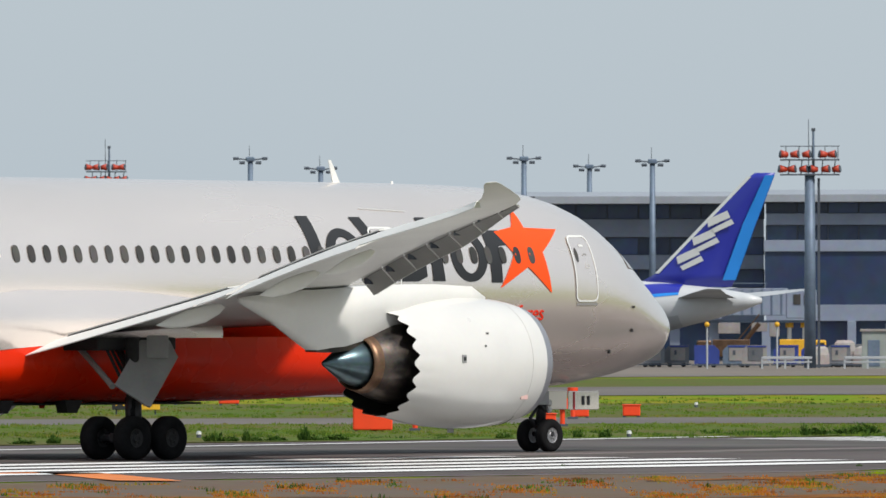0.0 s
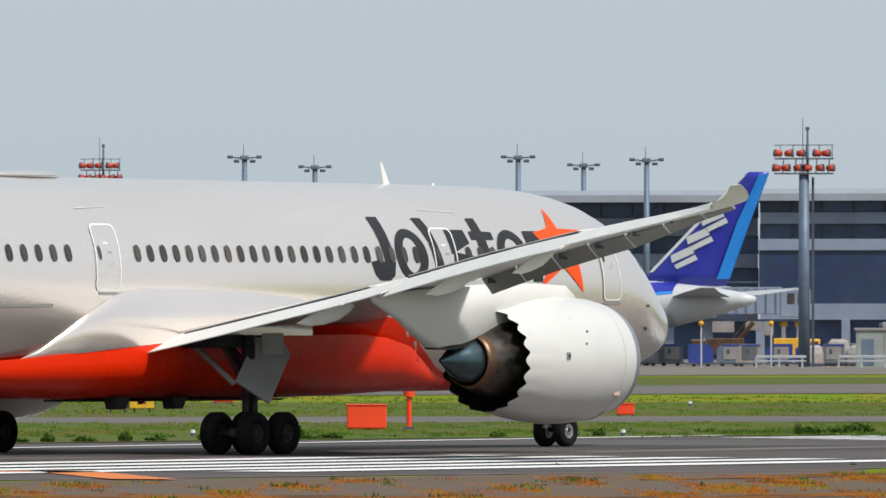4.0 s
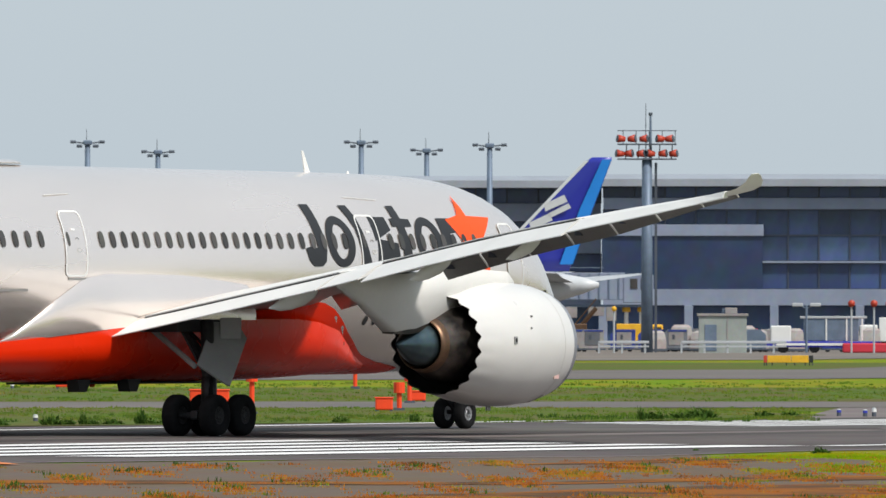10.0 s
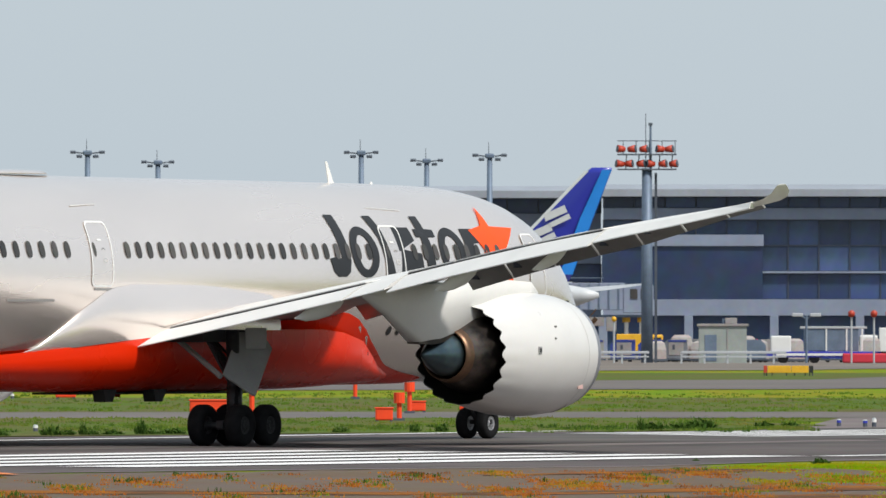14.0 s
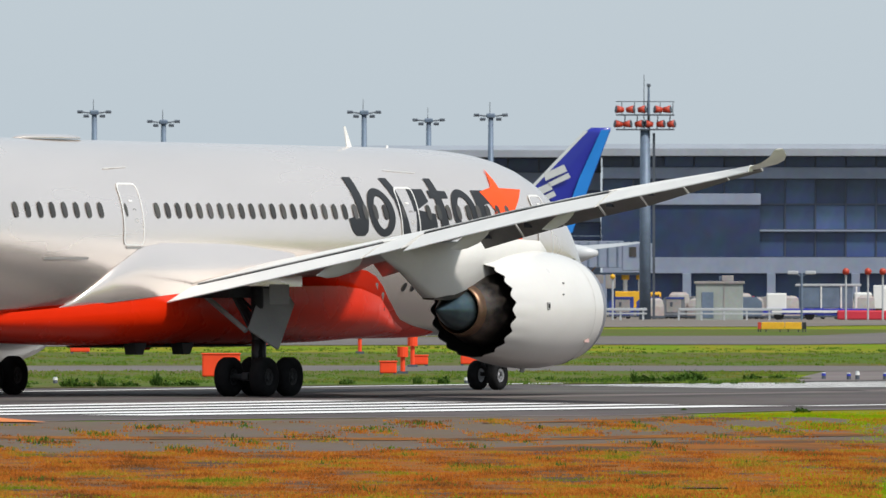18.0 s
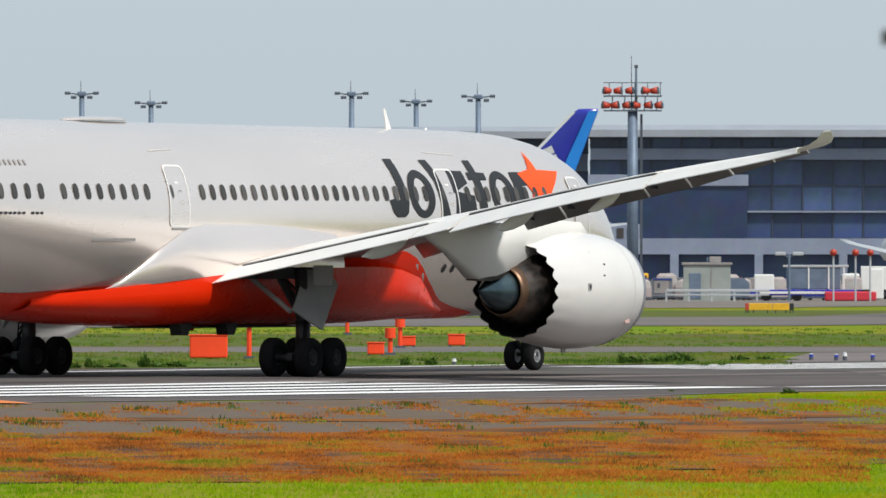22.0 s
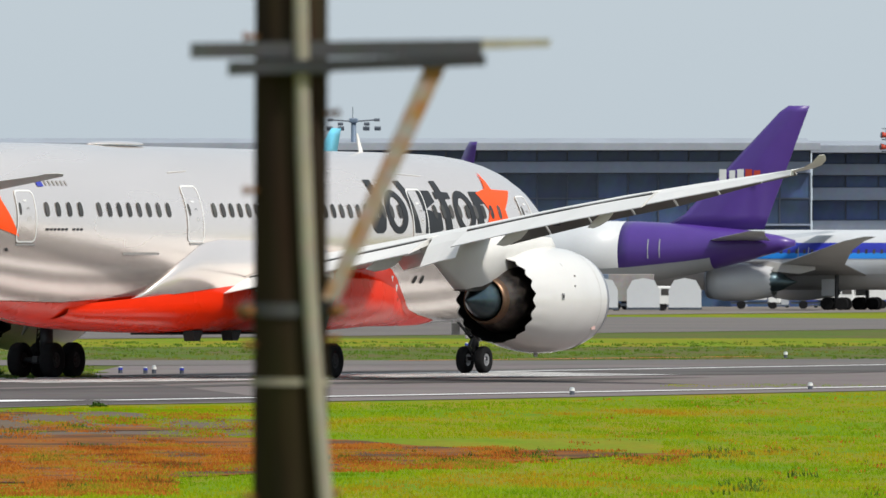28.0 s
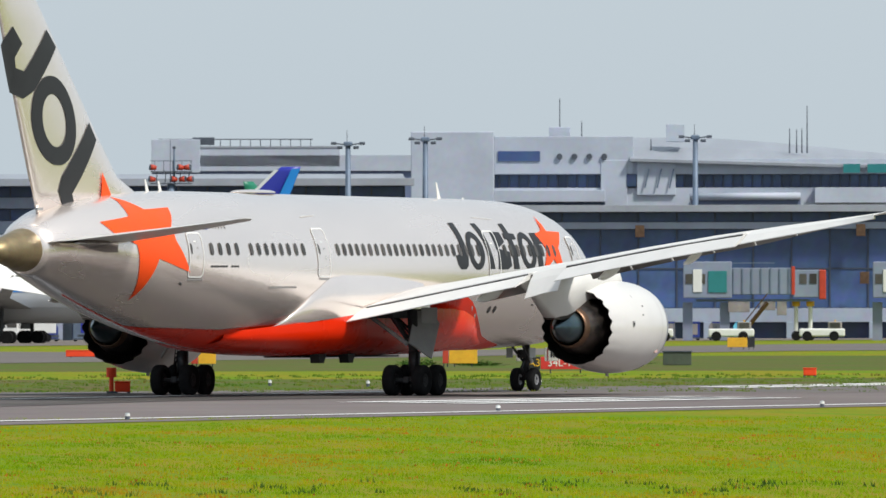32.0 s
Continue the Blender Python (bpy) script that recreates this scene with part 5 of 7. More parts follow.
        rings = [foil(le * k, te * k, s * y * k, z * k, th * k) for y, le, te, z, th in ((1.0, -19.6, -25.3, 6.0, 0.5), (6.0, -23.0, -26.5, 6.4, 0.3), (9.9, -26.2, -27.7, 6.8, 0.06))]
        part("tailplane", loft(rings), JETGREY, t, "", True)
        cy, cz, ke = s * eng[0] * k, eng[1] * k, k * eng[2]
        e = part("nacelle", revolve([(4.7 * k, 1.40 * ke), (5.8 * k, 1.62 * ke), (7.8 * k, 1.86 * ke), (9.6 * k, 1.84 * ke), (11.2 * k, 1.55 * ke), (11.0 * k, 1.38 * ke), (9.0 * k, 1.36 * ke), (9.0 * k, 0.05)], 36, centre=(0, cy, cz),
                 wave=(lambda j, a: -0.18 * k * (0.5 + 0.5 * math.cos(18 * a)) if j == 0 else 0) if chevrons else None), nacelle or body, t, "", True)
        part("engine_core", revolve([(5.6 * k, 1.3 * ke), (5.0 * k, 1.05 * ke), (3.6 * k, 0.75 * ke), (3.5 * k, 0.58 * ke), (2.3 * k, 0.02)], 24, centre=(0, cy, cz)), CONE, e, "dark engine core", True)
        part("inlet_lip", revolve([(10.9 * k, 1.68 * ke), (11.22 * k, 1.55 * ke), (10.9 * k, 1.36 * ke)], 36, centre=(0, cy, cz)), LIPMETAL, e, "", True)
        part("pylon", loft([[Vector((x * k, cy + h * k * dx, z * k)) for dx, z in ((-1, zt), (1, zt), (1, zb), (-1, zb))] for x, zt, zb, h in ((8.5, 4.6, 4.2, 0.1), (5.5, 4.75, 3.8, 0.28), (2.0, 4.3, 3.5, 0.2), (0.5, 4.2, 3.9, 0.05))]), WINGGREY, t)
        g = part("main_gear", rod(bmesh.new(), (0, s * 4.9 * k, 0.7 * k), (0, s * 4.7 * k, 3.4 * k), 0.2 * k, seg=8), STRUT, t)
        for ax in (-0.73, 0.73):
            for d in (-0.62, 0.62):
                part("wheel", rod(bmesh.new(), (ax * k, s * 4.9 * k + (d - 0.2) * k, 0.63 * k), (ax * k, s * 4.9 * k + (d + 0.2) * k, 0.63 * k), 0.63 * k, seg=20), TYRE, g)
        part("gear_door", box(bmesh.new(), (0.7 * k, s * 5.3 * k, 2.2 * k), (1.3 * k, 0.06, 1.6 * k), bevel=0.02), JETGREY, t)
    g = part("nose_gear", rod(bmesh.new(), (22.8 * k, 0, 0.5 * k), (22.9 * k, 0, 2.6 * k), 0.13 * k, seg=8), STRUT, t)
    for d in (-0.36, 0.36):
        part("wheel", rod(bmesh.new(), (22.8 * k, (d - 0.16) * k, 0.51 * k), (22.8 * k, (d + 0.16) * k, 0.51 * k), 0.51 * k, seg=18), TYRE, g)
    for s in (-1, 1):
        part("gear_door", box(bmesh.new(), (23.4 * k, s * 0.55 * k, 2.0 * k), (1.2 * k, 0.05, 0.7 * k)), body, g)
    return t, fin


def fin_mark(fin, k, pts, mat, name="fin_shape"):
    """A plain shape on both sides of a fin, in the fin's own x and z."""
    for s in (-1, 1):
        bm = poly(pts)
        for v in bm.verts:
            v.co = Vector((v.co.x * k, s * 0.40 * k, v.co.z * k))
        part(name, bm, mat, fin, "pale plain emblem shape")


def slanted_fin_bars(fin, k):
    for x, z in ((-20.5, 9.6), (-22.0, 11.2), (-23.4, 12.8)):
        fin_mark(fin, k, [(x + 1.05, z - 0.6), (x + 1.2, z + 0.05), (x - 0.75, z + 0.85), (x - 1.05, z + 0.25)], LINE)
        fin_mark(fin, k, [(x + 0.6, z - 1.15), (x + 0.85, z - 0.8), (x - 1.15, z + 0.12), (x - 1.4, z - 0.3)], LINE)


def jet_pose(az, dist, rz):
    p = bearing(az, dist, apron_z(dist))
    return pose(p.x, p.y, p.z, 0, 0, rz)


blue_stripes = [(27, -12, 2, 14, SKYBLUE, 0.035), (27, -12, 13, 34, BLUE, 0.04), (-12, -20, 2, 14, SKYBLUE, 0.035, 30, 40), (-12, -20, 13, 34, BLUE, 0.04, 38, 80)]
for az, d, rz in ((0.13, 1254, 155), (5.17, 1352, 157)):
    t, fin = airliner("blue_striped_jet", jet_pose(az, d, rz), "white parked airliner with a royal blue tail and stripe", 1.0, JETWHITE, JETGREY, BLUE, blue_stripes, SKYBLUE, None, JETWHITE, chevrons=True)
    slanted_fin_bars(fin, 1.0)
t, fin = airliner("purple_tailed_jet", jet_pose(3.72, 1350, 157), "white freighter airliner with a purple tail", 1.11, JETWHITE, JETGREY, PURPLE, (), None, PURPLE, JETWHITE, [(18.6, 22.6, 5.3, 7.0, PURPLE), (12, 17.5, 5.3, 6.9, LAMPRED)], fin_up=1.07)
for x, z, w, mat in ((-20.8, 11.6, 0.55, LINE), (-21.65, 11.5, 0.45, LINE), (-22.4, 11.6, 0.5, LINE), (-23.15, 11.6, 0.5, LAMPRED), (-23.9, 11.5, 0.5, LAMPRED)):
    fin_mark(fin, 1.11, [(x - w * 0.6, z - 0.55), (x + w * 0.6, z - 0.55), (x + w * 0.6, z + 0.55), (x - w * 0.6, z + 0.55)], mat)
airliner("purple_tailed_jet", jet_pose(3.19, 1446, 110), "white freighter airliner with a purple tail, parked behind", 1.0, JETWHITE, JETGREY, PURPLE, (), None, PURPLE, JETWHITE, span=0.5, eng=(6.0, 2.6, 0.9))
t, fin = airliner("green_striped_jet", jet_pose(6.70, 1425, 50), "white parked airliner with a green stripe and tail", 0.95, JETWHITE, JETWHITE, GREEN, [(20, -14, -2, 9, GREEN, 0.035), (-14, -24, -2, 9, GREEN, 0.035, -22, 44), (-19, -24, -50, -24, CRIMSON, 0.04)], None, None, JETWHITE, [(20, 23.5, 6.0, 6.9, GREEN)])
taxi_jet, fin = airliner("pale_blue_jet", jet_pose(2.7, 850, 237), "pale blue and white airliner taxiing on a far taxiway", 0.67, KBLUE, JETGREY, KBLUE, [(28.38, -27, -89, -4, JETWHITE, 0.035), (28.3, -26, -4, 5, JETGREY, 0.045)], None, None, STEEL, [(9 + 1.25 * i, 9.95 + 1.25 * i, 5.95, 6.7, BLUE) for i in range(8)], slim=1.0, eng=(7.0, 2.2, 0.78), fin_up=1.14)
fin_mark(fin, 0.67, [(-22.4 + 1.3 * math.cos(a), 10.6 + 1.3 * math.sin(a)) for a in [2 * math.pi * i / 16 for i in range(16)]], CRIMSON)

# ---- apron masts ----
def flood_mast(az, dist, top, head=3.3, rows=1, label="grey apron floodlight mast", lamps=STEEL, red=False, sparse=False):
    p = bearing(az, dist, apron_z(dist))
    t = thing("floodlight_mast", pose(p.x, p.y, p.z, 0, 0, -az), label, "light mast", "floodlight masts")
    h = top - p.z
    part("pole", rod(bmesh.new(), (0, 0, 0), (0, 0, h), 0.42 if not red else 0.5, 0.27 if not red else 0.42, 16), STEEL, t, "", True)
    part("lightning_rod", rod(bmesh.new(), (-0.1, 0, h), (-0.1, 0, h + (1.4 if not red else 4.6)), 0.05, 0.03, 6), DKSTEEL, t)
    w = head / 2
    if not red:
        part("cage", box(bmesh.new(), (0, 0, h - 0.05), (0.95, 0.9, 0.5), bevel=0.12), STEEL, t)
        for s in (-1, 1):
            part("arm", rod(bmesh.new(), (0, 0, h - 0.15), (s * w, 0, h + 0.05), 0.07, seg=6), DKSTEEL, t)
            for x, dz in ((0.52, -0.42), (0.92, 0.02)):
                l = part("floodlight", box(bmesh.new(), (0, 0, 0), (0.6, 0.4, 0.22), bevel=0.05), DKSTEEL, t)
                l.matrix_basis = pose(s * w * x, -0.3, h + dz, 25, 0, 0)
            for r in range(1, rows):
                for x in (0.5, 0.95):
                    l = part("floodlight", box(bmesh.new(), (0, 0, 0), (0.7, 0.4, 0.35), bevel=0.05), DKSTEEL, t)
                    l.matrix_basis = pose(s * w * x, -0.3, h - 0.9 * r, 25, 0, 0)
    else:
        for k, z in enumerate((h - 0.1, h + 1.15, h + 2.3)):
            d = part("platform_rail" if k == 2 else "platform", box(bmesh.new(), (0, 0, z), (head, 1.3 if k < 2 else 0.08, 0.12 if k < 2 else 0.07)), DKSTEEL, t)
            if k == 2:
                for x in np.linspace(-w * 0.8, w * 0.95, 5):
                    part("rail_post", rod(bmesh.new(), (x, 0, h + 1.15), (x, 0, h + 2.3), 0.035, seg=5), DKSTEEL, d)
        for z, xs in ((h + 0.34, (-0.9, -0.62, -0.22, 0.14, 0.52, 0.88)), (h + 1.58, (-0.86, -0.52, -0.12, 0.46, 0.74))):
            for j, x in enumerate(xs):
                if sparse and j in (1, 2):
                    continue
                l = part("floodlight", rod(bmesh.new(), (0, -0.34, 0), (0, 0.30, 0.05), 0.34, 0.22, 14), LAMPRED, t, "red floodlight", True)
                l.matrix_basis = pose(x * w, -0.2, z, -10, 0, 72 * (1 if j % 3 else -1))
                part("lens", rod(bmesh.new(), (0, -0.35, 0), (0, -0.39, 0), 0.30, seg=14), DKSTEEL, l)
        part("side_ladder", box(bmesh.new(), (0.75, 0, (h - 0.4) / 2), (0.22, 0.08, h - 0.4)), DKSTEEL, t)
        part("upper_post", rod(bmesh.new(), (0.3, 0, h), (0.3, 0, h + 3.6), 0.13, 0.09, 8), STEEL, t)
        part("beacon", box(bmesh.new(), (0.3, 0, h + 3.7), (0.34, 0.3, 0.26), bevel=0.05), DKSTEEL, t)
        for x in (-0.72, -0.3, 0.4, 0.82):
            part("lamp_bracket", rod(bmesh.new(), (x * w, 0, h - 0.1), (x * w + 0.1, 0, h + 1.15), 0.05, seg=5), DKSTEEL, t)
    return t


for az, d, top in ((-0.782, 1500, 20.3), (-0.50, 1560, 19.9), (0.317, 1500, 20.3), (0.580, 1580, 20.3), (0.833, 1500, 20.0), (6.52, 1500, 19.9), (6.835, 1520, 20.6), (7.935, 1540, 21.0)):
    flood_mast(az, d, top)
flood_mast(3.14, 1500, 18.9, 5.4, 2)
flood_mast(1.462, 1205, 15.75, 5.0, 1, "tall steel mast with two rows of red floodlights", red=True)
flood_mast(-1.36, 1480, 17.6, 4.2, 1, "steel mast with two rows of red floodlights", red=True)
flood_mast(5.376, 1480, 15.5, 4.4, 1, "steel mast with a few red floodlights", red=True, sparse=True)
flood_mast(5.80, 1480, 15.6, 4.4, 1, "steel mast with a few red floodlights", red=True, sparse=True)

# ---- terminal buildings ----
# blue haze of the distance is mixed into these wall and glass colours
CLADDING = material("pale_grey_cladding", (0.43, 0.475, 0.555), 0.6, 0, 0.12, 0.2, 1.5, vary_piece=0.05)
CLADPIER = material("darker_grey_cladding", (0.235, 0.275, 0.365), 0.65, 0, 0.15, 0.2, 1.5)
# east pier and main front: cladding colour paled by painted-in haze
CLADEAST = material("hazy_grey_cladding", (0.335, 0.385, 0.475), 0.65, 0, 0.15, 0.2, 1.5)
CLADDARK = material("blue_grey_cladding", (0.125, 0.162, 0.265), 0.6, 0, 0.12, 0.2, 1.5)
ROOFING = material("ribbed_metal_roof", (0.33, 0.355, 0.40), 0.5, 0.2, 0.12, 0.3, 3, stretch=(1, 0.2, 1))
BLUEGLASS = material("blue_curtain_glass", (0.034, 0.062, 0.145), 0.2, 0.0, 0.4, 0.12, 0.6, vary_piece=0.45, tint=(0.048, 0.08, 0.165))
PALEGLASS = material("sky_reflecting_glass", (0.050, 0.086, 0.168), 0.16, 0.0, 0.4, 0.15, 0.7, vary_piece=0.5)
# window glass with the air's blue haze put into its base colour
HAZEGLASS = material("haze_tinted_glass", (0.064, 0.112, 0.245), 0.22, 0.0, 0.35, 0.15, 0.7, vary_piece=0.25)
MULLION = material("window_mullion", (0.06, 0.075, 0.11), 0.5, 0.3, 0.1, 1, 5)
TEAL = material("teal_panel", (0.02, 0.20, 0.21), 0.5, 0, 0.1, 1, 6)
CONCRETE = material("stained_concrete", (0.32, 0.30, 0.29), 0.85, 0, 0.2, 0.5, 3)


def building(name, az0, az1, dist, floors, label, roof=None, pitch=4.4, base=None, clad=None):
    """A long block seen square on; floors are (z0, z1, kind, out), z over the block's foot."""
    a, b = bearing(az0, dist), bearing(az1, dist)
    z = apron_z(dist) if base is None else base
    L = (b - a).length
    ang = math.degrees(math.atan2(b.y - a.y, b.x - a.x))
    t = thing(name, pose(a.x, a.y, z, 0, 0, ang), label, "building", "terminal buildings")
    top = max(f[1] for f in floors)
    part("wall", box(bmesh.new(), (L / 2, 16, top / 2), (L, 30, top)), CLADDARK, t)
    for z0, z1, kind, out in floors:
        if kind in ("band", "light", "roof"):
            part({"band": "dark_band", "light": "cladding_band", "roof": "roof_edge"}[kind], box(bmesh.new(), (L / 2, 0.6 - out, (z0 + z1) / 2), (L + (2.0 if kind == "roof" else 0), 1.0 + out * 2, z1 - z0), bevel=0.03),
                 {"band": CLADDARK, "light": clad or CLADDING, "roof": ROOFING}[kind], t)
        elif kind in ("glass", "pale", "haze"):
            n = max(1, int(L / pitch))
            w = L / n
            rows = 1 if z1 - z0 < 3 else 2
            hh = (z1 - z0) / rows
            src = None
            for i in range(n):
                for r in range(rows):
                    m = pose((i + 0.5) * w, 0.55 - out, z0 + hh * (r + 0.5))
                    if src is None:
                        src = part("window_pane", box(bmesh.new(), (0, 0, 0), (w - 0.16, 0.12, hh - 0.16)), {"glass": BLUEGLASS, "pale": PALEGLASS, "haze": HAZEGLASS}[kind], t)
                        src.matrix_basis = m
                    else:
                        again("window_pane", src, m, t)
            mull = bmesh.new()
            for i in range(n + 1):
                box(mull, (i * w, 0.52 - out, (z0 + z1) / 2), (0.14, 0.3, z1 - z0))
            for r in range(rows + 1):
                box(mull, (L / 2, 0.52 - out, z0 + hh * r), (L, 0.26, 0.14))
            part("mullion_grid", mull, MULLION, t)
        elif kind == "columns":
            for i in range(int(L / 9) + 1):
                part("column", box(bmesh.new(), (min(L, i * 9.0) * 0.999, -1.2, (z0 + z1) / 2), (0.9, 0.9, z1 - z0), bevel=0.05), clad or CLADDING, t)
            part("recess", box(bmesh.new(), (L / 2, 0.9, (z0 + z1) / 2), (L, 0.3, z1 - z0)), BLUEGLASS, t)
    return t, L


pier = [(0, 4.2, "columns", 0.0), (4.2, 5.9, "light", 0.6), (5.9, 8.65, "glass", 0.0), (8.65, 8.85, "light", 0.15), (8.85, 14.3, "pale", 0.0), (14.3, 15.5, "light", 0.35), (15.5, 16.7, "glass", -0.1), (16.7, 17.5, "roof", 1.4)]
west, L1 = building("pier_terminal", 0.40, 1.28, 1510, [(0, 4.1, "columns", 0), (4.1, 5.75, "light", 0.6), (5.75, 9.7, "glass", 0.0), (9.7, 11.2, "light", 0.6), (11.2, 13.1, "glass", 0.0), (13.1, 15.0, "light", 0.3), (15.0, 16.6, "glass", -0.1), (16.6, 17.4, "roof", 3.0)],
                    "long grey terminal pier with bands of windows", pitch=3.0, clad=CLADPIER)
mid, L2 = building("pier_terminal", 1.29, 5.0, 1500, pier, "long terminal pier with a blue glass front", pitch=3.2, clad=CLADPIER)
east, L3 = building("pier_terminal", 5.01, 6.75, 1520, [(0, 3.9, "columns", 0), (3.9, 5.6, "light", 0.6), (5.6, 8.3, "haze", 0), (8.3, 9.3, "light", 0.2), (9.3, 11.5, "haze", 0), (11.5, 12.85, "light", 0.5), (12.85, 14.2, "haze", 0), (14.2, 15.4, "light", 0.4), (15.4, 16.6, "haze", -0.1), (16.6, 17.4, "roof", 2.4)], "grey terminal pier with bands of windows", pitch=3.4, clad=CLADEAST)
# pale wall block set into the glass front, and dark bay beside it
part("navy_front", box(bmesh.new(), (8.3, -0.2, 8.7), (16.9, 0.8, 5.6)), BLUEGLASS, mid, "dark navy glass bay")
part("wall_panel", box(bmesh.new(), (8.3, -0.35, 12.1), (17.1, 1.1, 1.2), bevel=0.04), CLADPIER, mid)
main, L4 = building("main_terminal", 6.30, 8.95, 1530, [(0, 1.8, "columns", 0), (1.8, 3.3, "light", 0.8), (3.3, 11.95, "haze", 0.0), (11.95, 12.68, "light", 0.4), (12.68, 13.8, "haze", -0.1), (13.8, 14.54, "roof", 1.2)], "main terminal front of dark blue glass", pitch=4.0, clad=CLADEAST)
hall, L5 = building("terminal_hall", 6.78, 9.0, 1600, [(0, 15.0, "band", 0), (15.0, 17.04, "light", 0.2), (17.04, 18.58, "glass", 0.0), (18.58, 20.3, "light", 0.25)], "stepped pale grey terminal hall with a long sloping roof", pitch=1.1)
part("solid_wing", box(bmesh.new(), (4.7, -2.4, 18.2), (9.4, 6, 10.4), bevel=0.1), CLADDING, hall)
part("upper_wall", box(bmesh.new(), (17.3, 0.2, 20.75), (15.8, 1.6, 4.3), bevel=0.06), CLADDING, hall)
part("solid_wing", box(bmesh.new(), (23.0, 0.0, 17.6), (3.0, 1.4, 5.2), bevel=0.05), CLADDING, hall)
part("solid_wing", box(bmesh.new(), (27.8, 0.0, 18.2), (4.4, 1.4, 4.0), bevel=0.05), CLADDING, hall)
part("ledge", box(bmesh.new(), (15.7, -2.2, 16.1), (12.6, 4.4, 1.35), bevel=0.05), CLADDING, hall, "solid balcony front")
part("ledge_recess", box(bmesh.new(), (15.7, -1.4, 15.2), (12.6, 2.6, 0.45)), BLUEGLASS, hall)
part("roof_duct", rod(bmesh.new(), (31.6, -2.0, 16.0), (44.2, -2.0, 16.05), 0.42, 0.42, 12), CLADDING, hall, "long white duct on the ledge", True)
part("duct_recess", box(bmesh.new(), (38.0, -0.9, 15.45), (12.4, 1.2, 0.65)), CLADDARK, hall)
part("terrace_wall", box(bmesh.new(), (54.0, -1.4, 16.15), (16.4, 2.6, 1.75), bevel=0.05), CLADDING, hall)
for x in (26.5, 27.9, 29.3):
    part("slanted_brace", rod(bmesh.new(), (x, -1.0, 17.0), (x + 0.5, -1.0, 19.2), 0.09, seg=6), STEEL, hall)
rings = []
for i in range(15):
    x = 24.8 + (L5 + 1.5 - 24.8) * i / 14
    eave = 20.35 - 0.75 * min(1, i / 9)
    ridge = 22.95 - 0.2 * i / 14 - 2.75 * max(0, (i - 3) / 11) ** 1.25
    rings.append([Vector((x, -1.6, eave)), Vector((x, 6, eave + (ridge - eave) * 0.55)), Vector((x, 18, ridge)), Vector((x, 28, ridge - 0.2)), Vector((x, 28, 19.2)), Vector((x, -1.6, eave - 0.3))])
part("sloping_roof", loft(rings), ROOFING, hall, "long curved metal roof falling to one side")
for x, w, h in ((16.8, 2.4, 1.7), (30.0, 2.1, 2.0)):
    part("roof_plant", box(bmesh.new(), (x, 4, 22.3 + h / 2), (w, 3, h), bevel=0.05), CLADDING, hall)
for x, h in ((16.8, 5.1), (19.3, 2.5), (45.0, 4.2), (43.0, 1.6), (43.8, 1.5), (44.4, 1.6), (27.2, 0.4)):
    part("roof_aerial", rod(bmesh.new(), (x, 4, 21.0), (x, 4, 22.2 + h), 0.1, 0.05, 6), DKSTEEL, hall)
part("small_window", box(bmesh.new(), (25.0, -0.72, 17.9), (1.1, 0.12, 1.4)), BLUEGLASS, hall)
for x, z in ((37.6, 11.7), (61.6, 11.8), (62.0, 6.6)):
    part("stand_board", box(bmesh.new(), (x, -1.6, z), (1.0, 0.3, 1.3), bevel=0.03), BRONZE, main, "small orange-brown stand board")
part("loggia", box(bmesh.new(), (12.2, -0.3, 20.65), (4.8, 0.9, 1.15)), BLUEGLASS, hall, "dark open loggia")
for i in range(4):
    part("round_vent", rod(bmesh.new(), (16.8 + 1.7 * i, -0.9, 20.6), (16.8 + 1.7 * i, 0.3, 20.6), 0.34, seg=14), DKSTEEL, hall)
for x, w in ((50.0, 1.9), (52.9, 2.2)):
    part("rooftop_sign", box(bmesh.new(), (x, -1.9, 19.2), (w, 0.3, 1.0)), TEAL, hall)
block, L6 = building("office_block", 5.72, 6.79, 1680, [(0, 19.8, "band", 0), (19.8, 21.7, "light", 0.2)], "pale grey windowless block on the roof line", pitch=6)
part("roof_room", box(bmesh.new(), (2.9, 1.2, 21.6), (5.8, 4, 4.0), bevel=0.06), CLADDING, block)
part("roof_room", box(bmesh.new(), (14.0, 2.2, 21.45), (17.0, 5, 2.3), bevel=0.06), CLADDING, block)
part("roof_coping", box(bmesh.new(), (14.0, 0.2, 22.68), (17.4, 1.2, 0.2)), ROOFING, block)
part("roof_plant", box(bmesh.new(), (6.2, 2, 23.4), (2.6, 2, 0.9)), DKSTEEL, block)
for i in range(16):
    part("roof_rail_post", box(bmesh.new(), (1.0 + 1.2 * i, 0.2, 23.2), (0.1, 0.1, 0.9)), DKSTEEL, block)
part("roof_rail", box(bmesh.new(), (10, 0.2, 23.6), (18.5, 0.12, 0.12)), DKSTEEL, block)
roof_rings = [[Vector((x, -1.4, 17.5)), Vector((x, 12, 18.1)), Vector((x, 28, 17.9)), Vector((x, 28, 17.2))] for x in np.linspace(-1, L2, 9)]
part("vaulted_roof", loft(roof_rings), ROOFING, mid, "shallow vaulted metal roof")
roof_rings = [[Vector((x, -3.4, 17.4)), Vector((x, 12, 18.0)), Vector((x, 28, 17.8)), Vector((x, 28, 17.1))] for x in np.linspace(-3.5, L1, 5)]
part("vaulted_roof", loft(roof_rings), ROOFING, west, "shallow vaulted metal roof with an overhang")
roof_rings = [[Vector((x, -3.0, 17.4)), Vector((x, 12, 18.0)), Vector((x, 28, 17.7)), Vector((x, 28, 17.1))] for x in np.linspace(-1, L3, 5)]
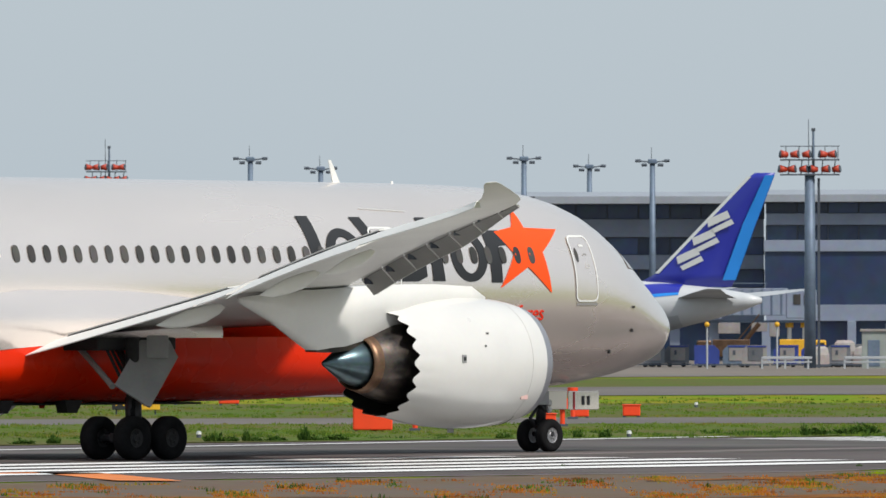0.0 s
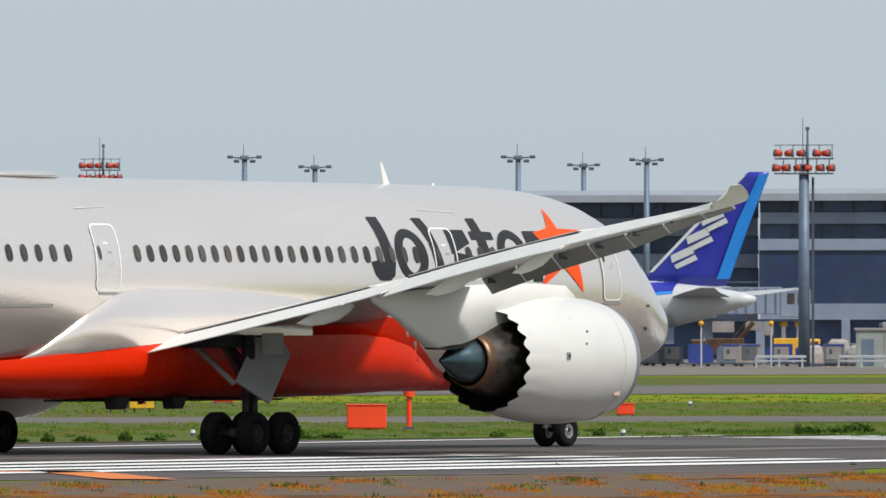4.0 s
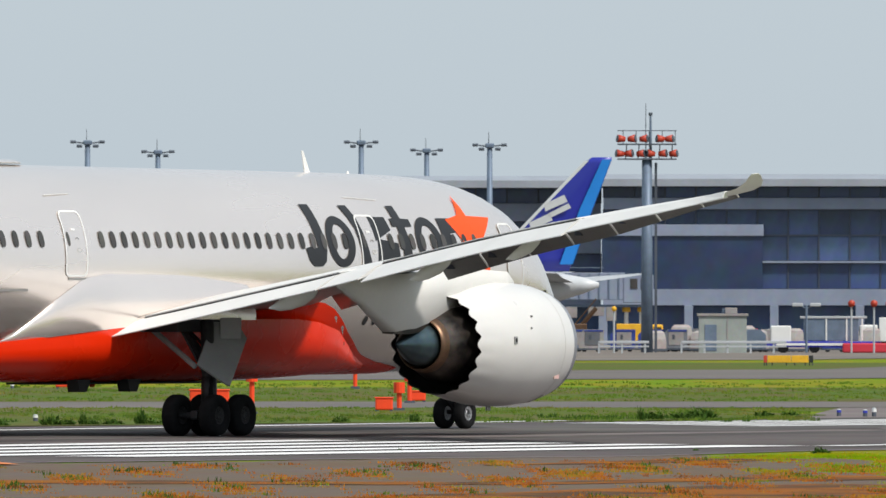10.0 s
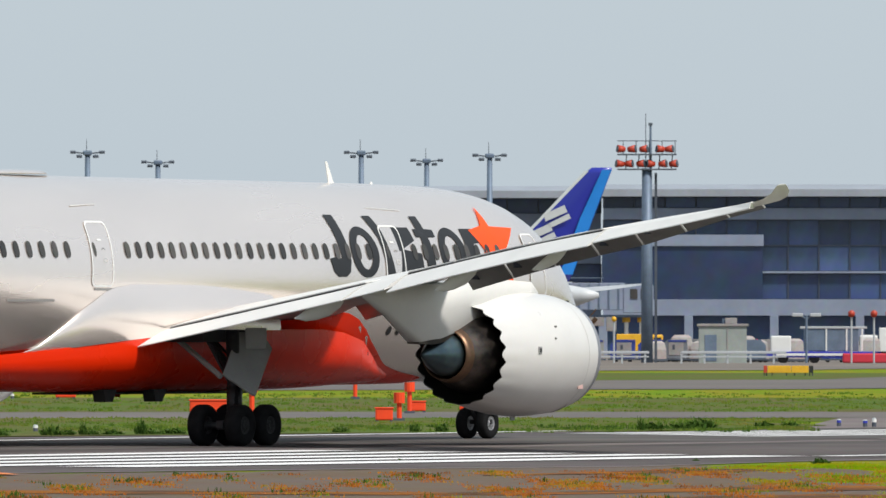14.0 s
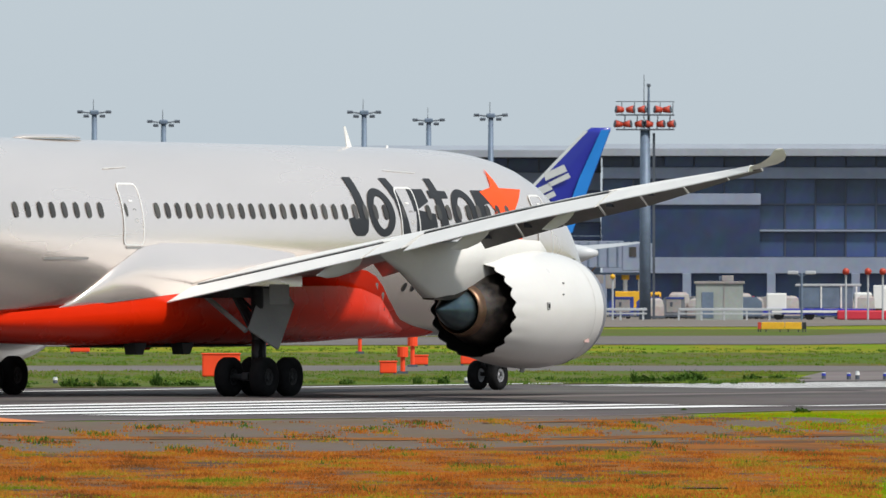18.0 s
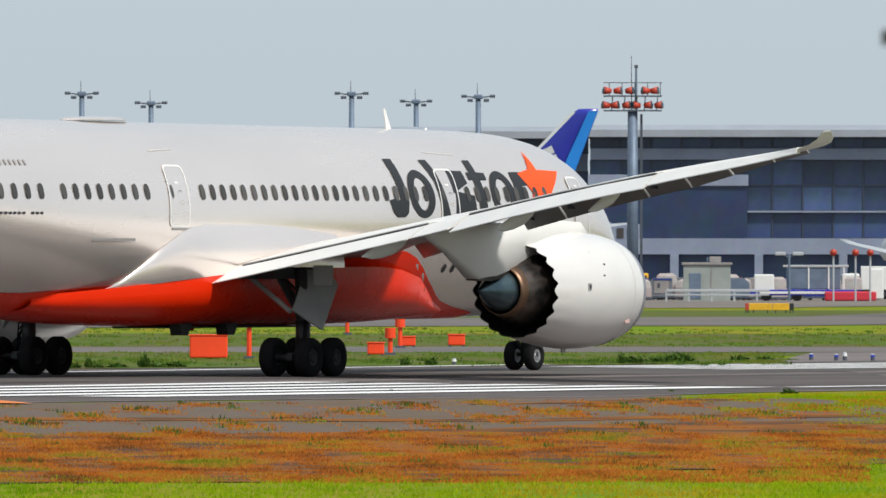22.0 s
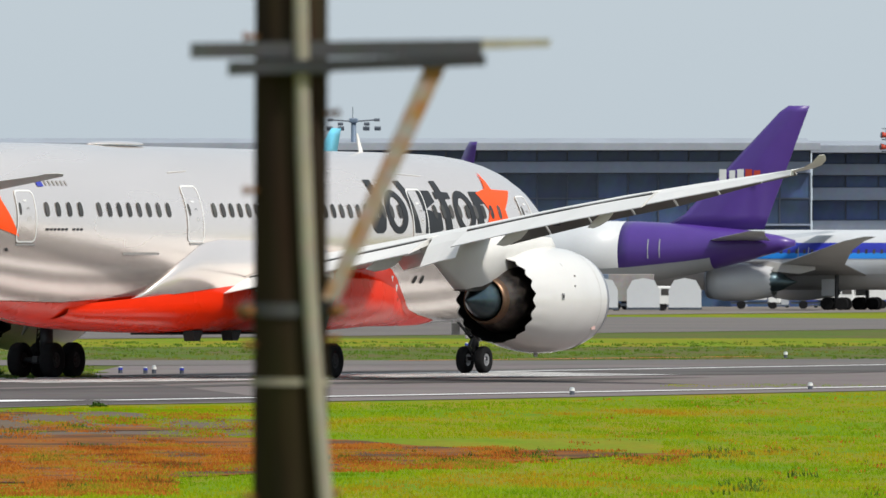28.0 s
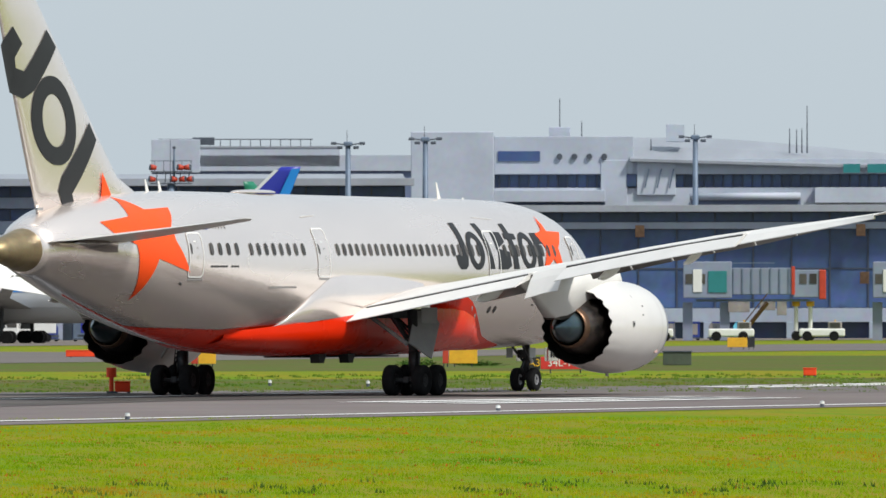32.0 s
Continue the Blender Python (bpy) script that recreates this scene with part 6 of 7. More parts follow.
part("vaulted_roof", loft(roof_rings), ROOFING, east, "shallow vaulted metal roof")
for i in range(5):
    part("roof_strut", rod(bmesh.new(), (-2.6 + 0.2 * i, -2.5 + 6 * i, 17.2), (0.4, -2.5 + 6 * i, 15.6), 0.12, seg=6), STEEL, west)

# ---- jet bridges ----
def jet_bridge(az, dist, span, label, hoods=True):
    t = thing("jet_bridge", on_apron(az, dist), label, "jet bridge", "jet bridges")
    part("rotunda", box(bmesh.new(), (-span * 0.32, 0, 6.2), (span * 0.34, 4.0, 3.7), bevel=0.08), CLADPIER, t)
    part("tunnel", box(bmesh.new(), (span * 0.06, 0.0, 6.05), (span * 0.46, 3.2, 2.7), bevel=0.06), CLADPIER, t)
    part("cab", box(bmesh.new(), (span * 0.38, 0, 5.8), (span * 0.2, 3.4, 2.8), bevel=0.08), CLADPIER, t)
    if hoods:
        part("cab_hood", box(bmesh.new(), (span * 0.485, 0, 5.7), (0.7, 3.7, 3.0), bevel=0.1), LAMPRED, t, "orange folding hood")
    if hoods:
        part("hood_ring", box(bmesh.new(), (span * 0.28, 0, 6.1), (0.35, 3.5, 2.9), bevel=0.05), LAMPRED, t)
    part("teal_board", box(bmesh.new(), (-span * 0.25, -2.05, 6.0), (1.9, 0.1, 2.2), bevel=0.02), TEAL, t)
    part("pale_board", box(bmesh.new(), (-span * 0.39, -2.05, 6.1), (0.9, 0.1, 2.3), bevel=0.02), LINE, t)
    for x in (-0.46, -0.2):
        part("column", box(bmesh.new(), (span * x, 0, 1.95), (1.0, 1.0, 3.9)), CLADPIER, t)
    for x in (0.3, 0.4):
        l = part("drive_leg", rod(bmesh.new(), (span * x, 0, 0.5), (span * x, 0, 4.0), 0.22, seg=10), LINE, t)
        part("leg_cap", rod(bmesh.new(), (span * x, 0, 3.5), (span * x, 0, 4.0), 0.42, seg=10), YELLOW, l)
        part("wheel", rod(bmesh.new(), (span * x, -0.3, 0.5), (span * x, 0.3, 0.5), 0.5, seg=16), TYRE, l)
    part("service_stair", rod(rod(bmesh.new(), (-span * 0.1, -1.9, 0.3), (span * 0.1, -1.9, 3.9), 0.22, seg=4), (-span * 0.1, -2.2, 1.2), (span * 0.1, -2.2, 4.8), 0.06, seg=4), BRONZE, t)
    part("gantry", box(bmesh.new(), (0, -0.8, 4.1), (span * 0.8, 0.3, 0.25)), STEEL, t)
    for i in range(7):
        part("tunnel_rib", box(bmesh.new(), (span * (-0.14 + 0.065 * i), -1.64, 6.05), (0.12, 0.12, 2.6)), STEEL, t)
    for x in (-0.45, -0.36, 0.35, 0.42):
        part("cabin_window", box(bmesh.new(), (span * x, -1.74 if x > 0 else -2.03, 6.3), (0.7, 0.06, 1.0)), GLASS_DARK, t)
    for x, w, h in ((-0.1, 2.2, 1.1), (0.1, 1.6, 0.9), (0.2, 1.0, 1.4)):
        part("cooling_unit", box(bmesh.new(), (span * x, -0.6, 4.0 - h / 2), (w, 1.2, h), bevel=0.04), CONCRETE, t)
    part("roof_rail", box(bmesh.new(), (-span * 0.1, -1.5, 7.9), (span * 0.5, 0.08, 0.08)), STEEL, t)
    return t


jet_bridge(1.20, 1420, 15, "grey jet bridge with a teal board", False)
jet_bridge(8.17, 1430, 14.5, "grey jet bridge with orange hoods and a teal board")
jet_bridge(8.95, 1440, 15, "grey jet bridge with an orange hood")

# ---- apron vehicles and kit ----
def wheels_under(t, xs, w, r):
    for x in xs:
        for s in (-1, 1):
            part("wheel", rod(bmesh.new(), (x, s * w - 0.14, r), (x, s * w + 0.14, r), r, seg=14), TYRE, t)


CARTGREY = material("dull_cart_grey", (0.17, 0.18, 0.20), 0.6, 0.2, 0.2, 0.8, 6, vary_piece=0.3)
CARTBLUE = material("dull_cart_blue", (0.025, 0.05, 0.26), 0.55, 0, 0.15, 0.8, 6)


def cargo_container(az, d, mat, rz=0, wide=1.0):
    t = thing("cargo_container", on_apron(az, d, rz), "metal cargo container with a slanted corner on the apron", "container", "cargo containers")
    bm = bmesh.new()
    pts = [(-0.8 * wide, 0.35), (0.8 * wide, 0.35), (0.8 * wide, 1.95), (-0.45 * wide, 1.95), (-0.8 * wide, 1.5)]
    loft([[Vector((x, y, z)) for x, z in pts] for y in (-0.75, 0.75)], True, True, bm)
    part("shell", bm, mat, t)
    part("door_panel", box(bmesh.new(), (0.1, -0.77, 1.15), (0.95 * wide, 0.05, 1.1), bevel=0.02), CONCRETE if mat is not CONCRETE else CARTGREY, t)
    part("door_window", box(bmesh.new(), (0.1 - 0.15 * wide, -0.80, 1.3), (0.22, 0.03, 0.4)), DKSTEEL, t)
    part("top_rail", box(bmesh.new(), (0.15 * wide, -0.77, 1.84), (1.2 * wide, 0.06, 0.14)), CARTBLUE, t)
    part("dolly", box(bmesh.new(), (0, 0, 0.26), (1.9 * wide, 1.6, 0.14)), DKSTEEL, t)
    wheels_under(t, (-0.6, 0.6), 0.6, 0.2)
    return t


def truck(az, d, cab, body, rz=0, L=6.0, h=2.9, label="service truck with a box body on the apron"):
    t = thing("service_truck", on_apron(az, d, rz), label, "truck", "apron vehicles")
    part("box_body", box(bmesh.new(), (-L * 0.12, 0, 0.85 + h * 0.42), (L * 0.66, 2.3, h * 0.8), bevel=0.06), body, t)
    c = part("cab", box(bmesh.new(), (L * 0.36, 0, 1.45), (L * 0.26, 2.2, 1.8), bevel=0.15), cab, t)
    part("windscreen", box(bmesh.new(), (L * 0.495, 0, 1.8), (0.06, 1.9, 0.75)), GLASS_DARK, c)
    part("side_window", box(bmesh.new(), (L * 0.38, -1.11, 1.8), (L * 0.15, 0.05, 0.6)), GLASS_DARK, c)
    part("chassis", box(bmesh.new(), (0, 0, 0.62), (L, 1.9, 0.25)), DKSTEEL, t)
    wheels_under(t, (-L * 0.3, L * 0.32), 0.95, 0.45)
    return t


def tow_tractor(az, d, mat=None, rz=0):
    t = thing("tow_tractor", on_apron(az, d, rz), "low white aircraft tow tractor on the apron", "tractor", "apron vehicles")
    b = part("body", box(bmesh.new(), (0, 0, 0.85), (4.6, 2.2, 0.8), bevel=0.15), mat or LINE, t)
    part("cab", box(bmesh.new(), (1.3, 0, 1.55), (1.4, 2.0, 0.8), bevel=0.12), mat or CONCRETE, t)
    part("cab_glass", box(bmesh.new(), (1.3, -1.02, 1.6), (1.0, 0.05, 0.5)), GLASS_DARK, t)
    wheels_under(t, (-1.5, 1.2), 1.0, 0.5)
    part("beacon", rod(bmesh.new(), (1.3, 0, 1.93), (1.3, 0, 2.12), 0.09), YELLOW, t)
    return t


def stair_truck(az, d, rz=0):
    t = thing("stair_truck", on_apron(az, d, rz), "grey passenger stair truck with covered steps", "stair truck", "apron vehicles")
    part("chassis", box(bmesh.new(), (0, 0, 0.8), (7.0, 2.2, 0.5), bevel=0.05), LINE, t)
    part("cab", box(bmesh.new(), (-2.2, 0, 1.9), (1.6, 2.1, 1.6), bevel=0.12), LINE, t)
    part("cab_glass", box(bmesh.new(), (-2.2, -1.07, 2.1), (1.2, 0.05, 0.7)), GLASS_DARK, t)
    part("stair_side", loft([[Vector((x, y, z)) for x, z in ((-3.4, 4.6), (-1.6, 4.6), (3.6, 1.0), (3.6, 0.6), (-3.4, 4.0))] for y in (-1.0, 1.0)]), JETGREY, t)
    part("canopy", loft([[Vector((x, y, z)) for x, z in ((-3.6, 6.6), (-1.2, 6.6), (3.9, 2.9), (3.9, 1.5), (-1.4, 5.0), (-3.6, 5.0))] for y in (-1.1, 1.1)]), STEEL, t)
    for i in range(9):
        part("step", box(bmesh.new(), (-1.2 + 0.55 * i, 0, 4.3 - 0.4 * i), (0.4, 1.7, 0.1)), DKSTEEL, t)
    wheels_under(t, (-2.3, 2.3), 1.0, 0.45)
    return t


rng = random.Random(9)
# a row of carts and containers in front of the pier
for i in range(16):
    cargo_container(0.62 + 0.105 * i + rng.uniform(-0.02, 0.02), 1235 + rng.uniform(-12, 12), (CARTBLUE, CARTBLUE, CARTGREY, CARTGREY, CARTBLUE, STEEL, CONCRETE)[i % 7], rng.choice((0, 180)), 1.35)
for i in range(14):
    cargo_container(1.62 + 0.085 * i + rng.uniform(-0.02, 0.02), 1300 + rng.uniform(-25, 25), (CONCRETE, CONCRETE, CARTGREY, CRIMSON, JETGREY, STEEL)[i % 6], rng.choice((0, 180)))
for i in range(20):
    cargo_container(4.9 + 0.13 * i + rng.uniform(-0.04, 0.04), 1440 + rng.uniform(-14, 14), rng.choice((CARTBLUE, CONCRETE, JETGREY, STEEL, CARTGREY)), rng.choice((0, 180)))
for i in range(12):
    cargo_container(7.02 + 0.10 * i, 1452 + rng.uniform(-10, 10), (CARTGREY, CARTBLUE, CONCRETE, KBLUE)[i % 4], 0)
for az, d, cab, body, rz, L, h in ((1.12, 1262, BRONZE, BRONZE, 180, 5, 1.9), (0.75, 1255, LINE, LINE, 0, 5.5, 2.6), (1.43, 1270, YELLOW, YELLOW, 0, 4.4, 1.9), (2.45, 1240, LINE, LINE, 180, 6, 2.6), (5.05, 1400, LINE, LINE, 0, 6.4, 2.9), (5.22, 1410, KBLUE, LINE, 180, 6, 2.8),
                                   (5.55, 1420, LINE, BLUE, 0, 6.6, 2.8), (5.82, 1425, BLUE, LINE, 180, 6, 2.6), (6.1, 1430, LINE, CRIMSON, 0, 6, 2.6), (6.32, 1425, LINE, STEEL, 0, 7.5, 2.9), (4.78, 1400, LINE, LINE, 0, 5, 2.6), (7.55, 1420, LINE, YELLOW, 0, 5, 2.4), (4.3, 1320, LINE, CONCRETE, 0, 7, 3.2), (4.05, 1310, CONCRETE, STEEL, 180, 6.5, 3.2)):
    truck(az, d, cab, body, rz, L, h)
for az, d in ((7.75, 1410), (8.08, 1412), (8.45, 1415), (7.42, 1405), (7.28, 1395)):
    tow_tractor(az, d, None, rng.choice((0, 180)))
stair_truck(6.78, 1405, 0)
stair_truck(9.05, 1395, 180)
# flat dollies in a row
for i in range(9):
    t = thing("flat_dolly", on_apron(3.25 + 0.085 * i, 1225), "empty flat cargo dolly", "dolly", "cargo dollies")
    part("deck", box(bmesh.new(), (0, 0, 0.5), (1.65, 1.5, 0.16), bevel=0.02), CONCRETE, t)
    wheels_under(t, (-0.5, 0.5), 0.55, 0.22)
for i in range(3):
    t = thing("cargo_igloo", on_apron(4.15 + 0.17 * i, 1290), "white domed cargo container", "container", "cargo containers")
    rings = [[Vector((x, y, z)) for x, z in ((-1.5, 0.4), (1.5, 0.4), (1.5, 2.0), (1.0, 2.9), (0, 3.1), (-1.0, 2.9), (-1.5, 2.0))] for y in (-1.1, 1.1)]
    part("shell", loft(rings), JETWHITE, t)
    part("base", box(bmesh.new(), (0, 0, 0.3), (3.1, 2.3, 0.2)), DKSTEEL, t)
t = thing("cargo_loader", on_apron(3.99, 1270), "raised scissor cargo loader with rails", "loader", "apron vehicles")
part("chassis", box(bmesh.new(), (0, 0, 0.8), (4.6, 3, 0.5), bevel=0.04), BRONZE, t)
part("platform", box(bmesh.new(), (0, 0, 2.7), (4.2, 3, 0.3), bevel=0.04), CONCRETE, t)
part("scissor", rod(rod(bmesh.new(), (-1.6, -1.2, 0.9), (1.6, -1.2, 2.6), 0.12, seg=6), (1.6, -1.2, 0.9), (-1.6, -1.2, 2.6), 0.12, seg=6), DKSTEEL, t)
for x in (-1.9, -1.3, -0.2, 1.0, 1.5, 1.9):
    part("rail_post", rod(bmesh.new(), (x, -1.4, 2.8), (x, -1.4, 3.9), 0.07, seg=6), LINE, t)
wheels_under(t, (-1.7, 1.7), 1.2, 0.45)

# pallets under pale tarpaulins
TARP = material("pale_pink_tarpaulin", (0.33, 0.265, 0.25), 0.7, 0, 0.2, 0.9, 5, 0.4, tint=(0.36, 0.34, 0.325))
for i in range(15):
    az = (1.50, 1.555, 1.60, 1.645, 1.69, 1.86, 1.90, 1.95, 2.0, 2.05, 2.30, 2.36, 2.42, 2.48, 2.54)[i]
    w, h = rng.uniform(1.5, 2.3), rng.uniform(1.3, 2.4)
    t = thing("covered_pallet", on_apron(az, 1236 + rng.uniform(-12, 12), rng.uniform(-8, 8)), "pale tarpaulin over stacked cargo on a pallet", "cargo", "covered pallets")
    rings = [[Vector((x * q + rng.uniform(-0.06, 0.06), y * q, z)) for x, y in ((-w / 2, -0.9), (0, -1.0), (w / 2, -0.9), (w / 2, 0.9), (0, 1.0), (-w / 2, 0.9))] for z, q in ((0.3, 1.0), (h * 0.6, 0.97 + rng.uniform(-0.04, 0.04)), (h * 0.9, 0.86), (h, 0.55))]
    part("tarpaulin", loft(rings), TARP, t)
    part("pallet", box(bmesh.new(), (0, 0, 0.2), (w + 0.15, 2.0, 0.22), bevel=0.02), DKSTEEL, t)
    wheels_under(t, (-w * 0.35, w * 0.35), 0.7, 0.16)

# hut, railings, hydrant posts and small fixtures on the near apron edge
t = thing("equipment_hut", on_apron(1.765, 1195), "grey-green metal equipment hut", "hut")
part("body", box(bmesh.new(), (0, 0, 1.55), (4.0, 3.0, 3.1), bevel=0.04), material("hut_paint", (0.30, 0.33, 0.31), 0.7, 0, 0.15, 0.6, 4), t)
part("roof", box(bmesh.new(), (0, 0, 3.2), (4.3, 3.3, 0.22), bevel=0.04), CONCRETE, t)
part("door", box(bmesh.new(), (-1.0, -1.52, 1.3), (1.0, 0.05, 2.2), bevel=0.02), STEEL, t)
part("corner_trim", box(bmesh.new(), (0.4, -1.52, 1.55), (0.1, 0.06, 3.0)), CONCRETE, t)
part("roof_box", box(bmesh.new(), (0.7, 0, 3.55), (1.0, 0.8, 0.5), bevel=0.05), CONCRETE, t)
part("roof_vent", rod(bmesh.new(), (0.1, 0, 3.3), (0.1, 0, 3.75), 0.15), STEEL, t)


def railing(az0, az1, d):
    a, b = bearing(az0, d, apron_z(d)), bearing(az1, d, apron_z(d))
    L = (b - a).length
    t = thing("guard_railing", pose(a.x, a.y, a.z, 0, 0, math.degrees(math.atan2(b.y - a.y, b.x - a.x))), "low white steel guard railing", "railing", "guard railings")
    part("top_rail", box(bmesh.new(), (L / 2, 0, 0.95), (L, 0.12, 0.22), bevel=0.03), JETGREY, t)
    part("lower_rail", box(bmesh.new(), (L / 2, 0, 0.6), (L, 0.10, 0.12)), JETGREY, t)
    for i in range(int(L / 1.9) + 1):
        part("post", box(bmesh.new(), (i * 1.9, 0.08, 0.5), (0.16, 0.16, 1.0)), JETGREY, t)
    return t


railing(1.27, 1.47, 1180)
railing(1.60, 2.02, 1180)
for i, az in enumerate((1.05, 1.33, 2.28, 2.37, 2.43)):
    t = thing("lamp_post", on_apron(az, 1190), "pale post with a large " + ("yellow" if i < 2 else "red") + " round lamp", "lamp post", "round lamp posts")
    part("post", rod(bmesh.new(), (0, 0, 0), (0, 0, 4.0 if i > 1 else 3.6), 0.08, seg=8), JETGREY, t)
    part("lamp", rod(bmesh.new(), (0, -0.3, 4.15 if i > 1 else 3.7), (0, 0.25, 4.2 if i > 1 else 3.75), 0.30 if i > 1 else 0.22, 0.24 if i > 1 else 0.18, 12), LAMPRED if i > 1 else YELLOW, t, "", True)
t = thing("twin_lamp", on_apron(2.10, 1190), "short post with twin grey lamps", "lamp post", "apron lamp posts")
part("post", rod(bmesh.new(), (0, 0, 0), (0, 0, 4.0), 0.1, seg=8), STEEL, t)
for s in (-1, 1):
    part("lamp", box(bmesh.new(), (s * 0.75, 0, 4.05), (0.9, 0.5, 0.3), bevel=0.06), JETGREY, t)
    part("arm", rod(bmesh.new(), (0, 0, 3.7), (s * 0.5, 0, 4.0), 0.06, seg=6), STEEL, t)
t = thing("flatbed_carrier", on_apron(2.17, 1198), "blue and white flatbed carrier with a glazed cabin", "truck", "apron vehicles")
part("bed", box(bmesh.new(), (0, 0, 0.75), (9.6, 2.5, 0.5), bevel=0.05), BLUE, t)
part("white_stripe", box(bmesh.new(), (0, -1.27, 0.75), (8.0, 0.05, 0.2)), LINE, t)
part("glazed_cabin", box(bmesh.new(), (0.6, 0, 2.0), (4.6, 2.2, 1.9), bevel=0.06), STEEL, t)
part("cabin_roof", box(bmesh.new(), (0.8, 0, 3.0), (5.6, 2.4, 0.2), bevel=0.04), JETGREY, t)
part("driver_cab", box(bmesh.new(), (-3.6, 0, 1.6), (1.7, 2.2, 1.4), bevel=0.1), LINE, t)
for x in (-1.5, 0.2, 1.9, 3.2):
    part("cabin_post", box(bmesh.new(), (x, -1.13, 2.0), (0.12, 0.08, 1.9)), LINE, t)
wheels_under(t, (-3.4, -0.8, 2.8), 1.1, 0.45)
t = thing("red_float", on_apron(2.35, 1196), "low red equipment sled", "equipment", "apron vehicles")
part("sled", box(bmesh.new(), (0, 0, 0.45), (4.4, 1.6, 0.8), bevel=0.12), CRIMSON, t)
part("tank", box(bmesh.new(), (2.2, 0, 1.5), (1.2, 1.4, 2.6), bevel=0.1), LINE, t)

# ---- signs, markers and lights on the grass ----
def marker_box(az, d, w, h, dep=0.8, rz=0, label="orange marker box on the grass", seams=True):
    t = thing("marker_box", on_apron(az, d, rz), label, "marker", "orange markers")
    part("housing", box(bmesh.new(), (0, 0, h / 2 + 0.08), (w, dep, h), bevel=0.05), MARKER, t)
    for s in (-1, 1):
        part("foot", box(bmesh.new(), (s * w * 0.4, 0, 0.05), (0.12, dep * 0.9, 0.1)), DKSTEEL, t)
    part("lid", box(bmesh.new(), (0, 0, h + 0.09), (w + 0.05, dep + 0.05, 0.05), bevel=0.015), MARKER, t)
    return t


def marker_post(az, d, h):
    t = thing("marker_post", on_apron(az, d), "orange marker post with a round head", "marker", "orange markers")
    part("post", rod(bmesh.new(), (0, 0, 0), (0, 0, h), 0.09, seg=8), MARKER, t)
    part("head", rod(bmesh.new(), (0, 0, h - 0.1), (0, 0, h + 0.28), 0.2, 0.2, 12), MARKER, t)
    part("base", box(bmesh.new(), (0, 0, 0.06), (0.4, 0.4, 0.12)), DKSTEEL, t)
    return t


marker_box(-0.265, 500, 1.35, 0.80, 1.0)
marker_post(-0.10, 503, 1.25)
marker_box(0.416, 516, 0.62, 0.42, 0.6)
marker_post(0.475, 520, 0.75)
marker_post(0.515, 555, 0.95)
marker_box(0.545, 560, 0.65, 0.36, 0.5)
marker_box(0.745, 563, 0.68, 0.42, 0.5)
marker_box(-0.84, 640, 0.9, 0.3, 0.5)
marker_post(0.30, 640, 0.9)
marker_box(5.60, 563, 0.62, 0.40, 0.5)
marker_post(5.555, 562, 0.78)
marker_box(8.40, 665, 0.62, 0.34, 0.5)
marker_box(5.47, 940, 3.3, 0.42, 0.6)
marker_box(5.68, 945, 1.8, 0.42, 0.6)


def guidance_sign(az, d, panels, h=0.85, label="airfield guidance sign"):
    """Panels: (width, board, text, lettering)."""
    t = thing("guidance_sign", on_apron(az, d), label, "sign", "airfield signs")
    x = -sum(p[0] for p in panels) / 2
    for w, board, text, ink in panels:
        p = part("panel", box(bmesh.new(), (x + w / 2, 0, 0.2 + h / 2), (w - 0.03, 0.28, h), bevel=0.02), board, t)
        if text:
            words("lettering", text, h * 0.85, pose(x + w / 2, -0.155, 0.2 + h / 2, 90), ink, p)
        for s in (0.2, 0.8):
            part("leg", rod(bmesh.new(), (x + w * s, 0, 0), (x + w * s, 0, 0.25), 0.04, seg=6), DKSTEEL, t)
        x += w
    return t


guidance_sign(-1.20, 585, [(0.95, BLACKSIGN, "A2", YELLOW), (1.0, YELLOW, "A", BLACKSIGN)], 0.65, "black and yellow taxiway sign reading A2 and A")
guidance_sign(7.38, 702, [(0.6, BLACKSIGN, "A3", YELLOW), (2.5, SIGNRED, "34L-16R", LINE)], 0.62, "red runway sign reading 34L-16R beside a black A3")
guidance_sign(5.93, 780, [(0.4, LAMPRED, "", LINE), (1.0, YELLOW, "", LINE)], 0.75, "yellow taxiway sign with an orange edge")
guidance_sign(6.975, 780, [(0.35, LAMPRED, "", LINE), (1.6, YELLOW, "", LINE)], 1.0, "yellow taxiway sign with an orange edge")
guidance_sign(2.02, 905, [(0.25, LAMPRED, "", LINE), (1.5, YELLOW, "", BLACKSIGN), (1.1, YELLOW, "", BLACKSIGN), (0.3, BLACKSIGN, "", YELLOW)], 0.45, "low yellow and black taxiway sign")
guidance_sign(8.12, 1110, [(1.6, YELLOW, "", BLACKSIGN), (0.6, BLACKSIGN, "", YELLOW)], 0.75, "low yellow and black taxiway sign")
for az in (7.62, 7.86):
    p = on_apron(az, 790)
    t = thing("equipment_cabinet", p, "low dark green equipment cabinet", "cabinet", "green cabinets")
    part("body", box(bmesh.new(), (0, 0, 0.42), (1.6, 0.8, 0.75), bevel=0.04), material("cabinet_green", (0.07, 0.09, 0.06), 0.7, 0, 0.2, 2, 9), t)
    part("lid", box(bmesh.new(), (0, 0, 0.82), (1.7, 0.9, 0.06)), DKSTEEL, t)


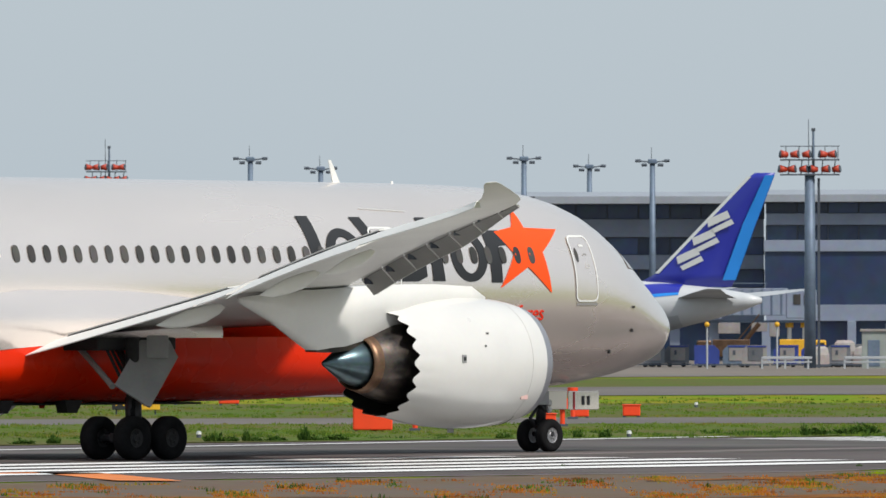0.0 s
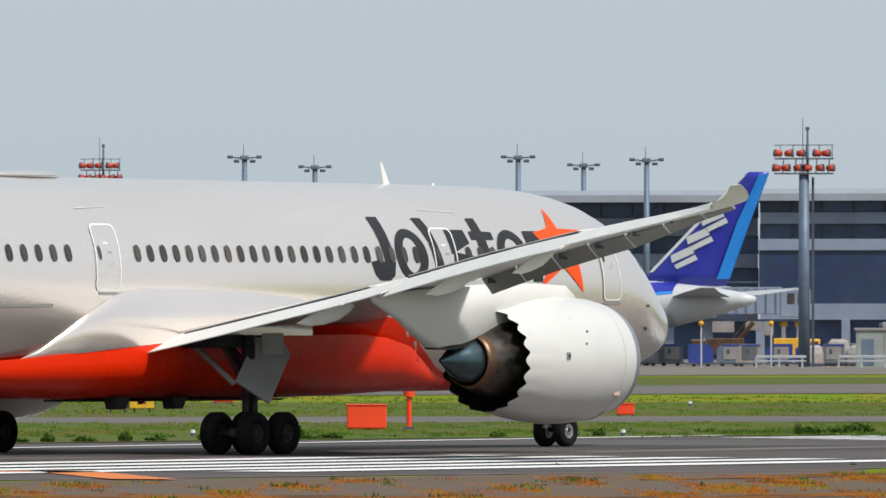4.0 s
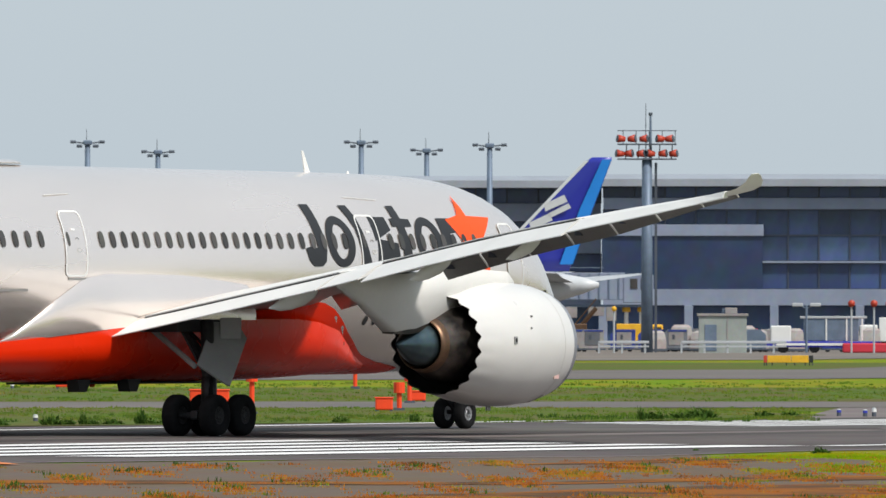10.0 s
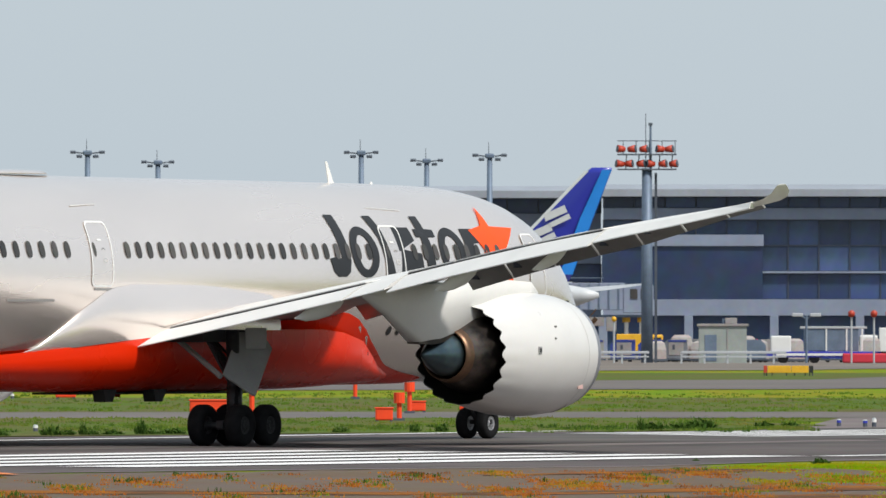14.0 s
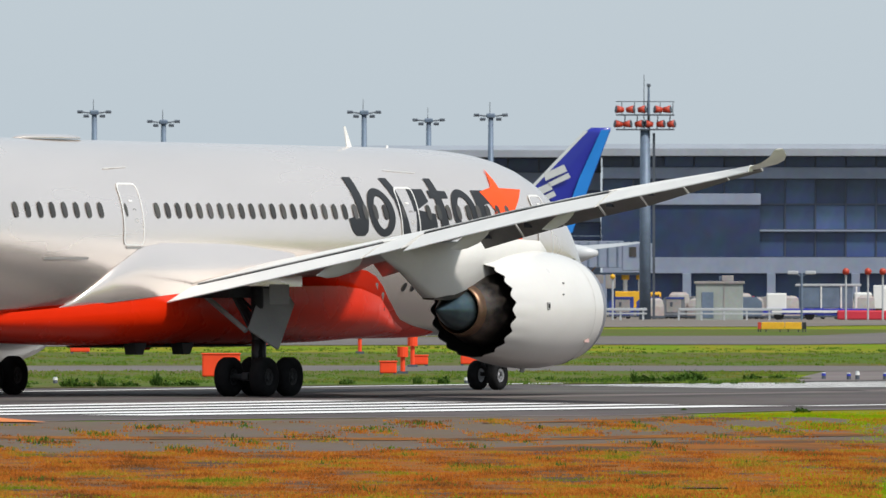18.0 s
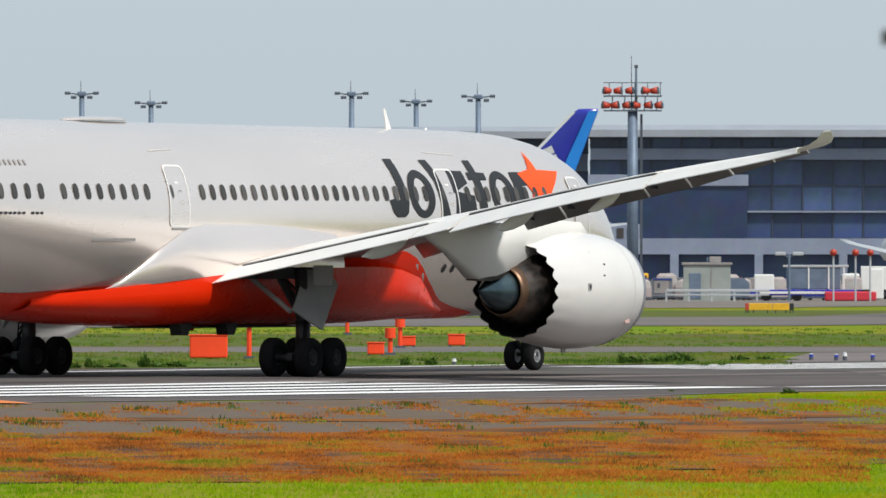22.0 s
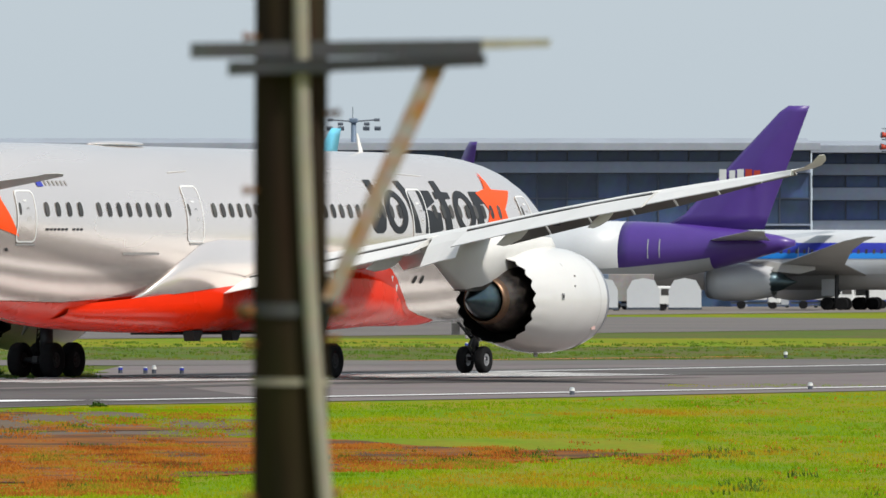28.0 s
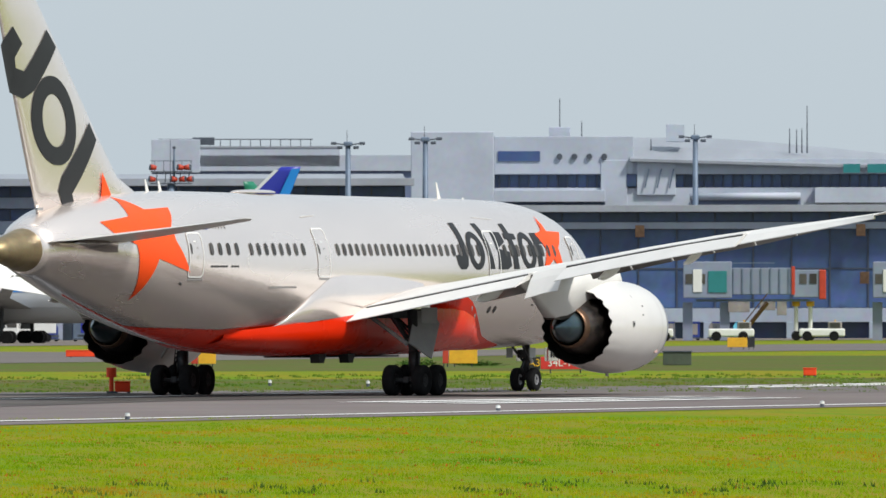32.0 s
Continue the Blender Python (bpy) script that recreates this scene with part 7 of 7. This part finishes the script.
def edge_light(u, v, label, tone, h=0.34, xy=None):
    p = rw(u, v) if xy is None else xy
    t = thing("runway_light", pose(p.x, p.y, 0.03), label, "runway light", "runway lights")
    part("base_can", rod(bmesh.new(), (0, 0, 0), (0, 0, h * 0.5), 0.08, 0.07, 12), DKSTEEL, t)
    part("glass_dome", rod(bmesh.new(), (0, 0, h * 0.5), (0, 0, h * 0.85), 0.085, 0.075, 12), tone, t)
    part("cap", rod(bmesh.new(), (0, 0, h * 0.85), (0, 0, h), 0.08, 0.045, 12), JETGREY, t)
    return t


for az, d in ((4.03, 419), (5.0, 436), (5.62, 446), (7.13, 475), (8.45, 491), (9.4, 510)):
    edge_light(0, 0, "white runway edge light on a short stem", LINE, 0.22, bearing(az, d))
for az, d in ((-0.94, 477), (0.735, 477), (1.0, 620), (-1.05, 640)):
    edge_light(0, 0, "white runway edge light on a short stem", LINE, 0.22, bearing(az, d))
for az, d in ((2.292, 496), (2.44, 496), (2.19, 498), (2.83, 500), (3.08, 498), (3.6, 640)):
    edge_light(0, 0, "blue taxiway edge light", BLUE, 0.24, bearing(az, d))
edge_light(0, 0, "white runway edge light on a short stem", LINE, 0.3, bearing(2.327, 496))
for az, d in ((6.6, 600), (6.2, 606), (7.3, 610), (5.9, 600), (4.9, 575)):
    edge_light(0, 0, "white runway edge light on a short stem", LINE, 0.26, bearing(az, d))

# ---- utility pole close to the viewer ----
POLE = material("weathered_dark_pole", (0.017, 0.012, 0.008), 0.85, 0, 0.35, 1.6, 12, 0.4, stretch=(1, 1, 0.12), tint=(0.036, 0.026, 0.016))
ANGLE = material("galvanised_angle", (0.065, 0.065, 0.066), 0.6, 0.3, 0.2, 3, 20, 0.1)
RUST = material("rusting_brace", (0.30, 0.29, 0.27), 0.7, 0.2, 0.35, 9, 30, 0.2, tint=(0.32, 0.15, 0.04))
RUSTBOLT = material("rusty_bolt", (0.26, 0.12, 0.05), 0.8, 0.3, 0.3, 20, 60)
CONDUIT = material("pale_plastic_conduit", (0.30, 0.27, 0.205), 0.6, 0, 0.15, 2, 14)
PX, PY = 2.77, 55.0
pole = thing("utility_pole", pose(PX, PY, 0, 0, 0, 0), "weathered dark utility pole with a steel bracket and conduit", "pole")
part("shaft", rod(bmesh.new(), (-0.008, 0, -0.2), (0.012, 0, 9.5), 0.155, 0.132, 32), POLE, pole, "", True)


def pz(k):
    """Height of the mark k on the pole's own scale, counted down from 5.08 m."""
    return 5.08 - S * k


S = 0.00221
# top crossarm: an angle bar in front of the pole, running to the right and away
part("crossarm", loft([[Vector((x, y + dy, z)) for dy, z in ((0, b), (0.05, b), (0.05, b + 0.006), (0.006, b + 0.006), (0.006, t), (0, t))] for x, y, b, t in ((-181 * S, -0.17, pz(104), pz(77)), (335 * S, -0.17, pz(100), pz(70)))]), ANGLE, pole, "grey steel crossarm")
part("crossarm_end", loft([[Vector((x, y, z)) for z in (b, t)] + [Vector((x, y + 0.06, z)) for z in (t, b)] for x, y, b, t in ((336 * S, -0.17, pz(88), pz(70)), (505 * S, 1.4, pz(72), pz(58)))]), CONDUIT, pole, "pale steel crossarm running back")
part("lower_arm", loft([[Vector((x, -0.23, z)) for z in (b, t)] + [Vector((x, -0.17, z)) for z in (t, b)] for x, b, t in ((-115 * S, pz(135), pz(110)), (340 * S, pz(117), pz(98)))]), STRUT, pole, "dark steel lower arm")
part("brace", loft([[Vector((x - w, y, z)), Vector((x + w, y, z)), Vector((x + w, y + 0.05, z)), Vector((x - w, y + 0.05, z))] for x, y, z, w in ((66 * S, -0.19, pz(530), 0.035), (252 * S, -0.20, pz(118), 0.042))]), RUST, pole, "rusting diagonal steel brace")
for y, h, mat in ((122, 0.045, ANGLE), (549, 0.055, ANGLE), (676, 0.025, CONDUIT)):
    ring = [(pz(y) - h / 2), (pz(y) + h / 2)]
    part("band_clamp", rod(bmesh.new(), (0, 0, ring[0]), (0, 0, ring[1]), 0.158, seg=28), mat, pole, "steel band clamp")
for s in (-1, 1):
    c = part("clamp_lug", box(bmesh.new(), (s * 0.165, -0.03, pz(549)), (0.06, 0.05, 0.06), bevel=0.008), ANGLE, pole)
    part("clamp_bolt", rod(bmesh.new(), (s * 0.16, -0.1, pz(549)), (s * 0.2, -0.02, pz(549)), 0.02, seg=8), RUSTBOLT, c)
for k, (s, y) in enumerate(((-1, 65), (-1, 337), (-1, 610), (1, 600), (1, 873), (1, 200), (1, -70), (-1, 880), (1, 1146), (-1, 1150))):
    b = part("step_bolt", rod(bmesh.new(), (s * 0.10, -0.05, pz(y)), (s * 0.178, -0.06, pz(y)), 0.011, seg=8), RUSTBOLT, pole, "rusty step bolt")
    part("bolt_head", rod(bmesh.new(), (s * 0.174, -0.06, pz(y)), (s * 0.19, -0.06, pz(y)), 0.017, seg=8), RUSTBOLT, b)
bm = bmesh.new()
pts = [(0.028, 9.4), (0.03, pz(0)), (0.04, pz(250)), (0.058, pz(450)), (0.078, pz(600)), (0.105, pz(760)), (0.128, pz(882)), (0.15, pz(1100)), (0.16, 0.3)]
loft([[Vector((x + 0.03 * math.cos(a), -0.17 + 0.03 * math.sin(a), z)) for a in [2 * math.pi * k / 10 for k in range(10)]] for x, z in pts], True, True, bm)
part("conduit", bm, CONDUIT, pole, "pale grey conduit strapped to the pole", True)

AIRLINER_ROWS = [
    (0.0, -12.14, 412.34, 48.64),
    (0.5, -11.77, 413.47, 49.71),
    (1.0, -11.39, 414.53, 50.72),
    (1.5, -11.02, 415.57, 51.66),
    (2.0, -10.66, 416.62, 52.53),
    (2.5, -10.29, 417.72, 53.34),
    (3.0, -9.92, 418.90, 54.10),
    (3.5, -9.60, 420.19, 54.82),
    (4.0, -9.26, 421.68, 55.53),
    (4.5, -8.94, 423.09, 56.19),
    (5.0, -8.63, 424.47, 56.81),
    (5.5, -8.33, 425.91, 57.36),
    (6.0, -8.03, 426.91, 57.87),
    (6.5, -7.76, 427.74, 58.32),
    (7.0, -7.49, 428.43, 58.69),
    (7.5, -7.24, 429.03, 58.96),
    (8.0, -7.01, 429.55, 59.12),
    (8.5, -6.78, 430.02, 59.21),
    (9.0, -6.57, 430.42, 59.26),
    (9.5, -6.38, 430.76, 59.28),
    (10.0, -6.20, 431.03, 59.29),
    (10.5, -6.04, 431.24, 59.30),
    (11.0, -5.91, 431.42, 59.31),
    (11.5, -5.80, 431.58, 59.31),
    (12.0, -5.71, 431.74, 59.32),
    (12.5, -5.64, 431.89, 59.33),
    (13.0, -5.57, 432.02, 59.34),
    (13.5, -5.51, 432.14, 59.35),
    (14.0, -5.47, 432.23, 59.35),
    (14.5, -5.44, 432.30, 59.36),
    (15.0, -5.42, 432.33, 59.37),
    (15.5, -5.37, 432.41, 59.38),
    (16.0, -5.32, 432.50, 59.39),
    (16.5, -5.30, 432.53, 59.40),
    (17.0, -5.25, 432.64, 59.41),
    (17.5, -5.19, 432.80, 59.42),
    (18.0, -5.10, 433.01, 59.43),
    (18.5, -4.98, 433.25, 59.44),
    (19.0, -4.85, 433.53, 59.46),
    (19.5, -4.69, 433.84, 59.49),
    (20.0, -4.52, 434.18, 59.53),
    (20.5, -4.31, 434.59, 59.57),
    (21.0, -4.06, 435.06, 59.62),
    (21.5, -3.78, 435.65, 59.67),
    (22.0, -3.37, 436.39, 59.71),
    (22.5, -2.84, 437.34, 59.75),
    (23.0, -2.11, 438.62, 59.80),
    (23.5, -1.14, 440.33, 59.86),
    (24.0, 0.07, 442.49, 59.90),
    (24.5, 1.57, 445.08, 59.93),
    (25.0, 3.37, 448.08, 59.90),
    (25.5, 5.47, 451.59, 59.89),
    (26.0, 7.80, 455.61, 59.87),
    (26.5, 10.48, 460.09, 59.84),
    (27.0, 13.42, 465.17, 59.84),
    (27.5, 16.70, 470.81, 59.85),
    (28.0, 20.09, 476.98, 59.88),
    (28.5, 24.17, 483.71, 59.91),
    (29.0, 28.40, 490.99, 59.94),
    (29.5, 32.94, 498.83, 59.93),
    (30.0, 37.81, 507.20, 59.91),
    (30.5, 42.98, 516.09, 59.87),
    (31.0, 48.48, 525.52, 59.83),
    (31.5, 54.29, 535.47, 59.80),
    (32.0, 60.42, 545.96, 59.80),
]

# ---- what moves ----
TAXI_ROWS = [(0.0, 94.1, 923.0, 237.0), (11.0, 70.6, 891.0, 237.0), (22.5, 46.9, 857.8, 237.0), (23.5, 44.7, 854.6, 237.0), (24.5, 42.57, 851.4, 237.5), (25.5, 40.0, 847.0, 238.5), (26.5, 37.6, 843.5, 239.5), (27.5, 36.7, 842.0, 239.5), (32.0, 36.4, 841.5, 239.5)]


def motions():
    walk(jet, [(t, pose(x, y, 0, 0, 0, rz)) for t, x, y, rz in AIRLINER_ROWS])
    walk(taxi_jet, [(t, pose(x, y, apron_z(math.hypot(x, y)), 0, 0, rz)) for t, x, y, rz in TAXI_ROWS])
    # the flaperons droop as the take-off run begins
    for ob, hinge, axis in FLAPERONS:
        walk(ob, [(t, Matrix.Translation(hinge) @ Matrix.Rotation(radians(-a), 4, axis)) for t, a in ((0.0, 0.0), (22.5, 0.0), (23.0, 3.5), (23.5, 8.0), (24.0, 12.0), (24.5, 15.0), (25.5, 19.0), (26.5, 21.0), (32.0, 21.0))])
    # the wheels turn with the way that the jet has rolled
    ts, way = [r[0] for r in AIRLINER_ROWS], [0.0]
    for a, b in zip(AIRLINER_ROWS, AIRLINER_ROWS[1:]):
        way.append(way[-1] + math.hypot(b[1] - a[1], b[2] - a[2]))
    for ob, (x, y, z), r in ROLLING:
        rows, last = [], None
        for k in range(0, 32 * FPS + 1):
            t = k / FPS
            turn = math.degrees(float(np.interp(t, ts, way)) / r)
            if last is None or turn - last > 55 or k == 32 * FPS:
                rows.append((t, pose(x, y, z, 0, turn, 0)))
                last = turn
        walk(ob, rows)


motions()
